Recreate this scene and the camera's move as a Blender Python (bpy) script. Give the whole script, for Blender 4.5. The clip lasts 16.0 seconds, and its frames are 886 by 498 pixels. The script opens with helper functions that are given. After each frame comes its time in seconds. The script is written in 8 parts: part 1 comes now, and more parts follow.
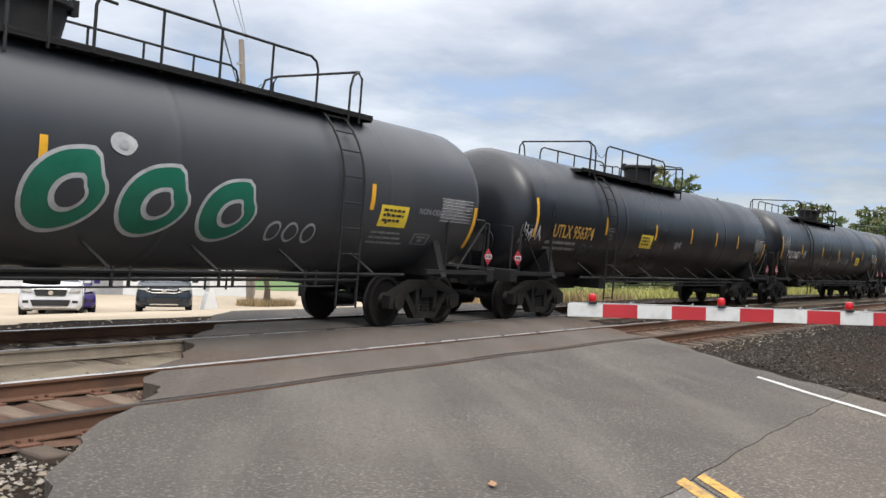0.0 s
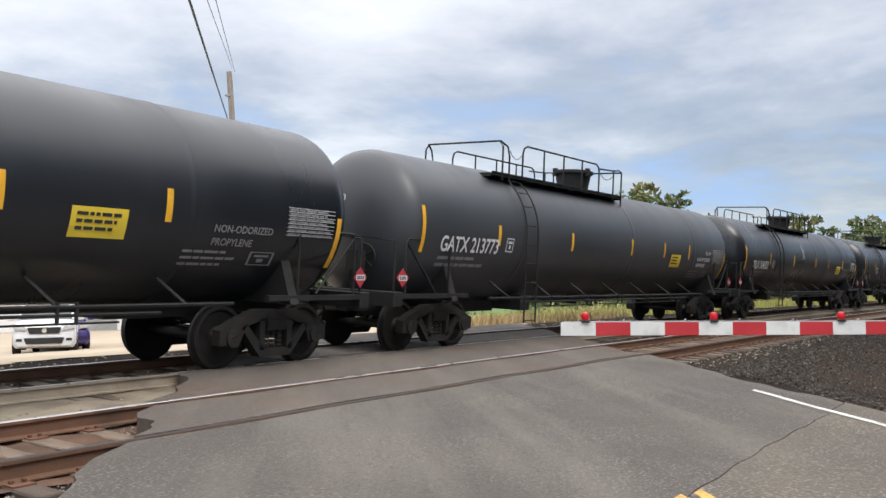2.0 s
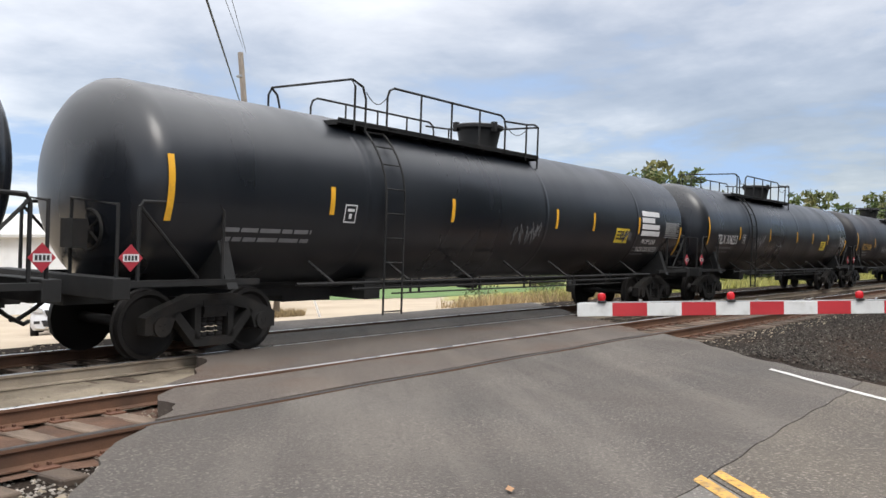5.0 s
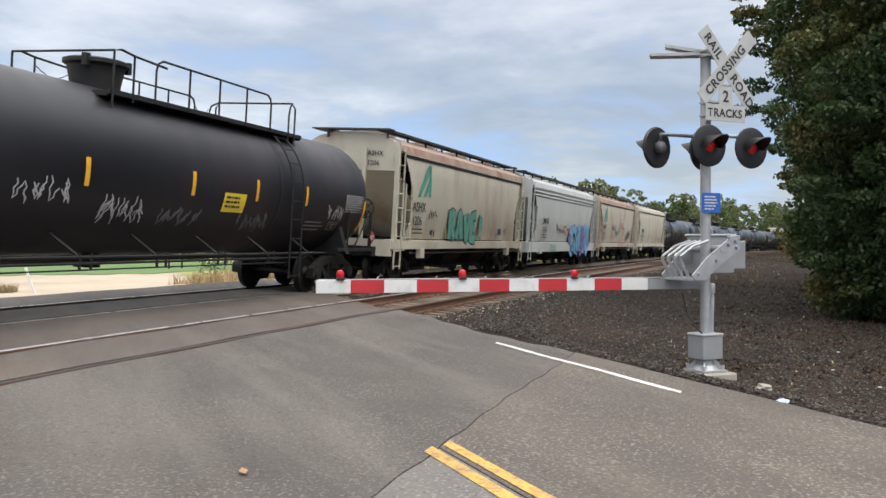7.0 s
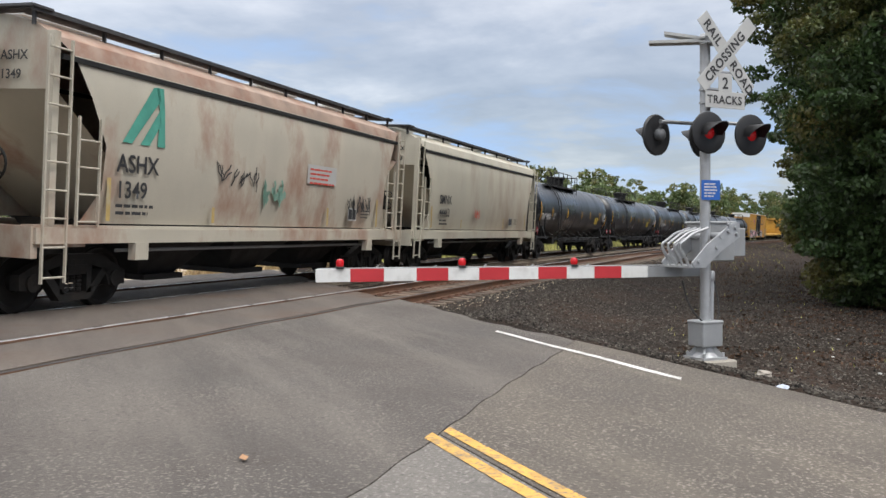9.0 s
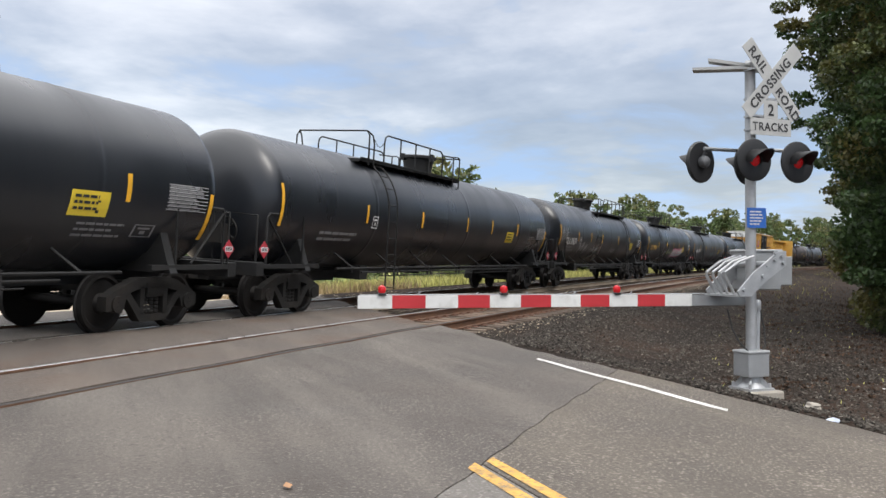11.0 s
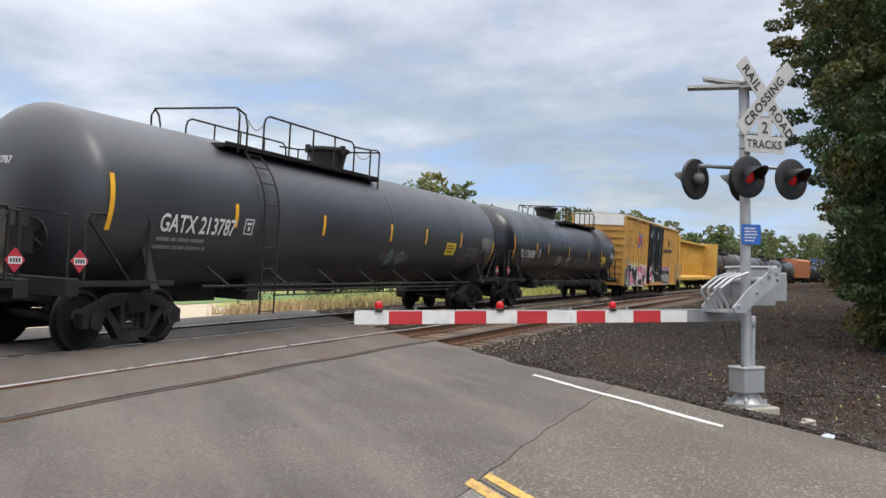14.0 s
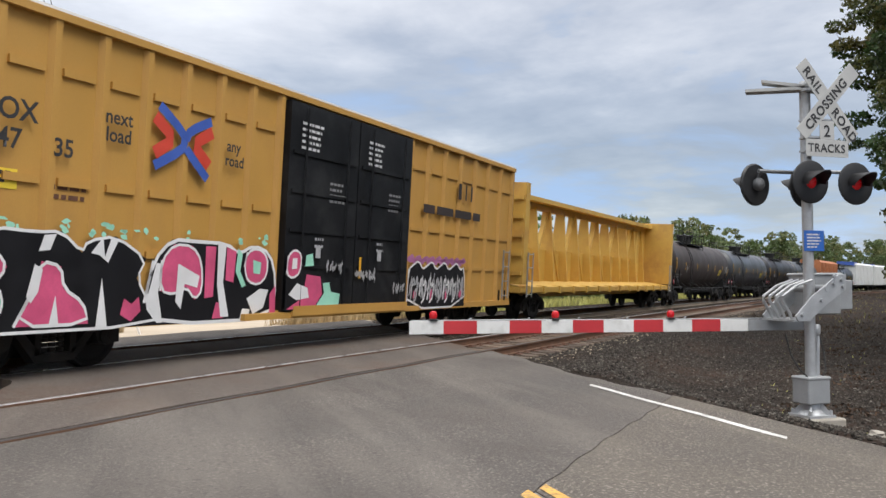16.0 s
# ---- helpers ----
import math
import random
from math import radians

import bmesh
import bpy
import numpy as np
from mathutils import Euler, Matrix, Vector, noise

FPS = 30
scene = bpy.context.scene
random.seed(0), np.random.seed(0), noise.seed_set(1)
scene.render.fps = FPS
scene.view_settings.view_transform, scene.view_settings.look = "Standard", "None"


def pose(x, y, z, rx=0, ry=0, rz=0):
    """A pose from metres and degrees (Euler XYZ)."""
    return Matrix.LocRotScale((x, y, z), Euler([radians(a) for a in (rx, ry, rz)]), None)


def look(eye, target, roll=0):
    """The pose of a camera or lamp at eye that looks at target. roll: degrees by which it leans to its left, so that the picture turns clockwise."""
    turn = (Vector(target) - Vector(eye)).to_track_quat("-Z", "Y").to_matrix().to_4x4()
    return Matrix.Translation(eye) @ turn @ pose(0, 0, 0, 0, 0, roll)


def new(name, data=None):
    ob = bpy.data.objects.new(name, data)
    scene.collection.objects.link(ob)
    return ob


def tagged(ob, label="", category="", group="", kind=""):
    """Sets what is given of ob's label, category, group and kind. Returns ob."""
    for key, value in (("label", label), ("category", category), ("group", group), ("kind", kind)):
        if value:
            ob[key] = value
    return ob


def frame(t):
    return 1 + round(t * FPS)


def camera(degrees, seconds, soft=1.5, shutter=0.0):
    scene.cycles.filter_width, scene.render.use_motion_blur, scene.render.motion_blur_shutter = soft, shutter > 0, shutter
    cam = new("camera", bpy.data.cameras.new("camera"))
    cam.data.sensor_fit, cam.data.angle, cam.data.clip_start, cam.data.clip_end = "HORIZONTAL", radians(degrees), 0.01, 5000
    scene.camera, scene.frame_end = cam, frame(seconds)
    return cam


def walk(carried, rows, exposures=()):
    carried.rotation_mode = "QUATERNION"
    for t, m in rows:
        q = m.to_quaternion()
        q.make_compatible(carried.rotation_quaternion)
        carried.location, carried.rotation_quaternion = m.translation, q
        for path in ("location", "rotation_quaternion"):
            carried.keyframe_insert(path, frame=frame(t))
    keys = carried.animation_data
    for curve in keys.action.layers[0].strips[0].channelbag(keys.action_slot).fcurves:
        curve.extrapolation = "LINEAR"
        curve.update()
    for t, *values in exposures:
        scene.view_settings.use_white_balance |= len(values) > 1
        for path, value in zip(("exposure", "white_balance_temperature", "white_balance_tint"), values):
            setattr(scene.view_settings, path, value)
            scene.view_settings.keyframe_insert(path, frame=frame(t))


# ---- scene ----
cam = camera(53.66, 16.0)
PATH = [
    (0.0, -0.009, -0.008, 1.415, 91.24, -1.51, -56.55),
    (0.5, 0.001, -0.039, 1.415, 92.15, -1.38, -57.57),
    (1.0, -0.009, -0.027, 1.413, 92.71, -0.72, -57.93),
    (1.5, -0.001, -0.034, 1.419, 92.87, 0.07, -57.61),
    (2.0, 0.001, -0.053, 1.415, 92.80, 0.50, -56.84),
    (2.5, 0.003, -0.074, 1.413, 92.46, 0.66, -55.88),
    (2.7, -0.005, -0.075, 1.425, 92.20, 0.77, -55.58),
    (3.0, -0.001, -0.092, 1.413, 92.07, 0.84, -54.97),
    (3.2, -0.010, -0.071, 1.414, 91.96, 0.88, -54.91),
    (5.3, -0.027, 0.010, 1.447, 91.23, 0.70, -56.53),
    (5.5, -0.021, 0.039, 1.441, 91.02, 0.28, -57.28),
    (6.0, -0.006, 0.050, 1.439, 90.54, 0.13, -61.75),
    (6.2, 0.044, 0.032, 1.437, 90.46, 0.51, -64.41),
    (6.5, 0.038, 0.026, 1.435, 90.18, 0.35, -68.81),
    (7.0, 0.018, 0.005, 1.453, 89.75, 0.02, -72.97),
    (7.5, 0.011, -0.006, 1.444, 89.43, -0.41, -73.83),
    (8.0, 0.006, -0.006, 1.443, 89.26, -0.17, -73.61),
    (8.5, 0.022, -0.007, 1.431, 89.28, 0.31, -73.18),
    (9.0, 0.025, 0.000, 1.424, 89.15, 0.30, -72.96),
    (9.5, 0.030, -0.000, 1.423, 89.70, 0.21, -72.68),
    (9.7, 0.016, 0.001, 1.442, 90.10, 0.16, -72.29),
    (11.8, 0.013, 0.049, 1.452, 90.94, 0.24, -69.87),
    (12.0, 0.004, 0.042, 1.452, 91.40, 0.43, -70.14),
    (12.5, -0.000, 0.049, 1.462, 92.05, 0.61, -71.01),
    (13.0, -0.024, 0.030, 1.467, 91.74, 0.29, -71.50),
    (13.5, -0.032, 0.027, 1.459, 91.62, -0.09, -71.52),
    (14.0, -0.031, 0.030, 1.455, 91.80, -0.09, -70.71),
    (14.5, -0.010, 0.031, 1.448, 91.71, 0.13, -69.69),
    (15.0, -0.007, 0.029, 1.449, 91.44, 0.29, -69.08),
    (15.5, -0.018, 0.029, 1.458, 91.95, 0.34, -68.08),
    (16.0, -0.007, 0.028, 1.452, 92.44, 0.26, -67.10),
]
walk(cam, [(t, pose(*p)) for t, *p in PATH], exposures=[(0.0, 0.0), (6.0, 0.0), (7.5, 0.06), (9.5, 0.0), (12.0, 0.08), (12.5, -0.06), (14.0, 0.0), (16.0, -0.07)])

# ---- world and sun: bright overcast day with broken grey-blue cloud ----
SUN_ELEV, SUN_AZ = 52.0, 200.0
world = bpy.data.worlds.new("world")
scene.world = world
world.use_nodes = True
wn, wl = world.node_tree.nodes, world.node_tree.links
wn.clear()


def wnode(kind, **kw):
    n = wn.new(kind)
    for k, v in kw.items():
        n.inputs[k].default_value = v
    return n


def wmath(op, a, b=0.0):
    n = wn.new("ShaderNodeMath")
    n.operation = op
    for i, v in enumerate((a, b)):
        if isinstance(v, (int, float)):
            n.inputs[i].default_value = v
        else:
            wl.new(v, n.inputs[i])
    return n.outputs[0]


def wramp(fac, stops):
    n = wn.new("ShaderNodeValToRGB")
    while len(n.color_ramp.elements) < len(stops):
        n.color_ramp.elements.new(0.5)
    for e, (p, c) in zip(n.color_ramp.elements, stops):
        e.position, e.color = p, (*c, 1)
    wl.new(fac, n.inputs[0])
    return n.outputs[0]


def wmix(fac, a, b):
    n = wn.new("ShaderNodeMix")
    n.data_type = "RGBA"
    wl.new(fac, n.inputs[0])
    for i, v in ((6, a), (7, b)):
        if isinstance(v, tuple):
            n.inputs[i].default_value = (*v, 1)
        else:
            wl.new(v, n.inputs[i])
    return n.outputs[2]


sky = wn.new("ShaderNodeTexSky")
sky.sky_type, sky.sun_disc = "NISHITA", False
sky.sun_elevation, sky.sun_rotation = radians(SUN_ELEV), radians(SUN_AZ)
tc = wn.new("ShaderNodeTexCoord")
sep = wn.new("ShaderNodeSeparateXYZ")
wl.new(tc.outputs["Generated"], sep.inputs[0])
up_ = wmath("MAXIMUM", sep.outputs[2], 0.0)
div = wmath("ADD", up_, 0.11)
comb = wn.new("ShaderNodeCombineXYZ")
wl.new(wmath("DIVIDE", sep.outputs[0], div), comb.inputs[0])
wl.new(wmath("DIVIDE", sep.outputs[1], div), comb.inputs[1])
big = wnode("ShaderNodeTexNoise", Scale=0.62, Detail=7.0, Roughness=0.55)
fine = wnode("ShaderNodeTexNoise", Scale=1.05, Detail=9.0, Roughness=0.58)
fine.inputs["Distortion"].default_value = 0.25
wl.new(comb.outputs[0], big.inputs["Vector"])
wl.new(comb.outputs[0], fine.inputs["Vector"])
# cloud brightness: grey bases low down, white further up
shade = wmath("ADD", wmath("MULTIPLY", big.outputs[0], 0.75), wmath("MULTIPLY", fine.outputs[0], 0.45))
shade = wmath("ADD", shade, wmath("MULTIPLY", up_, 0.55))
# the cloud thins towards +y, away from the wood
shade = wmath("ADD", shade, wmath("SUBTRACT", wmath("MULTIPLY", sep.outputs[1], 0.16), 0.01))
shade = wmath("SUBTRACT", shade, wmath("MULTIPLY", sep.outputs[0], 0.10))
cloud = wramp(shade, [(0.54, (0.29, 0.32, 0.39)), (0.65, (0.43, 0.455, 0.515)), (0.77, (0.72, 0.72, 0.745)), (0.90, (1.02, 1.01, 1.01))])
# blue shows in the gaps near the horizon
haze = wramp(up_, [(0.0, (0.42, 0.55, 0.80)), (0.10, (0.27, 0.40, 0.67)), (0.35, (0.42, 0.51, 0.66)), (1.0, (0.7, 0.75, 0.82))])
gap = wmath("ADD", wmath("MULTIPLY", fine.outputs[0], 1.0), wmath("MULTIPLY", up_, 0.75))
mask = wramp(gap, [(0.47, (0, 0, 0)), (0.63, (1, 1, 1))])
veil = wmix(mask, haze, cloud)
# an overcast sky is brighter overhead than at the horizon
lift = wramp(up_, [(0.0, (1, 1, 1)), (0.42, (1, 1, 1)), (0.8, (2.6, 2.6, 2.6)), (1.0, (3.0, 3.0, 3.0))])
mul = wn.new("ShaderNodeMix")
mul.data_type, mul.blend_type = "RGBA", "MULTIPLY"
mul.inputs[0].default_value = 1.0
wl.new(veil, mul.inputs[6])
wl.new(lift, mul.inputs[7])
bg_sky = wnode("ShaderNodeBackground", Strength=0.05)
wl.new(sky.outputs[0], bg_sky.inputs[0])
bg_cloud = wnode("ShaderNodeBackground", Strength=0.95)
wl.new(mul.outputs[2], bg_cloud.inputs[0])
add = wn.new("ShaderNodeAddShader")
wl.new(bg_sky.outputs[0], add.inputs[0])
wl.new(bg_cloud.outputs[0], add.inputs[1])
wout = wn.new("ShaderNodeOutputWorld")
wl.new(add.outputs[0], wout.inputs[0])

sun_data = bpy.data.lights.new("sun", "SUN")
sun_data.energy, sun_data.angle, sun_data.color = 1.5, radians(25), (1.0, 0.96, 0.9)
sun_ob = new("sun", sun_data)
sun_ob.matrix_world = look((0, 0, 60), (60 * math.sin(radians(SUN_AZ + 180)) / math.tan(radians(SUN_ELEV)), 60 * math.cos(radians(SUN_AZ + 180)) / math.tan(radians(SUN_ELEV)), 0))


# ---- materials ----
def material(name, base, rough=0.7, metal=0.0, var=0.25, scale=6.0, bump=0.15, stain=None, stain_amt=0.0, stain_scale=1.2,
             grain=60.0, stretch=(1, 1, 1), emit=0.0, spec=0.5, islands=False, per_object=0.0, speckle=None, speckle_amt=0.7, speckle_scale=70.0, streak=None, streak_amt=0.5):
    """A surface with its colour varied at two scales, stains with a shape of their own and fine relief."""
    m = bpy.data.materials.new(name)
    m.use_nodes = True
    nt = m.node_tree
    nd, lk = nt.nodes, nt.links
    b = nd["Principled BSDF"]
    b.inputs["Roughness"].default_value, b.inputs["Metallic"].default_value = rough, metal
    b.inputs["Specular IOR Level"].default_value = spec
    t = nd.new("ShaderNodeTexCoord")
    mp = nd.new("ShaderNodeMapping")
    mp.inputs["Scale"].default_value = stretch
    lk.new(t.outputs["Object"], mp.inputs[0])

    def noise_(sc, det, ro=0.55):
        n = nd.new("ShaderNodeTexNoise")
        n.inputs["Scale"].default_value, n.inputs["Detail"].default_value, n.inputs["Roughness"].default_value = sc, det, ro
        lk.new(mp.outputs[0], n.inputs["Vector"])
        return n.outputs[0]

    def mix_(fac, a, c, mode="MIX"):
        n = nd.new("ShaderNodeMix")
        n.data_type, n.blend_type = "RGBA", mode
        if isinstance(fac, float):
            n.inputs[0].default_value = fac
        else:
            lk.new(fac, n.inputs[0])
        for i, v in ((6, a), (7, c)):
            if isinstance(v, tuple):
                n.inputs[i].default_value = (*v, 1)
            else:
                lk.new(v, n.inputs[i])
        return n.outputs[2]

    def range_(v, a, c, lo, hi):
        n = nd.new("ShaderNodeMapRange")
        n.inputs[1].default_value, n.inputs[2].default_value, n.inputs[3].default_value, n.inputs[4].default_value = a, c, lo, hi
        lk.new(v, n.inputs[0])
        return n.outputs[0]

    coarse, small = noise_(scale, 5), noise_(grain, 3, 0.7)
    dark = tuple(c * (1 - var) for c in base)
    light = tuple(min(1, c * (1 + var)) for c in base)
    col = mix_(range_(coarse, 0.3, 0.7, 0, 1), dark, light)
    col = mix_(range_(small, 0.35, 0.75, 0, 0.5), col, tuple(c * (1 - var * 1.2) for c in base))
    if stain:
        col = mix_(range_(noise_(stain_scale, 6, 0.62), 0.5, 0.68, 0, stain_amt), col, stain)
    if streak:
        # wear along the wheel paths
        tm = nd.new("ShaderNodeMapping")
        tm.vector_type = "TEXTURE"
        tm.inputs["Rotation"].default_value[2] = radians(41.8)
        tm.inputs["Scale"].default_value = (5.5, 0.75, 1)
        lk.new(t.outputs["Object"], tm.inputs[0])
        sn = nd.new("ShaderNodeTexNoise")
        sn.inputs["Scale"].default_value, sn.inputs["Detail"].default_value, sn.inputs["Roughness"].default_value = 1.0, 6, 0.6
        lk.new(tm.outputs[0], sn.inputs["Vector"])
        col = mix_(range_(sn.outputs[0], 0.46, 0.66, 0, streak_amt), col, streak)
    if speckle:
        # the aggregate shows through where the surface is worn
        worn = nd.new("ShaderNodeMath")
        worn.operation = "MULTIPLY"
        lk.new(range_(noise_(speckle_scale, 2, 0.5), 0.55, 0.66, 0, speckle_amt * 1.25), worn.inputs[0])
        lk.new(range_(noise_(0.55, 5, 0.6), 0.38, 0.62, 0.38, 1.0), worn.inputs[1])
        col = mix_(worn.outputs[0], col, speckle)
        col = mix_(range_(noise_(speckle_scale * 0.6, 2, 0.5), 0.58, 0.70, 0, speckle_amt * 0.8), col, tuple(c * 0.45 for c in base))
    if islands or per_object:
        if islands:
            rnd = nd.new("ShaderNodeNewGeometry").outputs["Random Per Island"]
        else:
            rnd = nd.new("ShaderNodeObjectInfo").outputs["Random"]
        amt = per_object or 0.45
        n = nd.new("ShaderNodeHueSaturation")
        lk.new(range_(rnd, 0, 1, 1 - amt, 1 + amt), n.inputs["Value"])
        lk.new(col, n.inputs["Color"])
        col = n.outputs[0]
    lk.new(col, b.inputs["Base Color"])
    if rough < 0.95:
        lk.new(range_(coarse, 0.3, 0.7, max(0.03, rough - 0.1), min(1, rough + 0.12)), b.inputs["Roughness"])
    if bump:
        bp = nd.new("ShaderNodeBump")
        bp.inputs["Strength"].default_value, bp.inputs["Distance"].default_value = bump, 0.02
        lk.new(small, bp.inputs["Height"])
        lk.new(bp.outputs[0], b.inputs["Normal"])
    if emit:
        b.inputs["Emission Color"].default_value = (*base, 1)
        b.inputs["Emission Strength"].default_value = emit
    return m


def glass_material(name, tint=(0.03, 0.035, 0.04)):
    m = bpy.data.materials.new(name)
    m.use_nodes = True
    b = m.node_tree.nodes["Principled BSDF"]
    b.inputs["Base Color"].default_value = (*tint, 1)
    b.inputs["Roughness"].default_value = 0.06
    b.inputs["Specular IOR Level"].default_value = 0.8
    return m


M = {}
M["asphalt"] = material("asphalt", (0.088, 0.076, 0.066), 0.85, var=0.30, scale=0.4, bump=0.7, grain=80, stain=(0.062, 0.051, 0.043), stain_amt=0.8, stain_scale=0.5, speckle=(0.24, 0.212, 0.185), speckle_amt=0.6, speckle_scale=40, streak=(0.150, 0.132, 0.113), streak_amt=0.6)
M["asphalt_old"] = material("asphalt_old", (0.102, 0.087, 0.071), 0.88, var=0.28, scale=0.5, bump=0.8, grain=60, stain=(0.080, 0.067, 0.056), stain_amt=0.7, stain_scale=0.7, speckle=(0.30, 0.262, 0.225), speckle_amt=0.6, speckle_scale=36, streak=(0.150, 0.128, 0.101), streak_amt=0.55)
M["asphalt_pale"] = material("asphalt_pale", (0.150, 0.138, 0.124), 0.88, var=0.2, scale=0.6, bump=0.8, grain=60, stain=(0.110, 0.098, 0.086), stain_amt=0.6, stain_scale=0.9, speckle=(0.32, 0.295, 0.265), speckle_amt=0.65, speckle_scale=36, streak=(0.19, 0.175, 0.155), streak_amt=0.5)
M["asphalt_rust"] = material("asphalt_rust", (0.096, 0.077, 0.064), 0.85, var=0.28, scale=0.5, bump=0.5, grain=80, stain=(0.085, 0.047, 0.028), stain_amt=0.95, stain_scale=0.5, speckle=(0.19, 0.165, 0.14), speckle_amt=0.55, speckle_scale=34, streak=(0.135, 0.112, 0.092), streak_amt=0.6)
M["white_line"] = material("white_line", (0.62, 0.61, 0.57), 0.75, var=0.12, scale=3, bump=0.3, stain=(0.27, 0.26, 0.24), stain_amt=0.8, stain_scale=5)
M["yellow_line"] = material("yellow_line", (0.60, 0.34, 0.075), 0.8, var=0.2, scale=4, bump=0.4, stain=(0.16, 0.135, 0.10), stain_amt=0.8, stain_scale=4.5, speckle=(0.16, 0.135, 0.11), speckle_amt=0.9, speckle_scale=26)
M["rail_side"] = material("rail_side", (0.15, 0.078, 0.046), 0.8, metal=0.2, var=0.3, scale=3, bump=0.3, stain=(0.06, 0.04, 0.03), stain_amt=0.5)
M["rail_dusty"] = material("rail_dusty", (0.30, 0.25, 0.19), 0.85, var=0.2, scale=3, bump=0.2, stain=(0.17, 0.11, 0.07), stain_amt=0.5)
M["ballast_rust"] = material("ballast_rust", (0.115, 0.062, 0.038), 0.95, var=0.4, scale=2, bump=0.9, grain=22, stain=(0.06, 0.04, 0.03), stain_amt=0.6)
M["ballast_dust"] = material("ballast_dust", (0.27, 0.225, 0.165), 0.95, var=0.3, scale=2, bump=0.9, grain=22, stain=(0.13, 0.10, 0.075), stain_amt=0.6)
M["rail_head"] = material("rail_head", (0.55, 0.54, 0.53), 0.3, metal=0.9, var=0.1, scale=3, bump=0.03)
M["rail_head_dull"] = material("rail_head_dull", (0.045, 0.038, 0.034), 0.55, metal=0.3, var=0.2, scale=3, bump=0.05)
M["tie"] = material("tie", (0.135, 0.10, 0.075), 0.92, var=0.35, scale=3, bump=0.6, grain=50, stretch=(4, 1, 4), stain=(0.20, 0.15, 0.11), stain_amt=0.6, per_object=0.3)
M["rust"] = material("rust", (0.16, 0.075, 0.045), 0.85, metal=0.2, var=0.35, scale=6, bump=0.4)
M["ballast_base"] = material("ballast_base", (0.08, 0.07, 0.06), 0.95, var=0.45, scale=1.2, bump=0.9, grain=26, stain=(0.16, 0.11, 0.08), stain_amt=0.6, stain_scale=0.35)
M["stone"] = material("stone", (0.050, 0.044, 0.037), 0.9, spec=0.15, var=0.25, scale=5, bump=0.4, islands=True, per_object=0.85)
M["stone_pale"] = material("stone_pale", (0.105, 0.095, 0.082), 0.9, spec=0.2, var=0.25, scale=5, bump=0.4, islands=True, per_object=0.7)
M["leaf_dry"] = material("leaf_dry", (0.062, 0.034, 0.018), 0.9, var=0.3, scale=3, bump=0, islands=True, per_object=0.6)
M["stone_grey"] = material("stone_grey", (0.26, 0.235, 0.205), 0.9, spec=0.2, var=0.25, scale=5, bump=0.4, islands=True, per_object=0.55)
M["stone_tan"] = material("stone_tan", (0.27, 0.225, 0.165), 0.9, var=0.25, scale=5, bump=0.4, islands=True, per_object=0.5)
M["ground"] = material("ground", (0.019, 0.0135, 0.010), 0.95, spec=0.1, var=0.4, scale=0.5, bump=0.9, grain=18, speckle=(0.075, 0.062, 0.05), speckle_amt=0.8, speckle_scale=24, stain=(0.048, 0.028, 0.019), stain_amt=0.8, stain_scale=0.3)
M["sand"] = material("sand", (0.42, 0.345, 0.255), 0.95, var=0.14, scale=0.3, bump=0.4, grain=12, stain=(0.33, 0.27, 0.19), stain_amt=0.6, stain_scale=0.2)
M["grass_base"] = material("grass_base", (0.32, 0.31, 0.10), 0.95, var=0.3, scale=0.4, bump=0.7, grain=18, stain=(0.17, 0.20, 0.06), stain_amt=0.6, stain_scale=0.3)
M["lawn"] = material("lawn", (0.10, 0.17, 0.05), 0.95, var=0.25, scale=0.5, bump=0.6, grain=20)
M["grass_blade"] = material("grass_blade", (0.34, 0.33, 0.11), 0.9, var=0.3, scale=1, bump=0, islands=True, per_object=0.5)
M["brown_blade"] = material("brown_blade", (0.085, 0.058, 0.034), 0.9, var=0.3, scale=1, bump=0, islands=True, per_object=0.5)
M["dry_blade"] = material("dry_blade", (0.34, 0.25, 0.13), 0.9, var=0.3, scale=1, bump=0, islands=True, per_object=0.4)


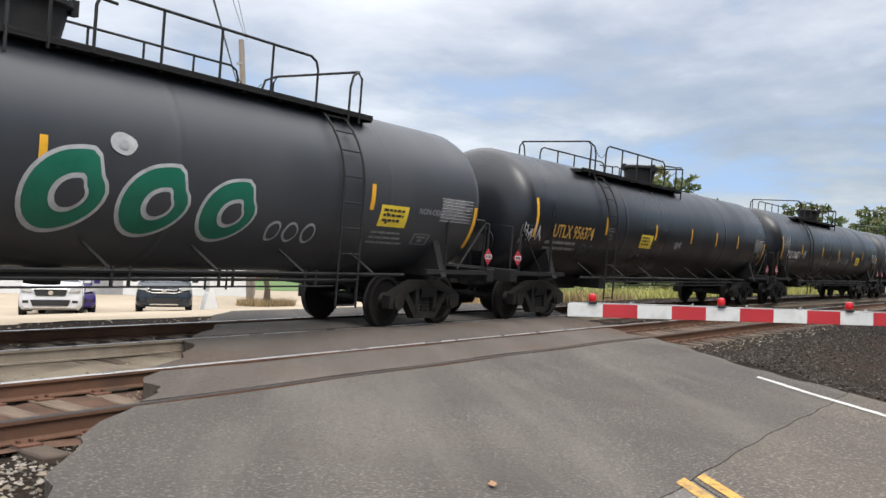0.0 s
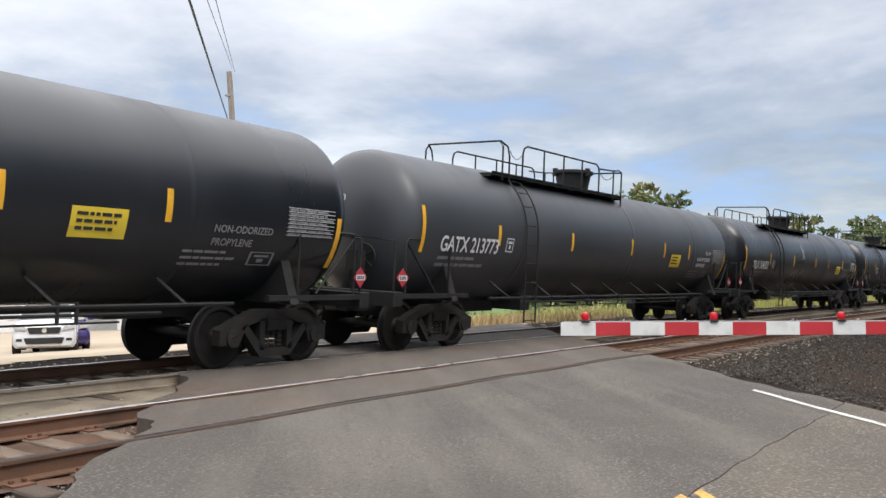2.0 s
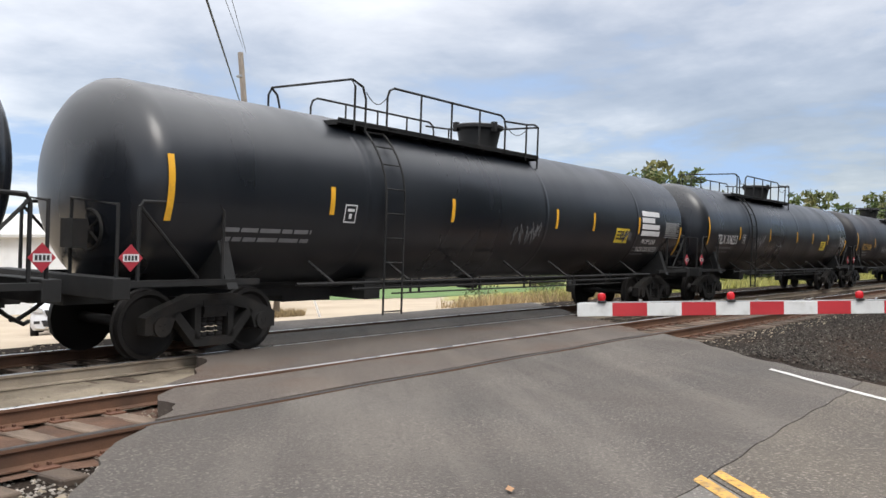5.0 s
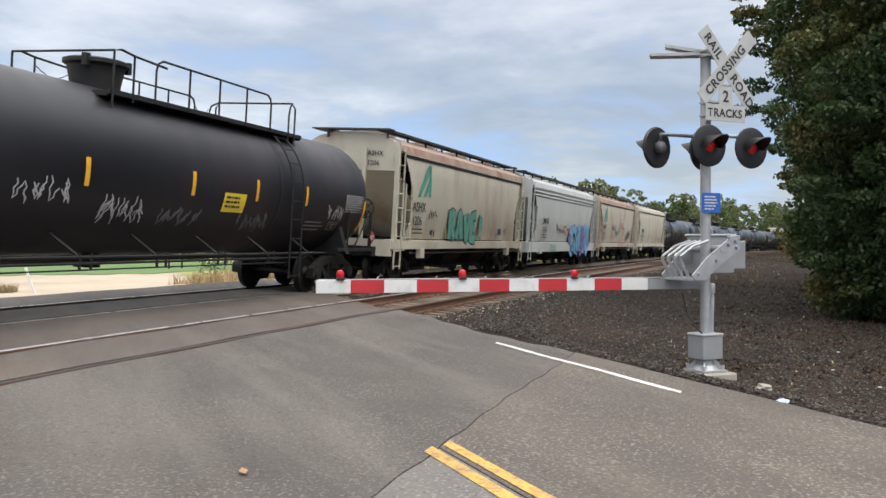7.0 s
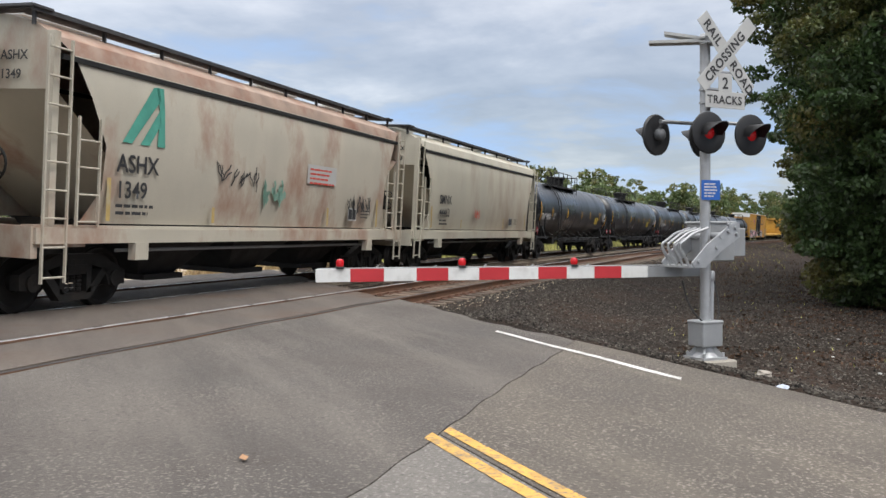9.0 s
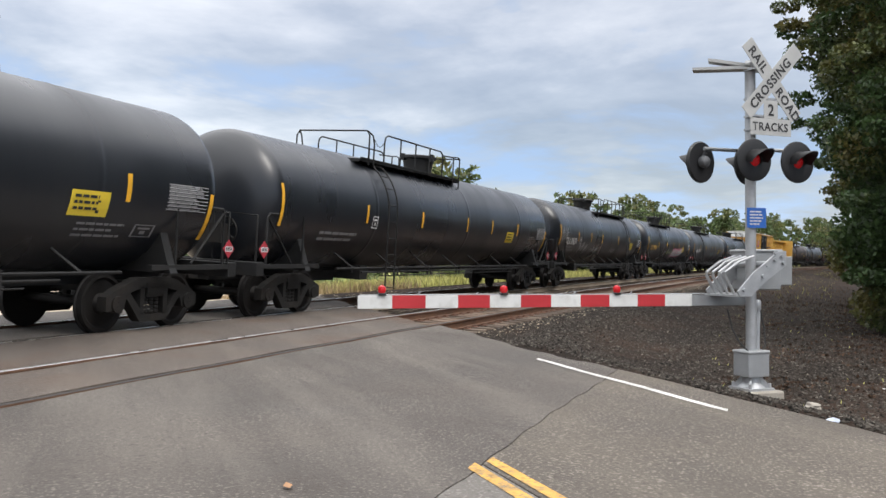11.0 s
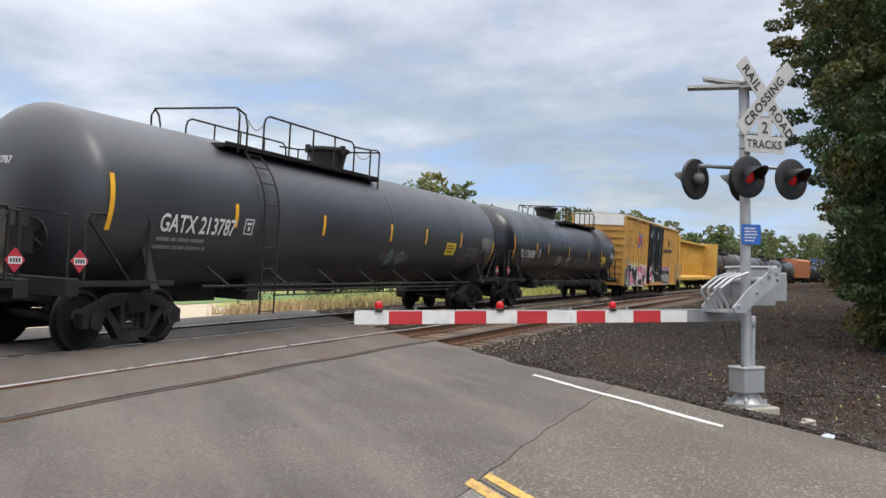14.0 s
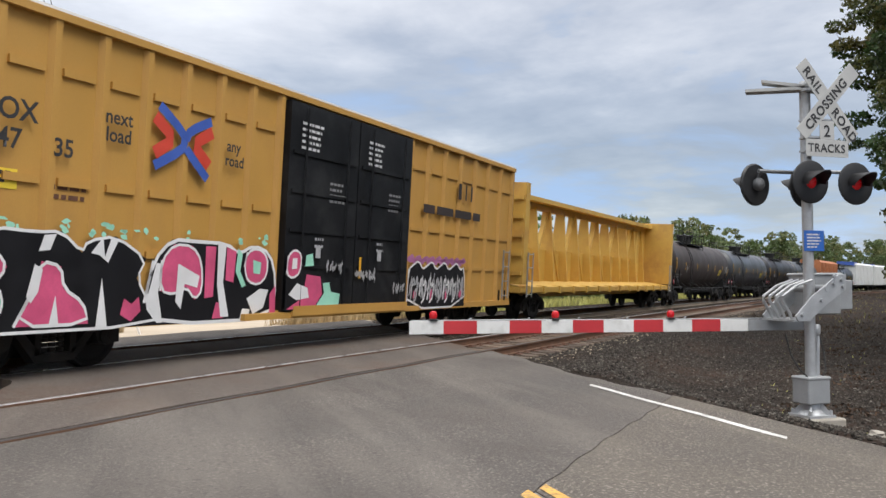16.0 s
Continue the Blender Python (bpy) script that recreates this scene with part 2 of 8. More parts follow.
def leaf_material(name, base, turned, patch):
    """Leaves: varied greens with turning patches; some light passes through."""
    m = bpy.data.materials.new(name)
    m.use_nodes = True
    nd, lk = m.node_tree.nodes, m.node_tree.links
    nd.clear()
    t = nd.new("ShaderNodeTexCoord")
    n = nd.new("ShaderNodeTexNoise")
    n.inputs["Scale"].default_value, n.inputs["Detail"].default_value = patch, 4
    lk.new(t.outputs["Object"], n.inputs["Vector"])
    r = nd.new("ShaderNodeMapRange")
    r.inputs[1].default_value, r.inputs[2].default_value, r.inputs[4].default_value = 0.48, 0.66, 0.85
    lk.new(n.outputs[0], r.inputs[0])
    mx = nd.new("ShaderNodeMix")
    mx.data_type = "RGBA"
    mx.inputs[6].default_value, mx.inputs[7].default_value = (*base, 1), (*turned, 1)
    lk.new(r.outputs[0], mx.inputs[0])
    g = nd.new("ShaderNodeNewGeometry")
    v = nd.new("ShaderNodeMapRange")
    v.inputs[3].default_value, v.inputs[4].default_value = 0.45, 1.6
    lk.new(g.outputs["Random Per Island"], v.inputs[0])
    h = nd.new("ShaderNodeHueSaturation")
    lk.new(v.outputs[0], h.inputs["Value"])
    lk.new(mx.outputs[2], h.inputs["Color"])
    p = nd.new("ShaderNodeBsdfPrincipled")
    p.inputs["Roughness"].default_value = 0.5
    lk.new(h.outputs[0], p.inputs["Base Color"])
    tr = nd.new("ShaderNodeBsdfTranslucent")
    lk.new(h.outputs[0], tr.inputs["Color"])
    ms = nd.new("ShaderNodeMixShader")
    ms.inputs[0].default_value = 0.35
    lk.new(p.outputs[0], ms.inputs[1])
    lk.new(tr.outputs[0], ms.inputs[2])
    o = nd.new("ShaderNodeOutputMaterial")
    lk.new(ms.outputs[0], o.inputs[0])
    return m


M["leaf"] = leaf_material("leaf", (0.050, 0.088, 0.028), (0.15, 0.125, 0.035), 0.45)
# yellowing leaves for farther trees, with distance haze put into the paler colour
M["leaf_far_haze"] = leaf_material("leaf_far_haze", (0.095, 0.135, 0.050), (0.21, 0.18, 0.07), 0.25)
M["bark"] = material("bark", (0.11, 0.085, 0.06), 0.95, var=0.35, scale=4, bump=0.8, stretch=(3, 3, 0.6))
M["tank_black"] = material("tank_black", (0.0130, 0.0152, 0.0195), 0.31, spec=0.6, var=0.14, scale=0.5, bump=0.02, grain=40, stain=(0.030, 0.032, 0.036), stain_amt=0.28, stain_scale=0.6, stretch=(1.2, 0.5, 0.3))
M["tank_dark"] = material("tank_dark", (0.015, 0.0172, 0.0215), 0.29, spec=0.6, var=0.14, scale=0.5, bump=0.02, grain=40, stain=(0.045, 0.047, 0.05), stain_amt=0.25, stain_scale=0.6, stretch=(1.2, 0.5, 0.3))
M["tank_grey"] = material("tank_grey", (0.045, 0.049, 0.056), 0.38, spec=0.5, var=0.10, scale=0.5, bump=0.02, grain=40, stain=(0.068, 0.070, 0.074), stain_amt=0.3, stain_scale=0.5, stretch=(1.2, 0.5, 0.3))
M["tank_rusty"] = material("tank_rusty", (0.015, 0.015, 0.018), 0.42, var=0.2, scale=0.5, bump=0.04, spec=0.36, stain=(0.055, 0.034, 0.032), stain_amt=0.35, stain_scale=0.4, stretch=(1.2, 0.5, 0.4))
M["tank_brown"] = material("tank_brown", (0.035, 0.026, 0.024), 0.6, var=0.25, scale=0.8, bump=0.05, stain=(0.07, 0.04, 0.03), stain_amt=0.6, stain_scale=0.5)
M["frame_black"] = material("frame_black", (0.009, 0.009, 0.009), 0.7, var=0.4, scale=3, bump=0.2, stain=(0.025, 0.02, 0.017), stain_amt=0.45, stain_scale=2)
M["truck_iron"] = material("truck_iron", (0.013, 0.012, 0.011), 0.75, metal=0.2, var=0.4, scale=4, bump=0.3, stain=(0.03, 0.022, 0.017), stain_amt=0.5, stain_scale=3)
M["wheel_steel"] = material("wheel_steel", (0.02, 0.018, 0.017), 0.6, metal=0.5, var=0.3, scale=5, bump=0.15)
M["tread"] = material("tread", (0.4, 0.39, 0.38), 0.3, metal=0.9, var=0.1, scale=5, bump=0.03)
M["stripe"] = material("stripe", (0.80, 0.42, 0.03), 0.45, var=0.12, scale=4, bump=0.05, stain=(0.4, 0.22, 0.04), stain_amt=0.4, stain_scale=6)
M["stripe_dull"] = material("stripe_dull", (0.46, 0.33, 0.12), 0.6, var=0.2, scale=4, bump=0.05, stain=(0.40, 0.36, 0.27), stain_amt=0.7, stain_scale=5)
M["placard_yellow"] = material("placard_yellow", (0.78, 0.58, 0.05), 0.5, var=0.1, scale=4, bump=0.05)
M["stencil"] = material("stencil", (0.62, 0.62, 0.62), 0.6, var=0.12, scale=6, bump=0)
M["stencil_dim"] = material("stencil_dim", (0.22, 0.22, 0.225), 0.6, var=0.15, scale=6, bump=0)
M["stencil_gold"] = material("stencil_gold", (0.50, 0.30, 0.07), 0.6, var=0.12, scale=6, bump=0)
M["stencil_dark"] = material("stencil_dark", (0.03, 0.03, 0.032), 0.6, var=0.12, scale=6, bump=0)
M["hazard_red"] = material("hazard_red", (0.38, 0.03, 0.045), 0.5, var=0.1, scale=5, bump=0)
M["tag_white"] = material("tag_white", (0.42, 0.42, 0.43), 0.6, var=0.25, scale=8, bump=0)
M["graffiti_white"] = material("graffiti_white", (0.46, 0.47, 0.47), 0.6, var=0.2, scale=8, bump=0)
M["tag_green"] = material("tag_green", (0.30, 0.36, 0.20), 0.6, var=0.25, scale=8, bump=0)
M["tag_faint"] = material("tag_faint", (0.13, 0.13, 0.135), 0.6, var=0.25, scale=8, bump=0)
M["paint_green"] = material("paint_green", (0.010, 0.145, 0.088), 0.45, var=0.15, scale=3, bump=0)
M["paint_teal"] = material("paint_teal", (0.085, 0.33, 0.255), 0.5, var=0.2, scale=4, bump=0)
M["paint_teal_dim"] = material("paint_teal_dim", (0.20, 0.34, 0.27), 0.6, var=0.25, scale=4, bump=0)
M["paint_mint"] = material("paint_mint", (0.33, 0.68, 0.52), 0.5, var=0.12, scale=3, bump=0)
M["paint_pink"] = material("paint_pink", (0.62, 0.09, 0.20), 0.5, var=0.2, scale=3, bump=0)
M["paint_black"] = material("paint_black", (0.010, 0.010, 0.012), 0.5, spec=0.25, var=0.2, scale=3, bump=0)
M["paint_white"] = material("paint_white", (0.72, 0.72, 0.72), 0.5, var=0.08, scale=3, bump=0)
M["paint_blue"] = material("paint_blue", (0.05, 0.11, 0.42), 0.5, var=0.15, scale=3, bump=0)
M["paint_sky"] = material("paint_sky", (0.13, 0.36, 0.58), 0.5, var=0.2, scale=4, bump=0)
M["paint_violet"] = material("paint_violet", (0.16, 0.12, 0.34), 0.5, var=0.2, scale=4, bump=0)
M["paint_red"] = material("paint_red", (0.60, 0.06, 0.035), 0.5, var=0.12, scale=3, bump=0)
M["paint_mauve"] = material("paint_mauve", (0.42, 0.16, 0.33), 0.5, var=0.2, scale=4, bump=0)
M["hopper_cream"] = material("hopper_cream", (0.50, 0.47, 0.38), 0.6, var=0.12, scale=0.7, bump=0.06, stain=(0.30, 0.20, 0.14), stain_amt=0.6, stain_scale=0.55, stretch=(1, 1, 0.45))
M["hopper_rusty"] = material("hopper_rusty", (0.47, 0.43, 0.35), 0.62, var=0.14, scale=0.7, bump=0.08, stain=(0.26, 0.115, 0.07), stain_amt=0.8, stain_scale=0.75, stretch=(1, 1, 0.55))
M["hopper_grey"] = material("hopper_grey", (0.47, 0.49, 0.48), 0.58, var=0.1, scale=0.7, bump=0.05, stain=(0.34, 0.33, 0.29), stain_amt=0.5, stain_scale=0.5, stretch=(1, 1, 0.4))
M["roof_rust"] = material("roof_rust", (0.36, 0.26, 0.20), 0.75, var=0.3, scale=1.5, bump=0.1, stain=(0.23, 0.09, 0.05), stain_amt=0.8, stain_scale=1.0)
M["box_ochre"] = material("box_ochre", (0.50, 0.275, 0.062), 0.55, var=0.12, scale=0.6, bump=0.05, stain=(0.36, 0.19, 0.05), stain_amt=0.55, stain_scale=0.6, stretch=(1, 1, 0.5))
M["box_black"] = material("box_black", (0.008, 0.0085, 0.010), 0.5, spec=0.3, var=0.2, scale=0.8, bump=0.05, stain=(0.05, 0.05, 0.05), stain_amt=0.4)
M["box_roof"] = material("box_roof", (0.60, 0.59, 0.56), 0.5, metal=0.3, var=0.15, scale=1, bump=0.08)
M["beam_yellow"] = material("beam_yellow", (0.60, 0.37, 0.075), 0.55, var=0.15, scale=0.8, bump=0.06, stain=(0.34, 0.17, 0.05), stain_amt=0.6, stain_scale=0.8)
M["car_orange"] = material("car_orange", (0.42, 0.15, 0.06), 0.6, var=0.2, scale=0.8, bump=0.06)
M["reefer_white"] = material("reefer_white", (0.74, 0.75, 0.74), 0.5, var=0.07, scale=0.7, bump=0.05, stain=(0.5, 0.47, 0.42), stain_amt=0.5, stain_scale=0.5)
M["grating"] = material("grating", (0.07, 0.07, 0.072), 0.6, metal=0.4, var=0.3, scale=8, bump=0.3)
M["galv"] = material("galv", (0.42, 0.43, 0.44), 0.45, metal=0.5, var=0.16, scale=6, bump=0.05, stain=(0.38, 0.38, 0.38), stain_amt=0.4, stain_scale=4)
M["alu_grey"] = material("alu_grey", (0.33, 0.34, 0.345), 0.5, metal=0.3, var=0.12, scale=5, bump=0.06, stain=(0.28, 0.27, 0.25), stain_amt=0.4, stain_scale=3)
M["cast_grey"] = material("cast_grey", (0.12, 0.125, 0.13), 0.5, metal=0.3, var=0.15, scale=8, bump=0.08)
M["sign_white"] = material("sign_white", (0.44, 0.44, 0.425), 0.5, var=0.07, scale=4, bump=0.02, stain=(0.45, 0.45, 0.43), stain_amt=0.5, stain_scale=4)
M["sign_blue"] = material("sign_blue", (0.02, 0.11, 0.42), 0.4, var=0.08, scale=4, bump=0.02)
M["signal_black"] = material("signal_black", (0.012, 0.012, 0.013), 0.5, var=0.2, scale=6, bump=0.04)
M["lens_red"] = material("lens_red", (0.42, 0.012, 0.015), 0.2, var=0.2, scale=14, bump=0.2, grain=90, emit=0.22)
M["arm_white"] = material("arm_white", (0.66, 0.66, 0.64), 0.5, var=0.08, scale=3, bump=0.03, stain=(0.45, 0.44, 0.41), stain_amt=0.5, stain_scale=5)
M["arm_red"] = material("arm_red", (0.46, 0.028, 0.035), 0.45, var=0.12, scale=3, bump=0.03)
M["arm_lamp"] = material("arm_lamp", (0.50, 0.012, 0.018), 0.25, var=0.15, scale=10, bump=0.05, emit=0.18)
M["concrete"] = material("concrete", (0.36, 0.33, 0.28), 0.9, var=0.2, scale=4, bump=0.5, stain=(0.22, 0.2, 0.17), stain_amt=0.6, stain_scale=3)
M["rubber"] = material("rubber", (0.02, 0.02, 0.021), 0.85, var=0.2, scale=6, bump=0.2)
M["cable"] = material("cable", (0.02, 0.02, 0.02), 0.6, var=0.2, scale=6, bump=0.05)
M["pole_wood"] = material("pole_wood", (0.30, 0.26, 0.22), 0.9, var=0.25, scale=3, bump=0.5, stretch=(3, 3, 0.4))
M["car_white"] = material("car_white", (0.62, 0.63, 0.65), 0.25, var=0.04, scale=2, bump=0.0)
M["car_dark"] = material("car_dark", (0.014, 0.022, 0.034), 0.22, var=0.1, scale=2, bump=0.0)
M["car_purple"] = material("car_purple", (0.045, 0.025, 0.16), 0.25, var=0.1, scale=2, bump=0.0)
M["trim_black"] = material("trim_black", (0.018, 0.018, 0.02), 0.5, var=0.2, scale=6, bump=0.05)
M["chrome"] = material("chrome", (0.7, 0.7, 0.7), 0.15, metal=1.0, var=0.05, scale=6, bump=0.0)
M["lamp_glass"] = material("lamp_glass", (0.6, 0.62, 0.64), 0.15, metal=0.4, var=0.15, scale=14, bump=0.05)
M["car_glass"] = glass_material("car_glass")
M["wall_white"] = material("wall_white", (0.72, 0.73, 0.73), 0.6, var=0.06, scale=0.8, bump=0.04, stain=(0.58, 0.57, 0.54), stain_amt=0.5, stain_scale=0.6)
M["board_red"] = material("board_red", (0.5, 0.05, 0.04), 0.5, var=0.1, scale=3, bump=0.03)
M["litter"] = material("litter", (0.45, 0.5, 0.6), 0.4, var=0.25, scale=20, bump=0.2)
M["dead_leaf"] = material("dead_leaf", (0.36, 0.2, 0.10), 0.8, var=0.25, scale=20, bump=0.1)


# ---- building helpers ----
def box(bm, x0, x1, y0, y1, z0, z1):
    v = [bm.verts.new((x, y, z)) for x in (x0, x1) for y in (y0, y1) for z in (z0, z1)]
    for f in ((0, 1, 3, 2), (4, 6, 7, 5), (0, 4, 5, 1), (2, 3, 7, 6), (0, 2, 6, 4), (1, 5, 7, 3)):
        bm.faces.new([v[i] for i in f])
    return v


def rod(bm, p, q, r, n=8, r2=None, cap=True):
    """A round bar from p to q, tapering to r2."""
    p, q = Vector(p), Vector(q)
    d = (q - p).normalized()
    a = d.orthogonal().normalized()
    b = d.cross(a)
    r2 = r if r2 is None else r2
    rings = []
    for c, rr in ((p, r), (q, r2)):
        rings.append([bm.verts.new(c + (a * math.cos(k * 2 * math.pi / n) + b * math.sin(k * 2 * math.pi / n)) * rr) for k in range(n)])
    for k in range(n):
        bm.faces.new((rings[0][k], rings[0][(k + 1) % n], rings[1][(k + 1) % n], rings[1][k]))
    if cap:
        bm.faces.new(rings[0][::-1])
        bm.faces.new(rings[1])


def pipe(bm, pts, r, n=6):
    """A bent round bar through the points."""
    pts = [Vector(p) for p in pts]
    rings = []
    for i, p in enumerate(pts):
        d = (pts[min(i + 1, len(pts) - 1)] - pts[max(i - 1, 0)]).normalized()
        a = d.cross(Vector((0.31, 0.87, 0.39))).normalized()
        b = d.cross(a)
        rings.append([bm.verts.new(p + (a * math.cos(k * 2 * math.pi / n) + b * math.sin(k * 2 * math.pi / n)) * r) for k in range(n)])
    for g, h in zip(rings, rings[1:]):
        for k in range(n):
            bm.faces.new((g[k], g[(k + 1) % n], h[(k + 1) % n], h[k]))
    bm.faces.new(rings[0][::-1])
    bm.faces.new(rings[-1])


def lathe(bm, profile, origin=(0, 0, 0), axis="z", n=24, cap=True):
    """Turns (radius, height) rings about an axis."""
    o = Vector(origin)
    rings = []
    for r, h in profile:
        ring = []
        for k in range(n):
            c, s = r * math.cos(k * 2 * math.pi / n), r * math.sin(k * 2 * math.pi / n)
            ring.append(bm.verts.new(o + Vector({"z": (c, s, h), "y": (c, h, s), "x": (h, c, s)}[axis])))
        rings.append(ring)
    for g, h in zip(rings, rings[1:]):
        for k in range(n):
            bm.faces.new((g[k], g[(k + 1) % n], h[(k + 1) % n], h[k]))
    if cap:
        bm.faces.new(rings[0][::-1])
        bm.faces.new(rings[-1])


def prism(bm, outline, y0, y1, plane="xz"):
    """Pushes a flat outline through from y0 to y1."""
    def at(a, c, d):
        return {"xz": (a, d, c), "yz": (d, a, c), "xy": (a, c, d)}[plane]
    v0 = [bm.verts.new(at(a, c, y0)) for a, c in outline]
    v1 = [bm.verts.new(at(a, c, y1)) for a, c in outline]
    n = len(outline)
    for k in range(n):
        bm.faces.new((v0[k], v0[(k + 1) % n], v1[(k + 1) % n], v1[k]))
    bm.faces.new(v0[::-1])
    bm.faces.new(v1)


def mesh_of(bm, name, mats, smooth=False, bevel=0.0):
    if bevel:
        bmesh.ops.bevel(bm, geom=list(bm.edges), offset=bevel, segments=1, affect="EDGES")
    bmesh.ops.recalc_face_normals(bm, faces=list(bm.faces))
    me = bpy.data.meshes.new(name)
    bm.to_mesh(me)
    bm.free()
    for m in (mats if isinstance(mats, (list, tuple)) else [mats]):
        me.materials.append(m)
    if smooth:
        me.polygons.foreach_set("use_smooth", [True] * len(me.polygons))
        me.set_sharp_from_angle(angle=radians(38))
    return me


def part(name, bm, mat, parent=None, label="", smooth=True, bevel=0.0, m=None):
    """Links a bmesh, or a mesh that is ready, as one object under a thing or a part."""
    me = bm if isinstance(bm, bpy.types.Mesh) else mesh_of(bm, name, mat, smooth, bevel)
    ob = new(name, me)
    ob.parent = parent
    if m is not None:
        ob.matrix_basis = m
    if label:
        ob["label"] = label
    return ob


def raw(name, verts, faces, mat, parent=None, kind="", label="", category=""):
    me = bpy.data.meshes.new(name)
    me.from_pydata([tuple(map(float, v)) for v in verts], [], [tuple(map(int, f)) for f in faces])
    me.materials.append(mat)
    me.update()
    ob = new(name, me)
    ob.parent = parent
    return tagged(ob, label, category, "", kind)


def thing(name, label, category, group="", m=None):
    ob = new(name)
    ob.empty_display_size = 0.2
    if m is not None:
        ob.matrix_basis = m
    return tagged(ob, label, category, group)


MESHES = {}


def shared(key, build):
    """One mesh for all alike parts."""
    if key not in MESHES:
        MESHES[key] = build()
    return MESHES[key]


def letters(text, size, mat, place, spread=1.0, bold=0.018):
    """A mesh of lettering in the built-in font, each point moved by place(x, y) into space."""
    cu = bpy.data.curves.new("lettering", "FONT")
    cu.body, cu.size, cu.resolution_u = text, size, 3
    cu.align_x, cu.align_y = "LEFT", "BOTTOM_BASELINE"
    cu.space_character, cu.offset = spread, size * bold
    ob = bpy.data.objects.new("lettering", cu)
    scene.collection.objects.link(ob)
    bpy.context.view_layer.update()
    me = bpy.data.meshes.new_from_object(ob.evaluated_get(bpy.context.evaluated_depsgraph_get()))
    bpy.data.objects.remove(ob)
    bpy.data.curves.remove(cu)
    for v in me.vertices:
        v.co = place(v.co.x, v.co.y)
    me.materials.clear()
    me.materials.append(mat)
    return me


def blob(cx, cy, rx, ry, n=18, wob=0.12, seed=0, hole=None):
    """An uneven round outline for sprayed paint."""
    rnd = random.Random(seed)
    ph = [rnd.uniform(0, 6.28) for _ in range(3)]
    return [(cx + rx * math.cos(a) * (1 + wob * math.sin(2 * a + ph[0]) + wob * 0.5 * math.sin(3 * a + ph[1])),
             cy + ry * math.sin(a) * (1 + wob * math.sin(2 * a + ph[2]))) for a in (k * 2 * math.pi / n for k in range(n))]


def spray(outline, place, mat, name="paint_patch", parent=None, label="", fine_edge=0.17):
    """A flat painted shape that lies on the surface given by place(x, y)."""
    bm = bmesh.new()
    bm.faces.new([bm.verts.new((x, y, 0)) for x, y in outline])
    bmesh.ops.triangulate(bm, faces=list(bm.faces))
    # cut up long triangles, so that the shape follows a curved side
    for _ in range(4):
        es = [e for e in bm.edges if e.calc_length() > fine_edge]
        if es:
            bmesh.ops.subdivide_edges(bm, edges=es, cuts=1)
            bmesh.ops.triangulate(bm, faces=list(bm.faces))
    for v in bm.verts:
        v.co = place(v.co.x, v.co.y)
    return part(name, bm, mat, parent, label, smooth=False)


def ribbon(points, width):
    """The outline of a stroke through the points."""
    left, right = [], []
    for i, (x, y) in enumerate(points):
        a, b = points[max(i - 1, 0)], points[min(i + 1, len(points) - 1)]
        dx, dy = b[0] - a[0], b[1] - a[1]
        n = math.hypot(dx, dy) or 1
        left.append((x - dy / n * width / 2, y + dx / n * width / 2))
        right.append((x + dy / n * width / 2, y - dx / n * width / 2))
    return left, right


def scrawl(x, y, w, h, place, mat, parent, seed, width=0.035, strokes=7):
    """A scribbled tag: unreadable strokes."""
    rnd = random.Random(seed)
    bm = bmesh.new()
    for s in range(strokes):
        x0 = x + w * s / strokes
        pts = [(x0 + w / strokes * rnd.uniform(-0.3, 1.3), y + h * (rnd.uniform(0, 0.35) if k % 2 else rnd.uniform(0.6, 1))) for k in range(rnd.randint(3, 5))]
        fine_pts = []
        for (ax, ay), (bx, by) in zip(pts, pts[1:]):
            fine_pts += [(ax + (bx - ax) * k / 4 + 0.03 * math.sin(k * 2.1), ay + (by - ay) * k / 4) for k in range(4)]
        left, right = ribbon(fine_pts, width)
        lv = [bm.verts.new(place(*p)) for p in left]
        rv = [bm.verts.new(place(*p)) for p in right]
        for k in range(len(lv) - 1):
            bm.faces.new((lv[k], lv[k + 1], rv[k + 1], rv[k]))
    return part("scrawl", bm, mat, parent, smooth=False)


# ---- the line of the railway ----
CANT = 0.062
_s = np.arange(-420.0, 720.0, 0.5)
_k = np.interp(_s, [-90, -60, 16, 34, 100, 150, 250, 400], [0, 0.0022, 0.0022, 0.0007, 0.00095, 0.0011, 0.0012, 0.0012])
_th = np.cumsum(_k) * 0.5
_th -= np.interp(0, _s, _th)
_x = np.cumsum(np.cos(_th)) * 0.5
_y = -np.cumsum(np.sin(_th)) * 0.5
_x -= np.interp(0, _s, _x)
_y -= np.interp(0, _s, _y) - 10.48
Z_TRACK = 0.388
SLOPE = 0.037
NEAR = -3.605


def track(s, d=0.0):
    """The point at s along the far track and d to its far side, and the heading."""
    th = float(np.interp(s, _s, _th))
    return float(np.interp(s, _s, _x)) + d * math.sin(th), float(np.interp(s, _s, _y)) + d * math.cos(th), th


def sideways(x, y):
    """How far a place lies to the far side of the far track, and where along it."""
    x, y = np.asarray(x, float), np.asarray(y, float)
    s = x.copy()
    for _ in range(4):
        th = np.interp(s, _s, _th)
        px, py = np.interp(s, _s, _x), np.interp(s, _s, _y)
        s = s + (x - px) * np.cos(th) - (y - py) * np.sin(th)
    th = np.interp(s, _s, _th)
    return (x - np.interp(s, _s, _x)) * np.sin(th) + (y - np.interp(s, _s, _y)) * np.cos(th), s


RU, RW = (0.745, 0.667), (0.667, -0.745)


def step(v, a, b):
    t = np.clip((v - a) / (b - a), 0, 1)
    return t * t * (3 - 2 * t)


def plane_z(d):
    return Z_TRACK + SLOPE * d


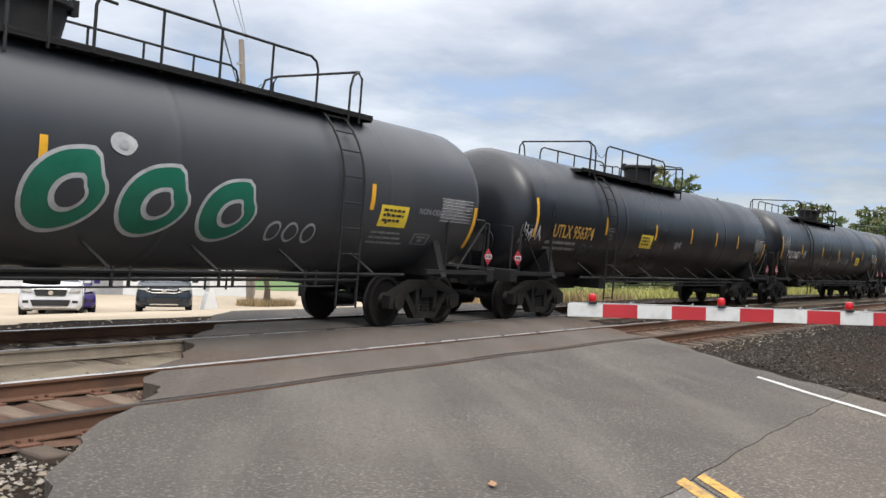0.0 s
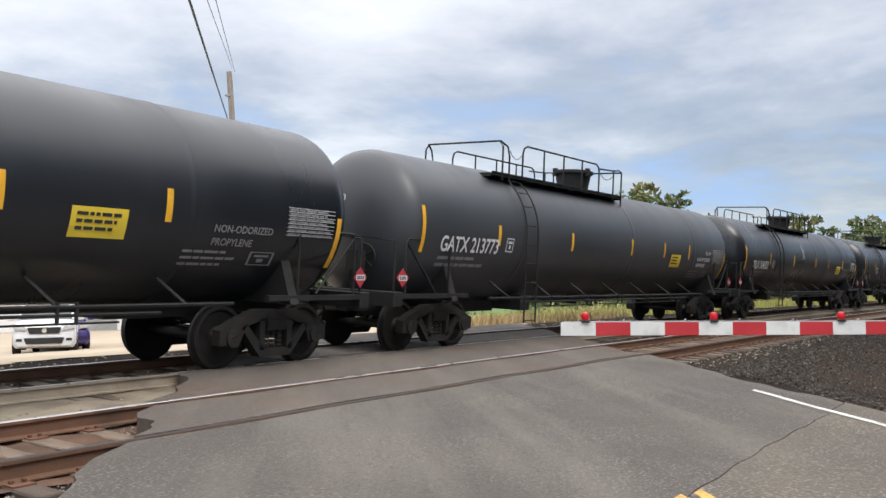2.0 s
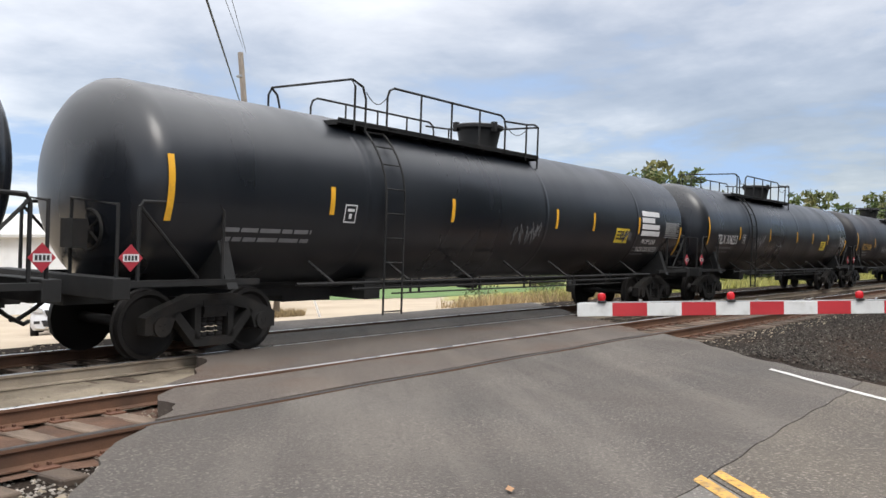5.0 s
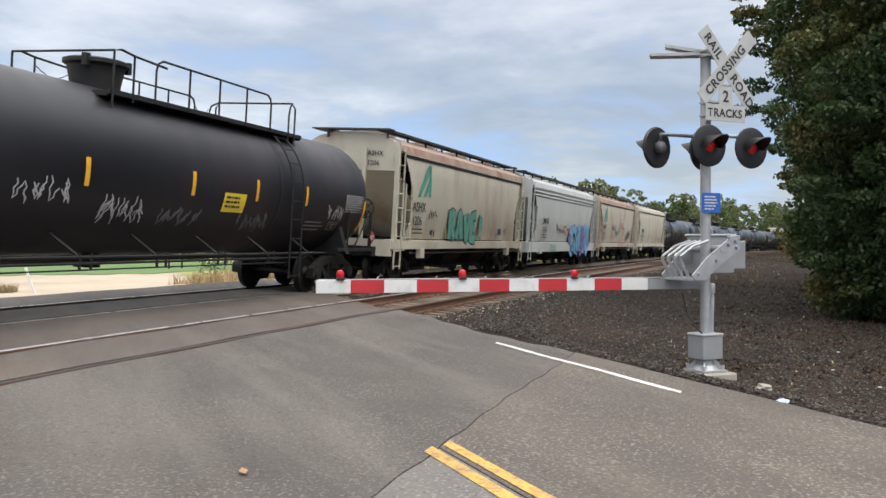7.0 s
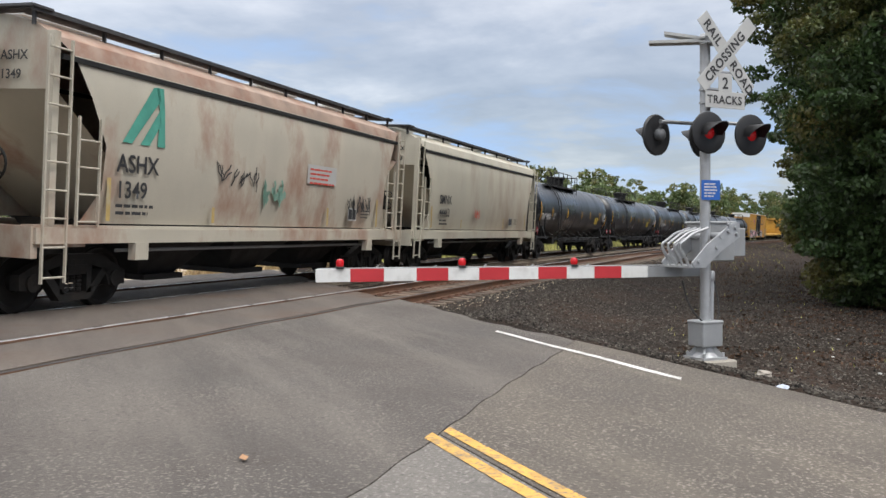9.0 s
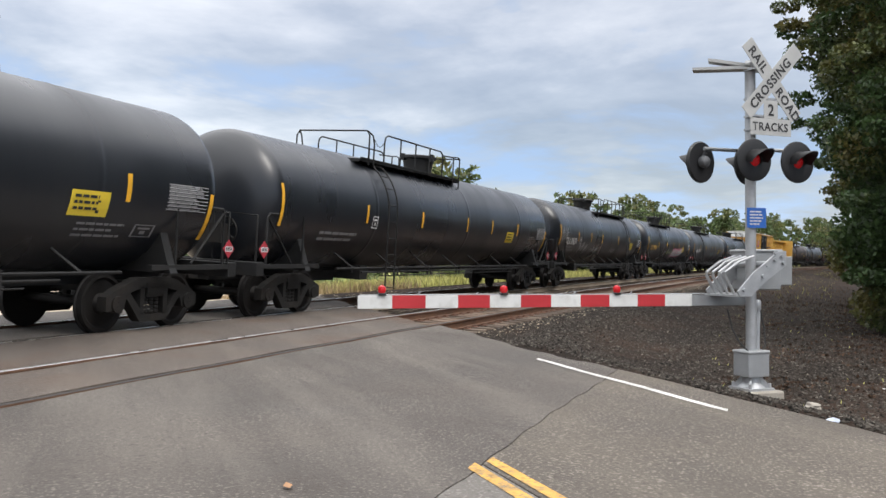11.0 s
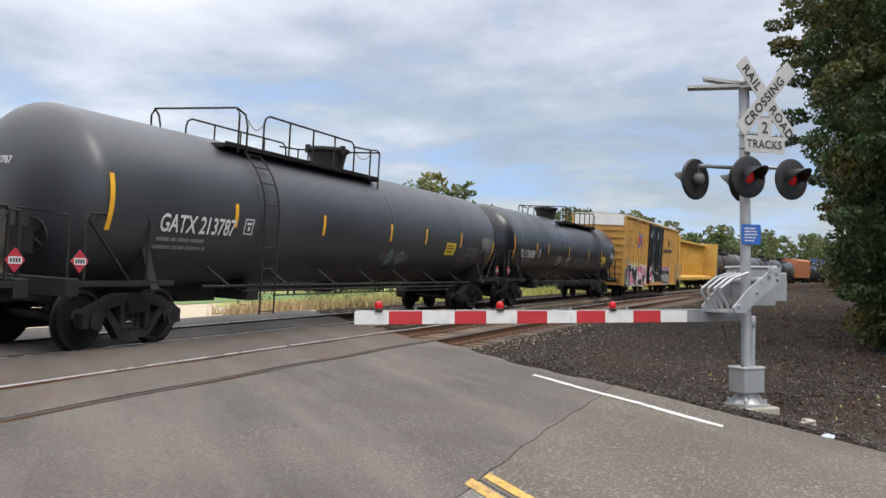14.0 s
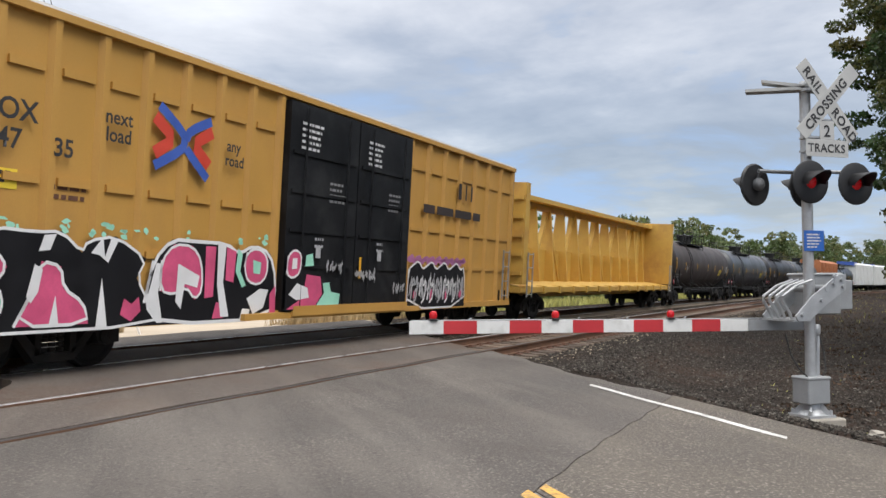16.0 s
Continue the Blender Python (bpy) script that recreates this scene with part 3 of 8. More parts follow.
def ground_z(x, y):
    d, s = sideways(x, y)
    w = np.asarray(x) * RW[0] + np.asarray(y) * RW[1]
    z = np.where(d < 2.6, np.maximum(plane_z(d), -0.3), 0)
    z = np.where(d >= 2.6, np.maximum(0.44 - 0.062 * (d - 2.0), -0.5), z)
    # the bed lies under the rails' feet
    z = z - 0.215 * step(d, -7.2, -5.4) * (1 - step(d, 1.4, 2.6) * 0.6) * (1 - step(d, 2.6, 4.0))
    # the verge beside the road falls away
    z = z - 0.34 * step(w, 6.3, 8.6) * (1 - step(d, -8.5, -6.0))
    z = z - 0.05 * (1 - step(w, 6.2, 6.6)) * step(w, -1.7, -1.2) * (1 - step(d, 3.2, 4.0))
    return z


def sheet(name, xs, ys, mat, lift=0.0, rough=0.0, keep=None, label="", category="", kind="structure"):
    gx, gy = np.meshgrid(xs, ys, indexing="ij")
    gz = ground_z(gx, gy) + lift
    if rough:
        gz = gz + np.random.RandomState(5).uniform(-rough, rough, gz.shape)
    n = len(ys)
    verts = np.stack([gx, gy, gz], -1).reshape(-1, 3)
    faces = []
    for i in range(len(xs) - 1):
        for j in range(n - 1):
            if keep is None or keep((gx[i, j] + gx[i + 1, j]) / 2, (gy[i, j] + gy[i, j + 1]) / 2):
                faces.append((i * n + j, (i + 1) * n + j, (i + 1) * n + j + 1, i * n + j + 1))
    ob = raw(name, verts, faces, mat, kind=kind, label=label, category=category)
    ob.data.polygons.foreach_set("use_smooth", [True] * len(ob.data.polygons))
    return ob


def spaced(a, b, near0, near1, fine_step, far_step):
    return np.unique(np.r_[np.arange(a, near0, far_step), np.arange(near0, near1, fine_step), np.arange(near1, b + 1, far_step)])


sheet("ground", spaced(-1500, 2500, -12, 60, 0.5, 60), spaced(-1500, 2500, -16, 34, 0.4, 60), M["ground"], label="grey-brown gravelly dirt ground round the crossing", category="ground")


# ---- road surface in slabs between the rails ----
def at_road(w, d):
    """The place at w across the road and d beside the far track."""
    x = 8.0
    for _ in range(8):
        dd, ss = sideways(x, (x * RW[0] - w) / -RW[1])
        x += (d - float(dd)) * 0.745
    return x, (x * RW[0] - w) / -RW[1]


SEAM = -8.64


def slab(name, d0, d1, w0, w1, mat, nd, nw, label, top=-0.008, ragged=0.0, seed=1):
    rnd = random.Random(seed)
    verts, faces = [], []
    ds = np.linspace(d0, d1, nd + 1)
    for i, d in enumerate(ds):
        a = w0 + ragged * (math.sin(d * 2.3 + seed) + 0.5 * math.sin(d * 7.1 + seed * 2) + rnd.uniform(-0.25, 0.25))
        b = w1 + ragged * (math.sin(d * 1.7 + seed) + 0.5 * math.sin(d * 6.3 + seed) + rnd.uniform(-0.25, 0.25))
        for w in np.linspace(a, b, nw + 1):
            # the seam between the two surfacings is ragged
            x, y = at_road(w, d + (0.022 * math.sin(w * 2.1) + 0.014 * math.sin(w * 9.7 + 1) if abs(d - SEAM) < 0.1 else 0.0))
            verts.append((x, y, plane_z(d) + top + 0.006 * math.sin(x * 1.9) * math.sin(y * 2.3)))
    n = nw + 1
    for i in range(nd):
        for j in range(nw):
            faces.append((i * n + j, (i + 1) * n + j, (i + 1) * n + j + 1, i * n + j + 1))
    base = len(verts)
    verts += [(x, y, z - 0.26) for x, y, z in verts]
    rim = [j for j in range(n)] + [i * n + nw for i in range(1, nd + 1)] + [nd * n + j for j in range(nw - 1, -1, -1)] + [i * n for i in range(nd - 1, 0, -1)]
    for a, b in zip(rim, rim[1:] + rim[:1]):
        faces.append((a, b, b + base, a + base))
    return raw(name, verts, faces, mat, kind="structure", label=label, category="road")


slab("road", -60, SEAM, -1.45, 2.492, M["asphalt_pale"], 70, 30, "pale worn grey asphalt lane with exposed aggregate", ragged=0.0, seed=3)
slab("road", -60, SEAM, 2.508, 6.35, M["asphalt_old"], 70, 30, "worn brown-grey asphalt lane with exposed aggregate", ragged=0.0, seed=3)
slab("road_approach", SEAM + 0.012, NEAR - 0.83, -1.45, 6.25, M["asphalt"], 26, 60, "darker patched asphalt approach to the rail crossing", ragged=0.08, seed=4)
slab("crossing_panel_1", NEAR - 0.62, NEAR + 0.62, -1.5, 6.2, M["asphalt_rust"], 10, 18, "rust-stained asphalt between the rails of the near track", top=-0.014, ragged=0.12, seed=5)
slab("crossing_panel_2", NEAR + 0.82, -0.82, -1.6, 6.1, M["asphalt_rust"], 12, 18, "rust-stained asphalt between the two tracks", top=-0.012, ragged=0.12, seed=6)
slab("crossing_panel_3", -0.62, 0.62, -1.6, 6.2, M["asphalt"], 10, 18, "dark asphalt between the rails of the far track", top=-0.014, ragged=0.08, seed=7)
slab("crossing_panel_4", 0.83, 2.5, -1.7, 6.3, M["asphalt"], 10, 18, "asphalt apron beyond the far track", top=-0.012, ragged=0.1, seed=8)


# black strips put the grooves' shade into colour; the outer ones fill joints
for dc, ct in ((NEAR, SLOPE), (0.0, CANT)):
    for sd in (-1, 1):
        lo, hi = sorted((dc + sd * 0.710, dc + sd * 0.625))
        slab("flangeway", lo, hi, -1.45, 6.15, M["rubber"], 1, 40, "black strip in place of shade in the flangeway beside the rail", top=-0.045)
        lo, hi = sorted((dc + sd * 0.795, dc + sd * 0.825))
        slab("flangeway", lo, hi, -1.45, 6.15, M["rubber"], 1, 40, "dark joint beside the rail", top=-0.02)


def stripe_on_road(name, w, d0, d1, width, mat, label):
    verts, faces = [], []
    n = 30
    rnd = random.Random(int(w * 100))
    for i in range(n + 1):
        d = d0 + (d1 - d0) * i / n
        for k in (-1, 1):
            x, y = at_road(w + k * (width / 2 + rnd.uniform(-0.006, 0.006)), d)
            verts.append((x, y, plane_z(d) - 0.008 + 0.006 * math.sin(x * 1.9) * math.sin(y * 2.3) + 0.006))
    for i in range(n):
        faces.append((2 * i, 2 * i + 1, 2 * i + 3, 2 * i + 2))
    return raw(name, verts, faces, mat, kind="structure", label=label, category="road marking")


stripe_on_road("edge_line", 5.745, -10.10, -7.47, 0.095, M["white_line"], "worn white painted edge line on the asphalt")
stripe_on_road("centre_line_1", 2.405, -30, -8.60, 0.105, M["yellow_line"], "worn yellow painted centre line on the asphalt")
stripe_on_road("centre_line_2", 2.605, -30, -8.66, 0.105, M["yellow_line"], "worn yellow painted centre line on the asphalt")

# ---- rails and ties ----
PROFILE = [(-0.070, -0.170), (0.070, -0.170), (0.070, -0.158), (0.010, -0.140), (0.008, -0.045), (0.036, -0.034), (0.036, -0.006), (0.028, 0.0), (-0.028, 0.0), (-0.036, -0.006), (-0.036, -0.034), (-0.008, -0.045), (-0.010, -0.140), (-0.070, -0.158)]


def rail(name, d, zc, parent, head, label, base_i=0):
    verts, faces, tops = [], [], []
    ss = np.r_[np.arange(-60, 60, 1.0), np.arange(60, 420, 4.0)]
    n = len(PROFILE)
    for s in ss:
        for a, c in PROFILE:
            x, y, th = track(s, d + a)
            verts.append((x, y, zc + c))
    for i in range(len(ss) - 1):
        for k in range(n):
            faces.append((i * n + k, i * n + (k + 1) % n, (i + 1) * n + (k + 1) % n, (i + 1) * n + k))
            tops.append(1 if k in (6, 7, 8) else base_i)
    ob = raw(name, verts, faces, M["rail_side"], parent, label=label)
    ob.data.materials.append(head)
    ob.data.materials.append(M["rail_dusty"])
    ob.data.polygons.foreach_set("material_index", tops)
    return ob


tracks = []
for name, dc, head, lab in (("track_1", NEAR, M["rail_head_dull"], "rusty seldom-used railway track set into the crossing"), ("track_2", 0.0, M["rail_head"], "railway track with shiny worn rail heads")):
    tr = tagged(new(name), lab, "railway track", "", "structure")
    zc = plane_z(dc)
    rail("rail", dc - 0.7525, zc - 0.7525 * (CANT if dc == 0 else SLOPE), tr, head, "", 2 if dc == 0 else 0)
    rail("rail", dc + 0.7525, zc + 0.7525 * (CANT if dc == 0 else SLOPE), tr, head if dc == 0 else M["rail_head"], "")
    tracks.append((tr, dc, zc))


sheet("ballast_bed_1", np.arange(-6, 44, 0.4), np.arange(3.5, 10, 0.2), M["ballast_rust"], 0.02, 0.02, keep=lambda x, y: -4.5 < float(sideways(x, y)[0]) < -2.75 and not -1.4 < x * RW[0] + y * RW[1] < 6.2, label="rusty brown ballast in the near track", category="ground")
sheet("ballast_bed_2", np.arange(-6, 14, 0.4), np.arange(6, 12, 0.2), M["ballast_dust"], 0.02, 0.02, keep=lambda x, y: -2.75 < float(sideways(x, y)[0]) < -0.6 and x * RW[0] + y * RW[1] < -1.4, label="tan dusty ballast between the tracks", category="ground")


def tie_mesh():
    bm = bmesh.new()
    box(bm, -0.11, 0.11, -1.28, 1.28, -0.36, -0.172)
    return mesh_of(bm, "tie", M["tie"], bevel=0.012)


def plate_mesh():
    bm = bmesh.new()
    box(bm, -0.09, 0.09, -0.19, 0.19, -0.172, -0.158)
    for sx in (-0.05, 0.05):
        for sy in (-0.095, 0.095):
            box(bm, sx - 0.012, sx + 0.012, sy - 0.016, sy + 0.016, -0.158, -0.135)
    return mesh_of(bm, "tie_plate", M["rust"])


rnd = random.Random(11)
for tr, dc, zc in tracks:
    lean = CANT if dc == 0 else SLOPE
    for k in range(-10, 120):
        s = k * 0.53 + rnd.uniform(-0.03, 0.03)
        x, y, th = track(s, dc)
        w = x * RW[0] + y * RW[1]
        if -1.3 < w < 6.0 or s < -4:
            continue
        if dc == 0 and s > 45:
            continue
        m = pose(x, y, zc + rnd.uniform(-0.012, 0.004), math.degrees(math.atan(lean)), 0, math.degrees(-th) + rnd.uniform(-1.5, 1.5))
        t_ = part("tie", shared("tie", tie_mesh), None, tr, m=m)
        if s < 30 and dc < 0:
            for sd in (-0.7525, 0.7525):
                part("tie_plate", shared("plate", plate_mesh), None, t_, m=pose(0, sd, 0))


# ---- loose stone ----
def stones(name, spots, size, mat, label, seed, parent=None):
    r = np.random.RandomState(seed)
    base = np.array([(1, 0, 0), (-1, 0, 0), (0, 1, 0), (0, -1, 0), (0, 0, 1), (0, 0, -1)], float)
    fs = [(0, 2, 4), (2, 1, 4), (1, 3, 4), (3, 0, 4), (2, 0, 5), (1, 2, 5), (3, 1, 5), (0, 3, 5)]
    verts, faces = [], []
    for i, (x, y, z, k) in enumerate(spots):
        a = r.uniform(0, 6.28)
        c, s = math.cos(a), math.sin(a)
        sc = size * k * r.uniform(0.5, 1.4) * r.uniform(0.6, 1.2, 3) * (1, 1, 0.75)
        p = base * sc + r.uniform(-0.25, 0.25, (6, 3)) * sc
        q = np.stack([p[:, 0] * c - p[:, 1] * s + x, p[:, 0] * s + p[:, 1] * c + y, p[:, 2] + z], -1)
        verts.append(q)
        faces += [(i * 6 + f[0], i * 6 + f[1], i * 6 + f[2]) for f in fs]
    return raw(name, np.concatenate(verts), faces, mat, kind="stuff", label=label, category="gravel")


r = np.random.RandomState(21)


def strew(n, x0, x1, y0, y1, ok, power=1.0):
    out = []
    while len(out) < n:
        x = x0 + (x1 - x0) * r.uniform(0, 1, 4000) ** power
        y = r.uniform(y0, y1, 4000)
        d, s = sideways(x, y)
        w = x * RW[0] + y * RW[1]
        z = ground_z(x, y)
        good = ok(x, y, d, w)
        out += [(a, b, c, 1.0) for a, b, c, g in zip(x, y, z, good) if g]
    return out[:n]


def off_road(x, y, d, w):
    return (w > 6.45) & (d < -4.6) & (d > -16)


stones("gravel", strew(44000, 6.5, 46, -6, 7, off_road, 1.8), 0.024, M["stone"], "grey and brown crushed stone beside the road", 31)
stones("ballast", strew(9000, 2.5, 60, 2, 16, lambda x, y, d, w: ((w < -1.6) | (w > 6.4)) & (d > -5.6) & (d < 2.4), 1.5), 0.026, M["stone_tan"], "tan dusty ballast stones between the tracks", 32)
stones("near_ballast", strew(5200, 0.8, 7.0, 3.2, 8.5, lambda x, y, d, w: (w < -1.55) & (d > -6.4) & (d < -1.2)), 0.019, M["stone_grey"], "pale grey ballast stones at the broken edge of the asphalt", 36)
stones("pale_gravel", strew(14000, 6.5, 40, -6, 7, off_road, 1.8), 0.020, M["stone_pale"], "pale crushed stones scattered in the gravel", 35)


# ---- the train ----
# gaps between cars along the line at the start, and how they move
GAPS = [-2.6, 15.5, 34.25, 53.4, 72.3, 91.8, 110.4, 130.05, 149.4, 168.5, 182.9, 198.1, 212.3, 227.2, 245.2, 266.2, 285.85, 304.7, 324.7, 344.0, 363.5, 385.8]
for step_len in (18.4, 18.4, 18.4, 18.4, 17.0, 18.2, 20.6, 20.6, 20.6, 20.6):
    GAPS.append(GAPS[-1] + step_len)
SPEED, GAIN = 20.74, 0.0254
TANK_R, TANK_Z = 1.41, 2.32


def car_pose(s0, half, t):
    """The pose of a car whose middle is at s0 at the start, by its two trucks on the rails."""
    s = s0 - SPEED * t - GAIN * t * t
    ax, ay, _ = track(s - half)
    bx, by, _ = track(s + half)
    return pose((ax + bx) / 2, (ay + by) / 2, Z_TRACK, math.degrees(math.atan(CANT)), 0, math.degrees(math.atan2(by - ay, bx - ax)))


def wheel_mesh():
    bm = bmesh.new()
    for sd in (-1, 1):
        lathe(bm, [(0.07, sd * 0.70), (0.10, sd * 0.685), (0.30, sd * 0.715), (0.37, sd * 0.69), (0.485, sd * 0.685), (0.485, sd * 0.71), (0.46, sd * 0.725), (0.455, sd * 0.815), (0.40, sd * 0.82), (0.36, sd * 0.78), (0.16, sd * 0.76), (0.12, sd * 0.84), (0.05, sd * 0.84)], (0, 0, 0), "y", 28)
    lathe(bm, [(0.075, -1.12), (0.075, 1.12)], (0, 0, 0), "y", 12)
    for sd in (-1, 1):
        for k in range(3):
            a = k * 2.094
            rod(bm, (0.045 * math.cos(a), sd * 1.12, 0.045 * math.sin(a)), (0.045 * math.cos(a), sd * 1.14, 0.045 * math.sin(a)), 0.016, 6)
    return mesh_of(bm, "wheelset", M["wheel_steel"], True)


def side_frame_mesh():
    bm = bmesh.new()
    y0, y1 = -1.09, -0.92
    prism(bm, [(-1.10, 0.58), (-1.10, 0.36), (-0.72, 0.36), (-0.62, 0.62), (-0.30, 0.70), (0.30, 0.70), (0.62, 0.62), (0.72, 0.36), (1.10, 0.36), (1.10, 0.58), (0.85, 0.70), (0.40, 0.86), (-0.40, 0.86), (-0.85, 0.70)], y0, y1)
    prism(bm, [(-0.70, 0.60), (-0.60, 0.66), (-0.24, 0.28), (0.24, 0.28), (0.60, 0.66), (0.70, 0.60), (0.32, 0.16), (-0.32, 0.16)], y0, y1)
    for a in (-0.28, 0.28):
        box(bm, a - 0.05, a + 0.05, y0, y1, 0.26, 0.72)
    for a in (-0.86, 0.86):
        lathe(bm, [(0.13, -1.13), (0.13, -0.9)], (a, 0, 0.46), "y", 14)
    # springs and brake gear in the window
    for a in (-0.13, 0.0, 0.13):
        for k in range(5):
            lathe(bm, [(0.055, 0.0), (0.062, 0.025), (0.055, 0.05)], (a, -1.0, 0.29 + k * 0.065), "z", 10)
    box(bm, -0.20, 0.20, -1.12, -0.9, 0.60, 0.70)
    return mesh_of(bm, "side_frame", M["truck_iron"], True)


def bolster_mesh():
    bm = bmesh.new()
    box(bm, -0.2, 0.2, -1.1, 1.1, 0.55, 0.78)
    lathe(bm, [(0.2, 0.78), (0.2, 0.95)], n=16)
    for a in (-0.42, 0.42):
        box(bm, a - 0.05, a + 0.05, -0.8, 0.8, 0.38, 0.5)
        for sd in (-0.75, 0.75):
            box(bm, a - 0.03 + (0.02 if a > 0 else -0.02), a + 0.03, sd - 0.05, sd + 0.05, 0.28, 0.62)
    return mesh_of(bm, "bolster", M["truck_iron"], True)


WHEELS = []


def truck(parent, x):
    tk = part("truck", shared("bolster", bolster_mesh), None, parent, "dark rusty cast-iron wheel truck", m=pose(x, 0, 0))
    sf = shared("side_frame", side_frame_mesh)
    part("side_frame", sf, None, tk)
    part("side_frame", sf, None, tk, m=pose(0, 0, 0, 0, 0, 180))
    for a in (-0.86, 0.86):
        w = part("wheelset", shared("wheelset", wheel_mesh), None, tk, m=pose(a, 0, 0.458))
        WHEELS.append((w, a, parent))


def coupler_mesh():
    bm = bmesh.new()
    box(bm, -0.55, 0.12, -0.08, 0.08, 0.80, 0.94)
    prism(bm, [(0.05, 0.74), (0.30, 0.74), (0.34, 0.80), (0.34, 0.96), (0.30, 1.0), (0.05, 1.0)], -0.13, 0.11)
    pipe(bm, [(-0.2, -0.25, 0.82), (0.05, -0.28, 0.62), (0.3, -0.22, 0.50), (0.42, -0.12, 0.52)], 0.028)
    return mesh_of(bm, "coupler", M["truck_iron"], True)


def on_side(R, zc, out=0.006):
    """Where a point x along and y up lies on the near side of a round tank."""
    def place(x, y):
        yy = max(-R * 0.985, min(R * 0.985, y - zc))
        a = math.asin(yy / R)
        return Vector((x, -(R + out) * math.cos(a), zc + (R + out) * math.sin(a)))
    return place


def head_place(h, R, zc, y, z):
    """A point on the domed left end, y across and z over the middle."""
    q = min(0.98, math.hypot(y, z) / R)
    return Vector((-h + 0.62 * (1 - math.sqrt(1 - q * q)) - 0.012, y, zc + z))


def flat_side(y):
    return lambda x, z: Vector((x, y, z))


def bars(parent, place, x, y, w, rows, h, gap, mat, seed=0, name="stencil_line"):
    """Lines of small writing that cannot be read."""
    rnd = random.Random(seed)
    bm = bmesh.new()
    for k in range(rows):
        a = x
        end = x + w * rnd.uniform(0.7, 1.0)
        while a < end:
            b = min(end, a + rnd.uniform(0.08, 0.25) * max(w, 0.4))
            z0 = y - k * (h + gap)
            bm.faces.new([bm.verts.new(place(*p)) for p in ((a, z0), (b, z0), (b, z0 + h), (a, z0 + h))])
            a = b + h * 0.6
    ob = part(name, bm, mat, parent, smooth=False)
    ob["kind"] = "stuff"
    return ob


def panel(parent, place, x, y, w, h, mat, name="placard", label="", nx=1, ny=3):
    bm = bmesh.new()
    g = [[bm.verts.new(place(x + w * i / nx, y + h * j / ny)) for j in range(ny + 1)] for i in range(nx + 1)]
    for i in range(nx):
        for j in range(ny):
            bm.faces.new((g[i][j], g[i + 1][j], g[i + 1][j + 1], g[i][j + 1]))
    return part(name, bm, mat, parent, label, smooth=False)


def shell_mesh(L, R, zc, mat, seams=()):
    bm = bmesh.new()
    h = L / 2
    e = 0.62
    prof = [(0.02, -h)]
    for k in range(1, 9):
        a = k / 8 * math.pi / 2
        prof.append((R * math.sin(a), -h + e * (1 - math.cos(a))))
    prof.append((R, -h + e + 0.06))
    for sx in sorted(seams):
        prof += [(R, sx - 0.10), (R, sx - 0.05), (R + 0.006, sx - 0.03), (R + 0.006, sx + 0.03), (R, sx + 0.05), (R, sx + 0.10)]
    prof.append((R, h - e - 0.06))
    for k in range(8, 0, -1):
        a = k / 8 * math.pi / 2
        prof.append((R * math.sin(a), h - e * (1 - math.cos(a))))
    prof.append((0.02, h))
    lathe(bm, prof, (0, 0, zc), "x", 56)
    return mesh_of(bm, "tank_shell", mat, True)


def stub_sill_mesh(sd, h):
    bm = bmesh.new()
    a0, a1 = (-h, -h + 4.2) if sd < 0 else (h - 4.2, h)
    box(bm, a0, a1, -0.32, 0.32, 0.72, 1.08)
    return mesh_of(bm, "stub_sill", M["frame_black"])


def end_sill_mesh():
    bm = bmesh.new()
    box(bm, -0.12, 0.12, -1.42, 1.42, 0.86, 1.12)
    return mesh_of(bm, "end_sill", M["frame_black"], bevel=0.01)


def saddle_mesh():
    """The saddle that carries the shell, on its body bolster."""
    bm = bmesh.new()
    prism(bm, [(-1.45, 0.95), (1.45, 0.95), (1.38, 1.10), (1.15, 1.75), (0.7, 1.32), (0, 1.16), (-0.7, 1.32), (-1.15, 1.75), (-1.38, 1.10)], -0.09, 0.09, "yz")
    return mesh_of(bm, "saddle", M["frame_black"])


def side_beam_mesh(length):
    bm = bmesh.new()
    box(bm, -0.5, length, -0.05, 0.05, 1.0, 1.08)
    return mesh_of(bm, "side_beam", M["frame_black"])


def rail_loop(x0, x1, y, z0, z1, posts=2):
    """A guard rail with rounded corners between two posts, and posts between."""
    bm = bmesh.new()
    pipe(bm, [(x0, y, z0), (x0, y, z1 - 0.18), (x0 + 0.05, y, z1 - 0.06), (x0 + 0.17, y, z1), (x1 - 0.17, y, z1), (x1 - 0.05, y, z1 - 0.06), (x1, y, z1 - 0.18), (x1, y, z0)], 0.021, 6)
    for k in range(1, posts + 1):
        a = x0 + (x1 - x0) * k / (posts + 1)
        rod(bm, (a, y, z0), (a, y, z1), 0.02, 6)
    return mesh_of(bm, "guard_rail", M["frame_black"], True)


def end_guard_mesh(top):
    """The short guard past the valve housing, which crosses the walkway."""
    bm = bmesh.new()
    z0, z1 = top - 0.28, top + 0.50
    for yy in (-1.02, 1.02):
        rod(bm, (0.30, yy, z0), (0.30, yy, z1 - 0.02), 0.02, 6)
        pipe(bm, [(-0.55, yy, z1 - 0.06), (0.30, yy, z1 - 0.02), (0.62, yy, z1 + 0.02), (0.79, yy, z1 - 0.02), (0.79, yy, z0 - 0.14)], 0.021, 6)
    rod(bm, (0.79, -1.02, z1 - 0.02), (0.79, 1.02, z1 - 0.02), 0.021, 6)
    return mesh_of(bm, "guard_rail", M["frame_black"], True)


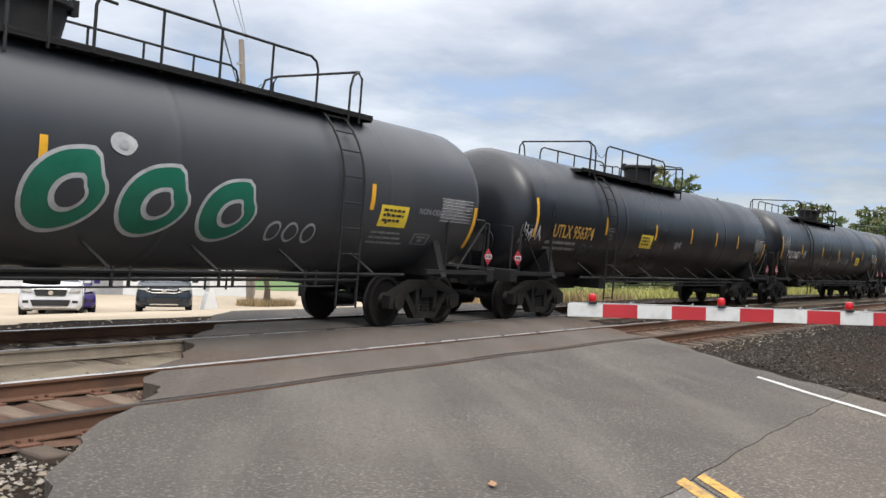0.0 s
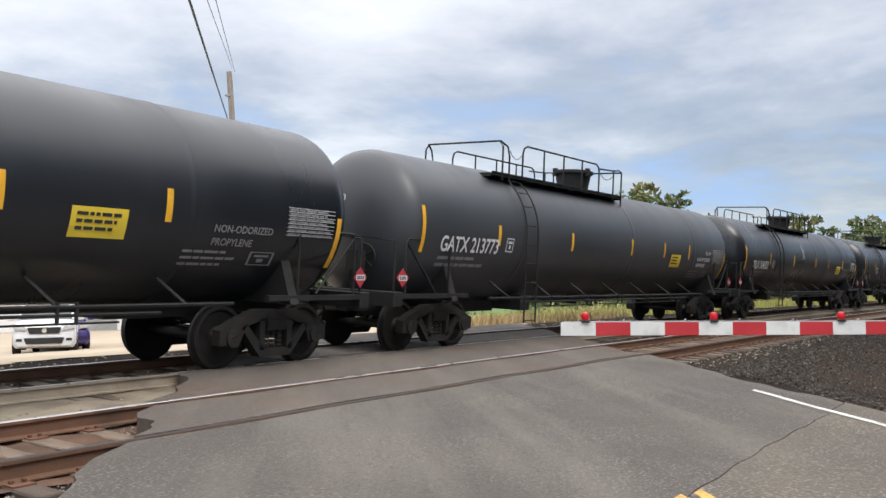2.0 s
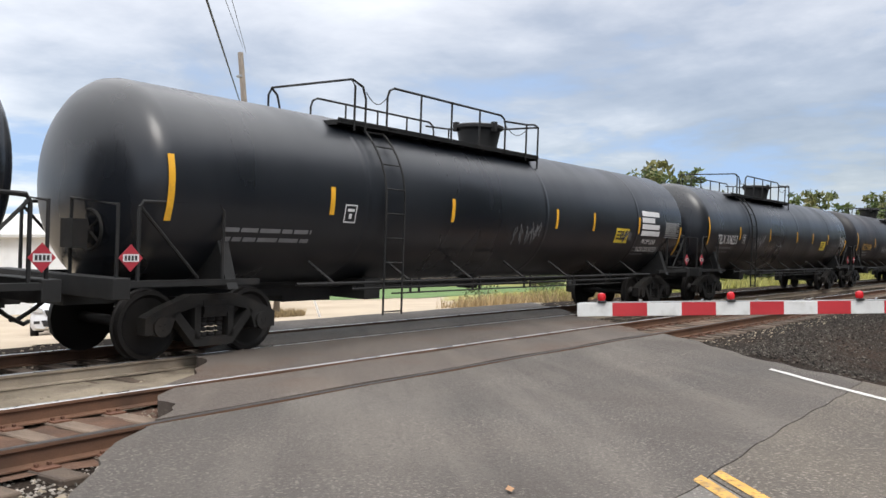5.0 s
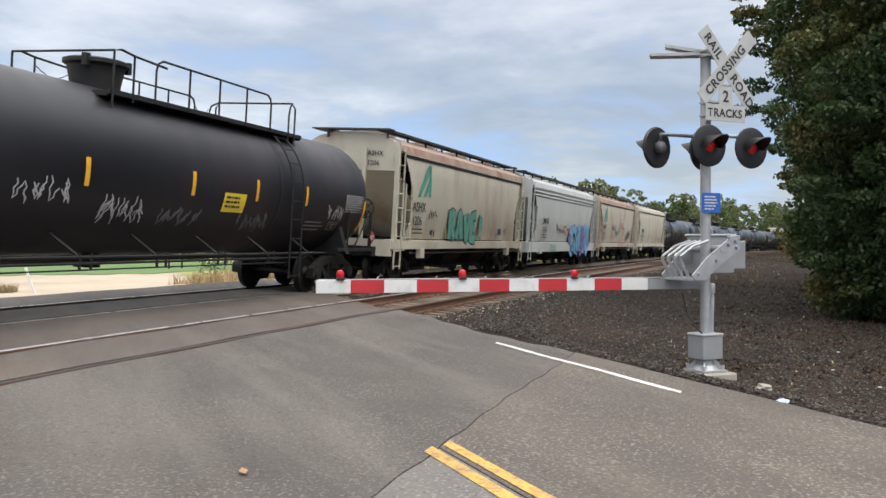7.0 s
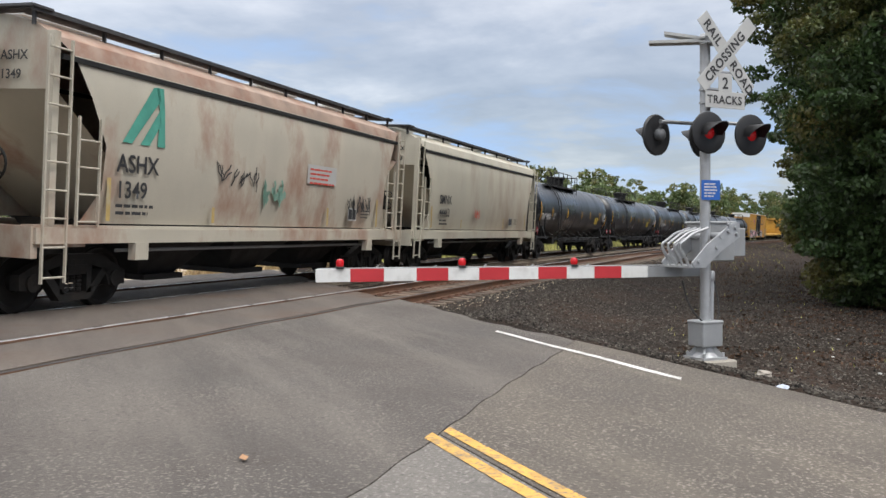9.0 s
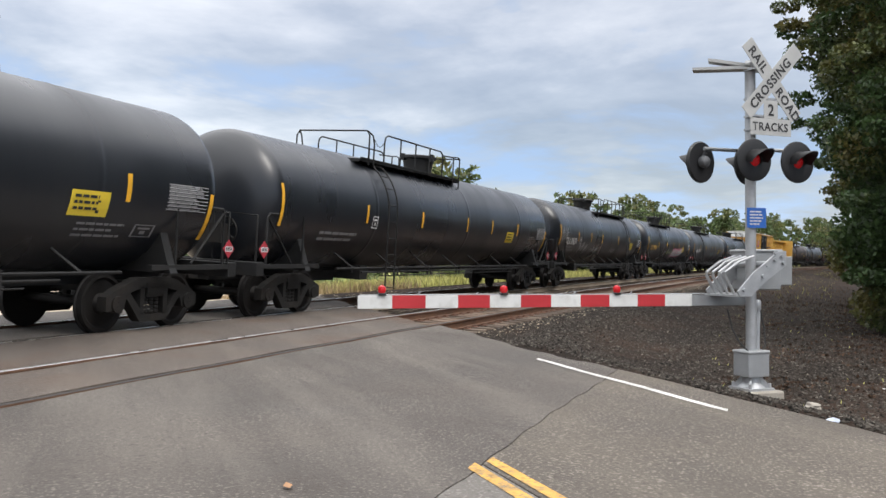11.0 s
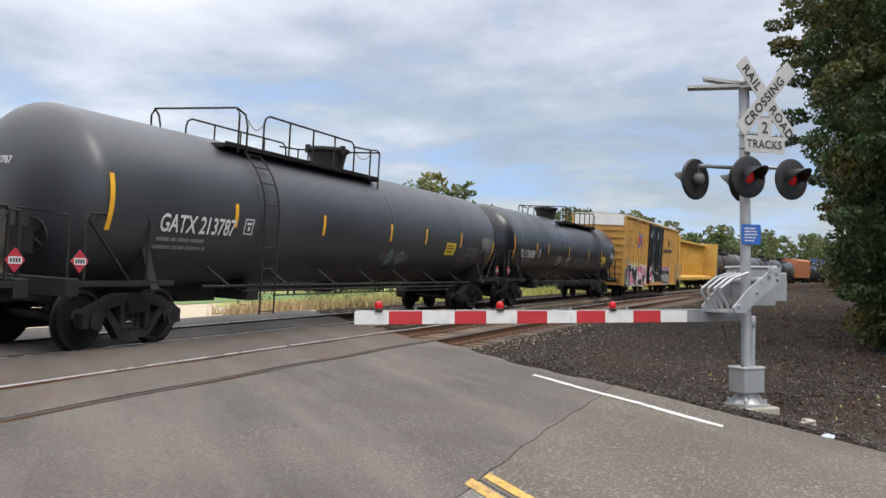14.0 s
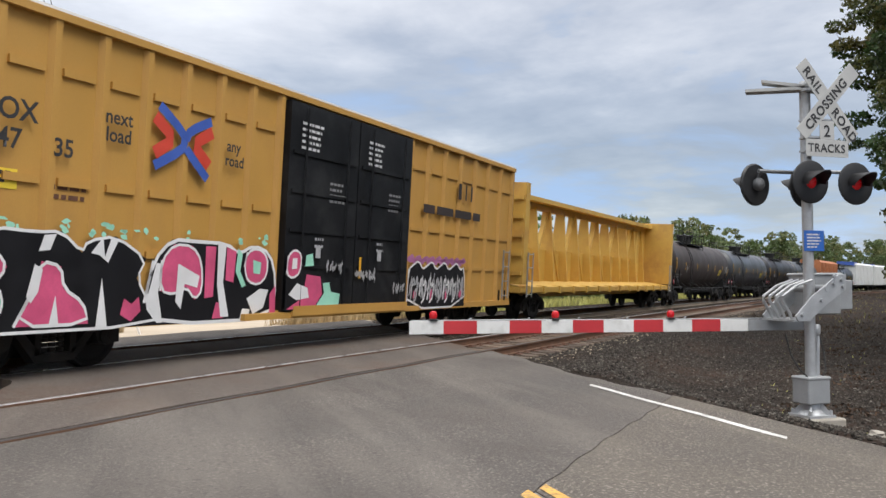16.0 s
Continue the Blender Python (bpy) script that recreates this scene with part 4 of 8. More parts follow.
def ladder_hoop_mesh(top):
    """The hoop over the heads of the two ladders."""
    bm = bmesh.new()
    z0, z1 = top - 0.30, top + 0.54
    pipe(bm, [(-5.15, -1.02, z0), (-5.15, -1.02, z1 - 0.12), (-5.15, -0.93, z1), (-5.15, 0.93, z1), (-5.15, 1.02, z1 - 0.12), (-5.15, 1.02, z0)], 0.021, 6)
    for yy in (-1.02, 1.02):
        pipe(bm, [(-4.88, yy, z0), (-4.88, yy, z1 - 0.30), (-4.95, yy * 0.99, z1 - 0.10), (-5.15, yy * 0.93, z1)], 0.021, 6)
    return mesh_of(bm, "guard_rail", M["frame_black"], True)


def chain_mesh(top, a, b):
    """A slack chain across an opening in the guard rails."""
    bm = bmesh.new()
    pipe(bm, [(a + (b - a) * k / 6, -1.02, top + 0.36 - 0.16 * math.sin(math.pi * k / 6)) for k in range(7)], 0.008, 5)
    return mesh_of(bm, "chain", M["frame_black"], True)


def walkway_mesh(x0, x1, z):
    bm = bmesh.new()
    for sd in (-1, 1):
        a, b = sorted((sd * 0.42, sd * 1.02))
        box(bm, x0, x1, a, b, z - 0.03, z)
        box(bm, x0, x1, sd * 1.0 - 0.02, sd * 1.0 + 0.02, z - 0.05, z + 0.03)
    n = int((x1 - x0) / 0.7)
    for k in range(n + 1):
        a = x0 + (x1 - x0) * k / n
        box(bm, a - 0.025, a + 0.025, -0.98, 0.98, z - 0.08, z - 0.03)
    return mesh_of(bm, "platform", M["frame_black"])


def dome_mesh():
    bm = bmesh.new()
    lathe(bm, [(0.40, -0.12), (0.41, 0.10), (0.47, 0.40), (0.54, 0.44), (0.54, 0.50), (0.47, 0.53), (0.1, 0.56)], n=26)
    for a in (0.4, 2.5, 4.4):
        box(bm, 0.52 * math.cos(a) - 0.05, 0.52 * math.cos(a) + 0.05, 0.52 * math.sin(a) - 0.05, 0.52 * math.sin(a) + 0.05, 0.36, 0.56)
    return mesh_of(bm, "valve_housing", M["frame_black"], True)


def ladder_mesh(R, zc, low, side):
    """A ladder that follows the tank's round side from the walkway down below the sill."""
    bm = bmesh.new()
    for a in (-0.24, 0.24):
        pts = []
        for k in range(9):
            g = radians(62 - k * 62 / 8)
            pts.append((a, side * (R + 0.09) * math.cos(g), zc + (R + 0.09) * math.sin(g)))
        pts.append((a, side * (R + 0.09), low))
        pipe(bm, pts, 0.02, 6)
    z = low + 0.05
    while z < zc + 0.2:
        rod(bm, (-0.24, side * (R + 0.09), z), (0.24, side * (R + 0.09), z), 0.013, 6)
        z += 0.40
    for k in range(1, 5):
        g = radians(10 + k * 13)
        p = (side * (R + 0.09) * math.cos(g), zc + (R + 0.09) * math.sin(g))
        rod(bm, (-0.24, *p), (0.24, *p), 0.013, 6)
    return mesh_of(bm, "ladder", M["frame_black"], True)


def side_pipe_mesh(x0, x1, R):
    """The long safety rail that runs low along the side, on brackets."""
    bm = bmesh.new()
    y = -1.42
    for sd in (-1, 1):
        rod(bm, (x0, sd * 1.42, 0.98), (x1, sd * 1.42, 0.98), 0.026, 6)
        rod(bm, (x0 + 1.2, sd * 1.42, 0.885), (x1 - 1.2, sd * 1.42, 0.885), 0.022, 6)
        rod(bm, (x0 + 2.2, sd * 1.42, 0.79), (x1 - 1.8, sd * 1.42, 0.79), 0.014, 6)
    n = 6
    for k in range(n + 1):
        a = x0 + 0.8 + (x1 - x0 - 1.6) * k / n
        rod(bm, (a, y, 0.98), (a - 0.15, -1.0, 1.30), 0.024, 6)
        if 0 < k < n:
            for b in (0, 0.24):
                rod(bm, (a + b, y, 1.04), (a + b, y, 0.78), 0.024, 6)
                rod(bm, (a + b, -y, 1.04), (a + b, -y, 0.78), 0.024, 6)
    # brake piping and bottom fittings
    rod(bm, (x0, -0.3, 0.86), (x1, -0.3, 0.86), 0.03, 6)
    return mesh_of(bm, "safety_rail", M["frame_black"], True)


def end_rail_mesh(sd, h, yy):
    bm = bmesh.new()
    x = sd * (h - 0.35)
    pipe(bm, [(x, yy * 1.36, 1.08), (x, yy * 1.36, 1.95), (x - sd * 0.05, yy * 1.36, 2.05), (x - sd * 1.2, yy * 1.36, 2.08), (x - sd * 1.3, yy * 1.36, 1.98), (x - sd * 1.3, yy * 1.36, 1.08)], 0.026, 6)
    rod(bm, (x, yy * 1.36, 2.0), (x - sd * 0.9, yy * 1.36, 1.1), 0.022, 6)
    return mesh_of(bm, "end_rail", M["frame_black"], True)


def end_hoop_mesh(sd, h):
    bm = bmesh.new()
    x = sd * (h - 0.1)
    pipe(bm, [(x, -1.3, 1.1), (x, -1.3, 2.0), (x, -0.3, 2.08), (x, -0.3, 1.1)], 0.024, 6)
    return mesh_of(bm, "end_hoop", M["frame_black"], True)


def brake_wheel_mesh():
    bm = bmesh.new()
    n = 20
    pts = [(0, 0.28 * math.cos(k * 2 * math.pi / n), 0.28 * math.sin(k * 2 * math.pi / n)) for k in range(n + 1)]
    pipe(bm, pts, 0.022, 6)
    for k in range(5):
        a = k * 1.2566
        rod(bm, (0, 0, 0), (0, 0.27 * math.cos(a), 0.27 * math.sin(a)), 0.016, 6)
    rod(bm, (-0.2, 0, 0), (0.06, 0, 0), 0.05, 10)
    box(bm, -0.3, -0.1, -0.14, 0.14, -0.25, 0.14)
    return mesh_of(bm, "brake_wheel", M["truck_iron"], True)


def diamond(parent, x, y, z, nrm_x=0, label="red and white hazard diamond placard"):
    bm = bmesh.new()
    r = 0.165
    prism(bm, [(0, -r), (r, 0), (0, r), (-r, 0)], -0.006, 0.006)
    ob = part("hazard_placard", bm, M["hazard_red"], parent, label, smooth=False, m=pose(x, y, z))
    bm = bmesh.new()
    box(bm, -0.11, 0.11, -0.011, -0.008, -0.045, 0.045)
    part("number_panel", bm, M["paint_white"], ob, smooth=False)
    bm = bmesh.new()
    for k in range(4):
        box(bm, -0.09 + k * 0.047, -0.058 + k * 0.047, -0.014, -0.0115, -0.030, 0.030)
    part("stencil_line", bm, M["stencil_dark"], ob, smooth=False)
    return ob


def tank_car(i, s0, gap_len, colour, mark="", number="", style=0, label="", **opts):
    """style 0: pale lettering; 1: gold lettering. The housing and walkway stand past the middle."""
    L = gap_len - 0.75
    R, zc = TANK_R, TANK_Z
    bolster = gap_len / 2 - 2.15
    car = thing("tank_car", label or "black steel tank car with yellow reflective stripes", "tank car", "cars of the freight train")
    key = (round(L, 1), colour)
    part("tank", shared(("shell",) + key, lambda: shell_mesh(L - 0.36, R, zc, M[colour], (-L * 0.26, 0.9, L * 0.3) if style != 1 else (-L * 0.2, L * 0.22))), None, car)
    for sd in (-1, 1):
        part("stub_sill", shared(("stub", sd, round(L, 1)), lambda: stub_sill_mesh(sd, L / 2)), None, car)
        part("end_sill", shared("endsill", end_sill_mesh), None, car, m=pose(sd * (L / 2 - 0.1), 0, 0))
        part("saddle", shared("saddle", saddle_mesh), None, car, m=pose(sd * bolster, 0, 0))
        for yy in (-1.36, 1.36):
            part("side_beam", shared(("beam", round(L, 1)), lambda: side_beam_mesh(L / 2 - bolster)), None, car, m=pose(sd * bolster, yy, 0.002, 0, 0, 0 if sd > 0 else 180))
        truck(car, sd * bolster)
        part("coupler", shared("coupler", coupler_mesh), None, car, m=pose(sd * (L / 2), 0, 0, 0, 0, 0 if sd > 0 else 180))
        for yy in (-1, 1):
            part("end_rail", shared(("endrail", sd, yy, round(L, 1)), lambda: end_rail_mesh(sd, L / 2, yy)), None, car)
        part("end_hoop", shared(("endhoop", sd, round(L, 1)), lambda: end_hoop_mesh(sd, L / 2)), None, car)
    part("brake_wheel", shared("brakewheel", brake_wheel_mesh), None, car, m=pose(-L / 2 + 0.25, -0.45, 1.75))
    top = zc + R
    # the walkway runs from the ladders to the valve housing; some cars run the other way round
    dx = opts.get("dome", 0.0)
    sh = pose(dx, 0, 0, 0, 0, 180 if opts.get("turned") else 0)
    part("platform", shared("walk", lambda: walkway_mesh(-5.5, 0.85, top - 0.16)), None, car, "black steel grating walkway", m=sh)
    part("valve_housing", shared("dome", dome_mesh), None, car, "black round valve housing with a lid", m=sh @ pose(0, 0, top - 0.05))
    part("guard_rail", shared("rail_near", lambda: rail_loop(-4.33, -0.55, -1.02, top - 0.2, top + 0.54, 3)), None, car, m=sh)
    part("guard_rail", shared("rail_far", lambda: rail_loop(-4.10, -0.27, 1.02, top - 0.2, top + 0.54, 3)), None, car, m=sh)
    part("guard_rail", shared("end_guard", lambda: end_guard_mesh(top)), None, car, m=sh)
    part("guard_rail", shared("ladder_hoop", lambda: ladder_hoop_mesh(top)), None, car, m=sh)
    for a, b in ((-4.88, -4.33), (-0.55, 0.30)):
        part("chain", shared(("chain", a), lambda: chain_mesh(top, a, b)), None, car, m=sh)
    for side in (-1, 1):
        part("ladder", shared(("ladder", side), lambda: ladder_mesh(R, zc, 0.45, side)), None, car, m=sh @ pose(-4.60, 0, 0))
    part("safety_rail", shared(("pipe", round(L, 1)), lambda: side_pipe_mesh(-bolster + 1.2, bolster - 1.2, R)), None, car)
    def bottom():
        bm = bmesh.new()
        lathe(bm, [(0.22, -0.25), (0.22, -0.05), (0.12, -0.05), (0.12, 0.3)], (0, 0, 0.95), "z", 14)
        box(bm, -bolster + 2.0, -bolster + 3.1, -0.3, 0.3, 0.62, 1.0)
        box(bm, -bolster + 3.3, -bolster + 3.7, -0.9, 0.2, 0.66, 1.0)
        rod(bm, (-bolster + 3.2, -0.7, 0.85), (bolster - 2, -0.2, 0.85), 0.03, 6)
        return mesh_of(bm, "brake_gear", M["frame_black"], True)
    part("brake_gear", shared(("bottom", round(L, 1)), bottom), None, car)
    # markings
    P = on_side(R, zc)
    lit = {0: M["stencil"], 1: M["stencil_gold"]}[style]
    zs = 2.28
    h = L / 2
    for k, a in enumerate((-h + 0.72, -5.80, *opts.get("mid", (-2.62, 0.75, 3.0)), opts.get("last", 5.70)) if style == 0 else (-h + 0.85, -4.80, -1.75, 0.90, 3.05, 5.15)):
        panel(car, P, a, zs - (0.45 if k == 0 else 0.25), 0.10, 0.84 if k == 0 else 0.42, M["stripe"], "reflective_stripe", ny=5)
    panel(car, P, h - 0.86, zs - 0.78, 0.10, 0.78, M["stripe"], "reflective_stripe", ny=5)
    px = opts.get("placard", 4.62)
    yp = panel(car, P, px, zs - 0.50, 0.76, 0.36, M["placard_yellow"], "placard", "yellow warning placard", 2, 3)
    bars(yp, on_side(R, zc, 0.014), px + 0.07, zs - 0.24, 0.60, 3, 0.04, 0.045, M["stencil_dark"], i)
    if mark:
        part("lettering", letters((mark + " " + number).strip(), 0.40, lit, lambda x, y: on_side(R, zc, 0.016)(x * 0.84 - 7.76 + 0.42 * style, y + zs - 0.40), 1.0), None, car)
        part("lettering", letters((mark + " " + number).strip(), 0.15, lit, lambda x, y: head_place(h - 0.18, R, zc, 0.88 - x, y + 0.41), 1.0), None, car)
    bars(car, P, -7.72 + 0.2 * style, zs - 0.56, 1.7, 2, 0.06, 0.07, M["stencil_dim"], i + 40)
    bars(car, P, h - 3.75, zs - 0.62, 1.0, 3, 0.035, 0.05, M["stencil_dim"], i + 80)
    # table of test dates
    bars(car, on_side(R, zc, 0.008), h - 1.93, zs + 0.05, 0.98, 7, 0.03, 0.03, M["stencil_dim"], i + 120)
    fr = bmesh.new()
    for k in range(8):
        z0 = zs + 0.09 - k * 0.058
        fr.faces.new([fr.verts.new(P(*p)) for p in ((h - 1.96, z0), (h - 0.92, z0), (h - 0.92, z0 + 0.008), (h - 1.96, z0 + 0.008))])
    part("stencil_line", fr, M["stencil"], car, smooth=False)["kind"] = "stuff"
    # framed plate marks: one by the number, one low at the far end
    for x0, z0, sx, mt in ((h - 2.55, zs - 0.77, 2.0, "stencil_dim"), (-5.46 + 0.85 * style, zs - 0.36, 1.15, "stencil" if style == 0 else "stencil_dim")):
        fr = bmesh.new()
        for a, b, c, d in ((0, 0.24, 0, 0.02), (0, 0.24, 0.24, 0.26), (0, 0.02, 0.02, 0.24), (0.22, 0.24, 0.02, 0.24), (0.09, 0.15, 0.06, 0.13), (0.05, 0.19, 0.16, 0.20)):
            fr.faces.new([fr.verts.new(P(x0 + p * sx, z0 + q * (0.75 if sx > 1.5 else 1.1))) for p, q in ((a, c), (b, c), (b, d), (a, d))])
        part("stencil_line", fr, M[mt], car, smooth=False)["kind"] = "stuff"
    diamond(car, h - 0.22, -1.40, 1.36)
    diamond(car, -h + 0.22, -1.40, 1.36)
    return car, bolster


def hopper_mesh(L, mat, roof):
    """A curved-side covered hopper: round sides, sloped ends, roof with hatches."""
    bm = bmesh.new()
    h = L / 2
    # half section from the eave down to the sill
    sec = [(0.0, 4.50), (0.55, 4.48), (1.05, 4.36), (1.42, 4.14), (1.50, 3.90), (1.535, 3.3), (1.54, 2.6), (1.50, 1.9), (1.40, 1.35)]
    full = [(-a, c) for a, c in reversed(sec)] + sec[1:]
    cut = {3.9: 0.75, 3.3: 1.10, 2.6: 1.42, 1.9: 1.40, 1.35: 1.05}
    rings = []
    for sd in (-1, 1):
        rings.append([bm.verts.new((sd * (h - cut.get(c, 0.45)), a, c)) for a, c in full])
    n = len(full)
    for k in range(n - 1):
        f = bm.faces.new((rings[0][k], rings[0][k + 1], rings[1][k + 1], rings[1][k]))
        f.material_index = 1 if full[k][1] > 3.85 and full[k + 1][1] > 3.85 else 0
    # end wall, and the slope sheet that runs in under it
    for sd in (-1, 1):
        top = [bm.verts.new((sd * (h - 0.45), a, c)) for a, c in full if c >= 3.9]
        bm.faces.new(top)
        end = [bm.verts.new((sd * (h - 0.45), a, 3.35)) for a in (-1.45, 1.45)]
        bm.faces.new((top[0], top[-1], end[1], end[0]))
        low = [bm.verts.new((sd * (h - 3.0), a, 1.35)) for a in (-1.36, 1.36)]
        bm.faces.new((end[0], end[1], low[1], low[0]))
    return mesh_of(bm, "hopper_body", [mat, roof], True)


def hopper_frame_mesh(L, mat):
    bm = bmesh.new()
    h = L / 2
    low = 0.86 if mat == M["hopper_grey"] else 1.05
    for sd in (-1, 1):
        prism(bm, [(-h + 0.1, low), (h - 0.1, low), (h - 0.1, 1.28), (-h + 0.1, 1.28)], sd * 1.50 - 0.05, sd * 1.50 + 0.05)
        box(bm, -h + 0.1, h - 0.1, min(sd * 1.28, sd * 1.5), max(sd * 1.28, sd * 1.5), 1.26, 1.32)
        for e in (-1, 1):
            # corner posts, end platform and jacking pad
            box(bm, e * (h - 0.42) - 0.06, e * (h - 0.42) + 0.06, sd * 1.44 - 0.06, sd * 1.44 + 0.06, 1.3, 4.2)
            box(bm, e * (h - 2.3) - 0.16, e * (h - 2.3) + 0.16, sd * 1.5 - 0.07, sd * 1.5 + 0.07, 0.78, 1.05)
    for e in (-1, 1):
        a, b = sorted((e * (h - 1.1), e * (h - 0.1)))
        box(bm, a, b, -1.5, 1.5, 1.0, 1.10)
        box(bm, e * (h - 0.12) - 0.06, e * (h - 0.12) + 0.06, -1.5, 1.5, 0.85, 1.3)
        box(bm, e * (h - 0.36) - 0.04, e * (h - 0.36) + 0.04, -0.5, -0.4, 1.1, 4.0)
        box(bm, e * (h - 0.36) - 0.04, e * (h - 0.36) + 0.04, 0.4, 0.5, 1.1, 4.0)
    return mesh_of(bm, "side_sill", mat, False)


def hopper_bottom_mesh(w):
    bm = bmesh.new()
    for c in (0.0,):
        v = [bm.verts.new(p) for p in ((c - w / 2, -1.38, 1.36), (c + w / 2, -1.38, 1.36), (c + w / 2, 1.38, 1.36), (c - w / 2, 1.38, 1.36), (c - 0.5, -0.62, 0.42), (c + 0.5, -0.62, 0.42), (c + 0.5, 0.62, 0.42), (c - 0.5, 0.62, 0.42))]
        for f in ((0, 1, 5, 4), (1, 2, 6, 5), (2, 3, 7, 6), (3, 0, 4, 7), (4, 5, 6, 7)):
            bm.faces.new([v[q] for q in f])
        box(bm, c - 0.55, c + 0.55, -0.8, 0.8, 0.34, 0.44)
    return mesh_of(bm, "outlet_gate", M["frame_black"])


def hopper_sill_mesh(L):
    bm = bmesh.new()
    h = L / 2
    box(bm, -h + 0.2, h - 0.2, -0.3, 0.3, 0.78, 1.05)
    return mesh_of(bm, "centre_sill", M["frame_black"])


def hopper_ladder_mesh(z0, z1, mat="alu_grey"):
    bm = bmesh.new()
    for a in (-0.22, 0.22):
        box(bm, a - 0.014, a + 0.014, -0.02, 0.02, z0, z1)
    z = z0 + 0.08
    while z < z1:
        rod(bm, (-0.22, 0, z), (0.22, 0, z), 0.016, 6)
        z += 0.42
    return mesh_of(bm, "ladder", M[mat])


def running_board_mesh(L):
    bm = bmesh.new()
    h = L / 2
    for yy in (-0.92, 0.92):
        box(bm, -h + 0.3, h - 0.3, yy - 0.22, yy + 0.22, 4.52, 4.55)
        box(bm, -h + 0.3, h - 0.3, yy - 0.25, yy - 0.22, 4.49, 4.56)
        for k in range(10):
            a = -h + 0.4 + (L - 0.8) * k / 9
            box(bm, a - 0.015, a + 0.015, yy - 0.2, yy - 0.14, 4.30, 4.52)
    for e in (-1, 1):
        box(bm, e * (h - 0.45) - 0.2, e * (h - 0.45) + 0.2, -1.2, 1.2, 4.54, 4.58)
    return mesh_of(bm, "running_board", M["grating"])


def hatch_mesh():
    bm = bmesh.new()
    box(bm, -0.85, 0.85, -0.32, 0.32, 0, 0.16)
    box(bm, -0.88, 0.88, -0.36, 0.36, 0.12, 0.2)
    return mesh_of(bm, "hatch", M["hopper_grey"], bevel=0.02)


def hopper_car(i, s0, gap_len, mat, roof, label):
    L = gap_len - 0.7
    h = L / 2
    bolster = gap_len / 2 - 1.75
    car = thing("hopper_car", label, "hopper car", "cars of the freight train")
    part("body", shared(("hop", mat, roof, round(L, 1)), lambda: hopper_mesh(L, M[mat], M[roof])), None, car)
    part("side_sill", shared(("hopf", mat, round(L, 1)), lambda: hopper_frame_mesh(L, M[mat])), None, car)
    part("centre_sill", shared(("hops", round(L, 1)), lambda: hopper_sill_mesh(L)), None, car)
    for k in range(3):
        part("outlet_gate", shared(("hopb", round(L, 1)), lambda: hopper_bottom_mesh((L - 5.0) / 3)), None, car, m=pose(-h + 2.5 + (L - 5.0) / 3 * (k + 0.5), 0, 0))
    bm = bmesh.new()
    rod(bm, (-h + 2, -1.3, 0.92), (h - 2, -1.3, 0.92), 0.03, 6)
    part("grab_rail", bm, M["alu_grey"], car)
    part("running_board", shared(("hopr", round(L, 1)), lambda: running_board_mesh(L)), None, car, "galvanised roof walkway")
    for k in range(4):
        part("hatch", shared("hatch", hatch_mesh), None, car, m=pose(-h + 1.8 + (L - 3.6) * k / 3, 0, 4.46))
    # drip moulding along the eave
    bm = bmesh.new()
    for sd in (-1, 1):
        box(bm, -h + 0.5, h - 0.5, sd * 1.51 - 0.025, sd * 1.51 + 0.025, 3.80, 3.88)
    part("moulding", bm, M["frame_black"] if mat != "hopper_grey" else M["alu_grey"], car, smooth=False)
    if mat == "hopper_grey":
        for z in (3.48, 3.64):
            bm = bmesh.new()
            box(bm, -h + 0.8, h - 0.8, -1.565, -1.52, z, z + 0.07)
            part("moulding", bm, M[mat], car, smooth=False, bevel=0.012)
    for sd in (-1, 1):
        truck(car, sd * bolster)
        part("coupler", shared("coupler", coupler_mesh), None, car, m=pose(sd * h, 0, 0, 0, 0, 0 if sd > 0 else 180))
        for yy in (-1.56, 1.56):
            part("ladder", shared(("hlad1", mat), lambda: hopper_ladder_mesh(0.5, 4.1, mat)), None, car, m=pose(sd * (h - 0.42), yy, 0))
            part("ladder", shared(("hlad2", mat), lambda: hopper_ladder_mesh(1.3, 3.0, mat)), None, car, m=pose(sd * (h - 1.05), yy, 0))
    part("brake_wheel", shared("brakewheel", brake_wheel_mesh), None, car, m=pose(-h + 0.2, -0.6, 2.2))
    P = flat_side(-1.552)
    for a, hh in ((-h + 1.45, 0.7), (-h + 4.2, 0.3), (2.0, 0.43), (h - 1.95, 0.75)):
        panel(car, P, a, 1.40, 0.09, hh, M["stripe_dull"], "reflective_stripe", "dull worn yellow reflective strip")
    return car, bolster


def boxcar_mesh(L):
    bm = bmesh.new()
    h = L / 2
    box(bm, -h, h, -1.52, 1.52, 1.05, 5.02)
    return mesh_of(bm, "car_body", M["box_ochre"])


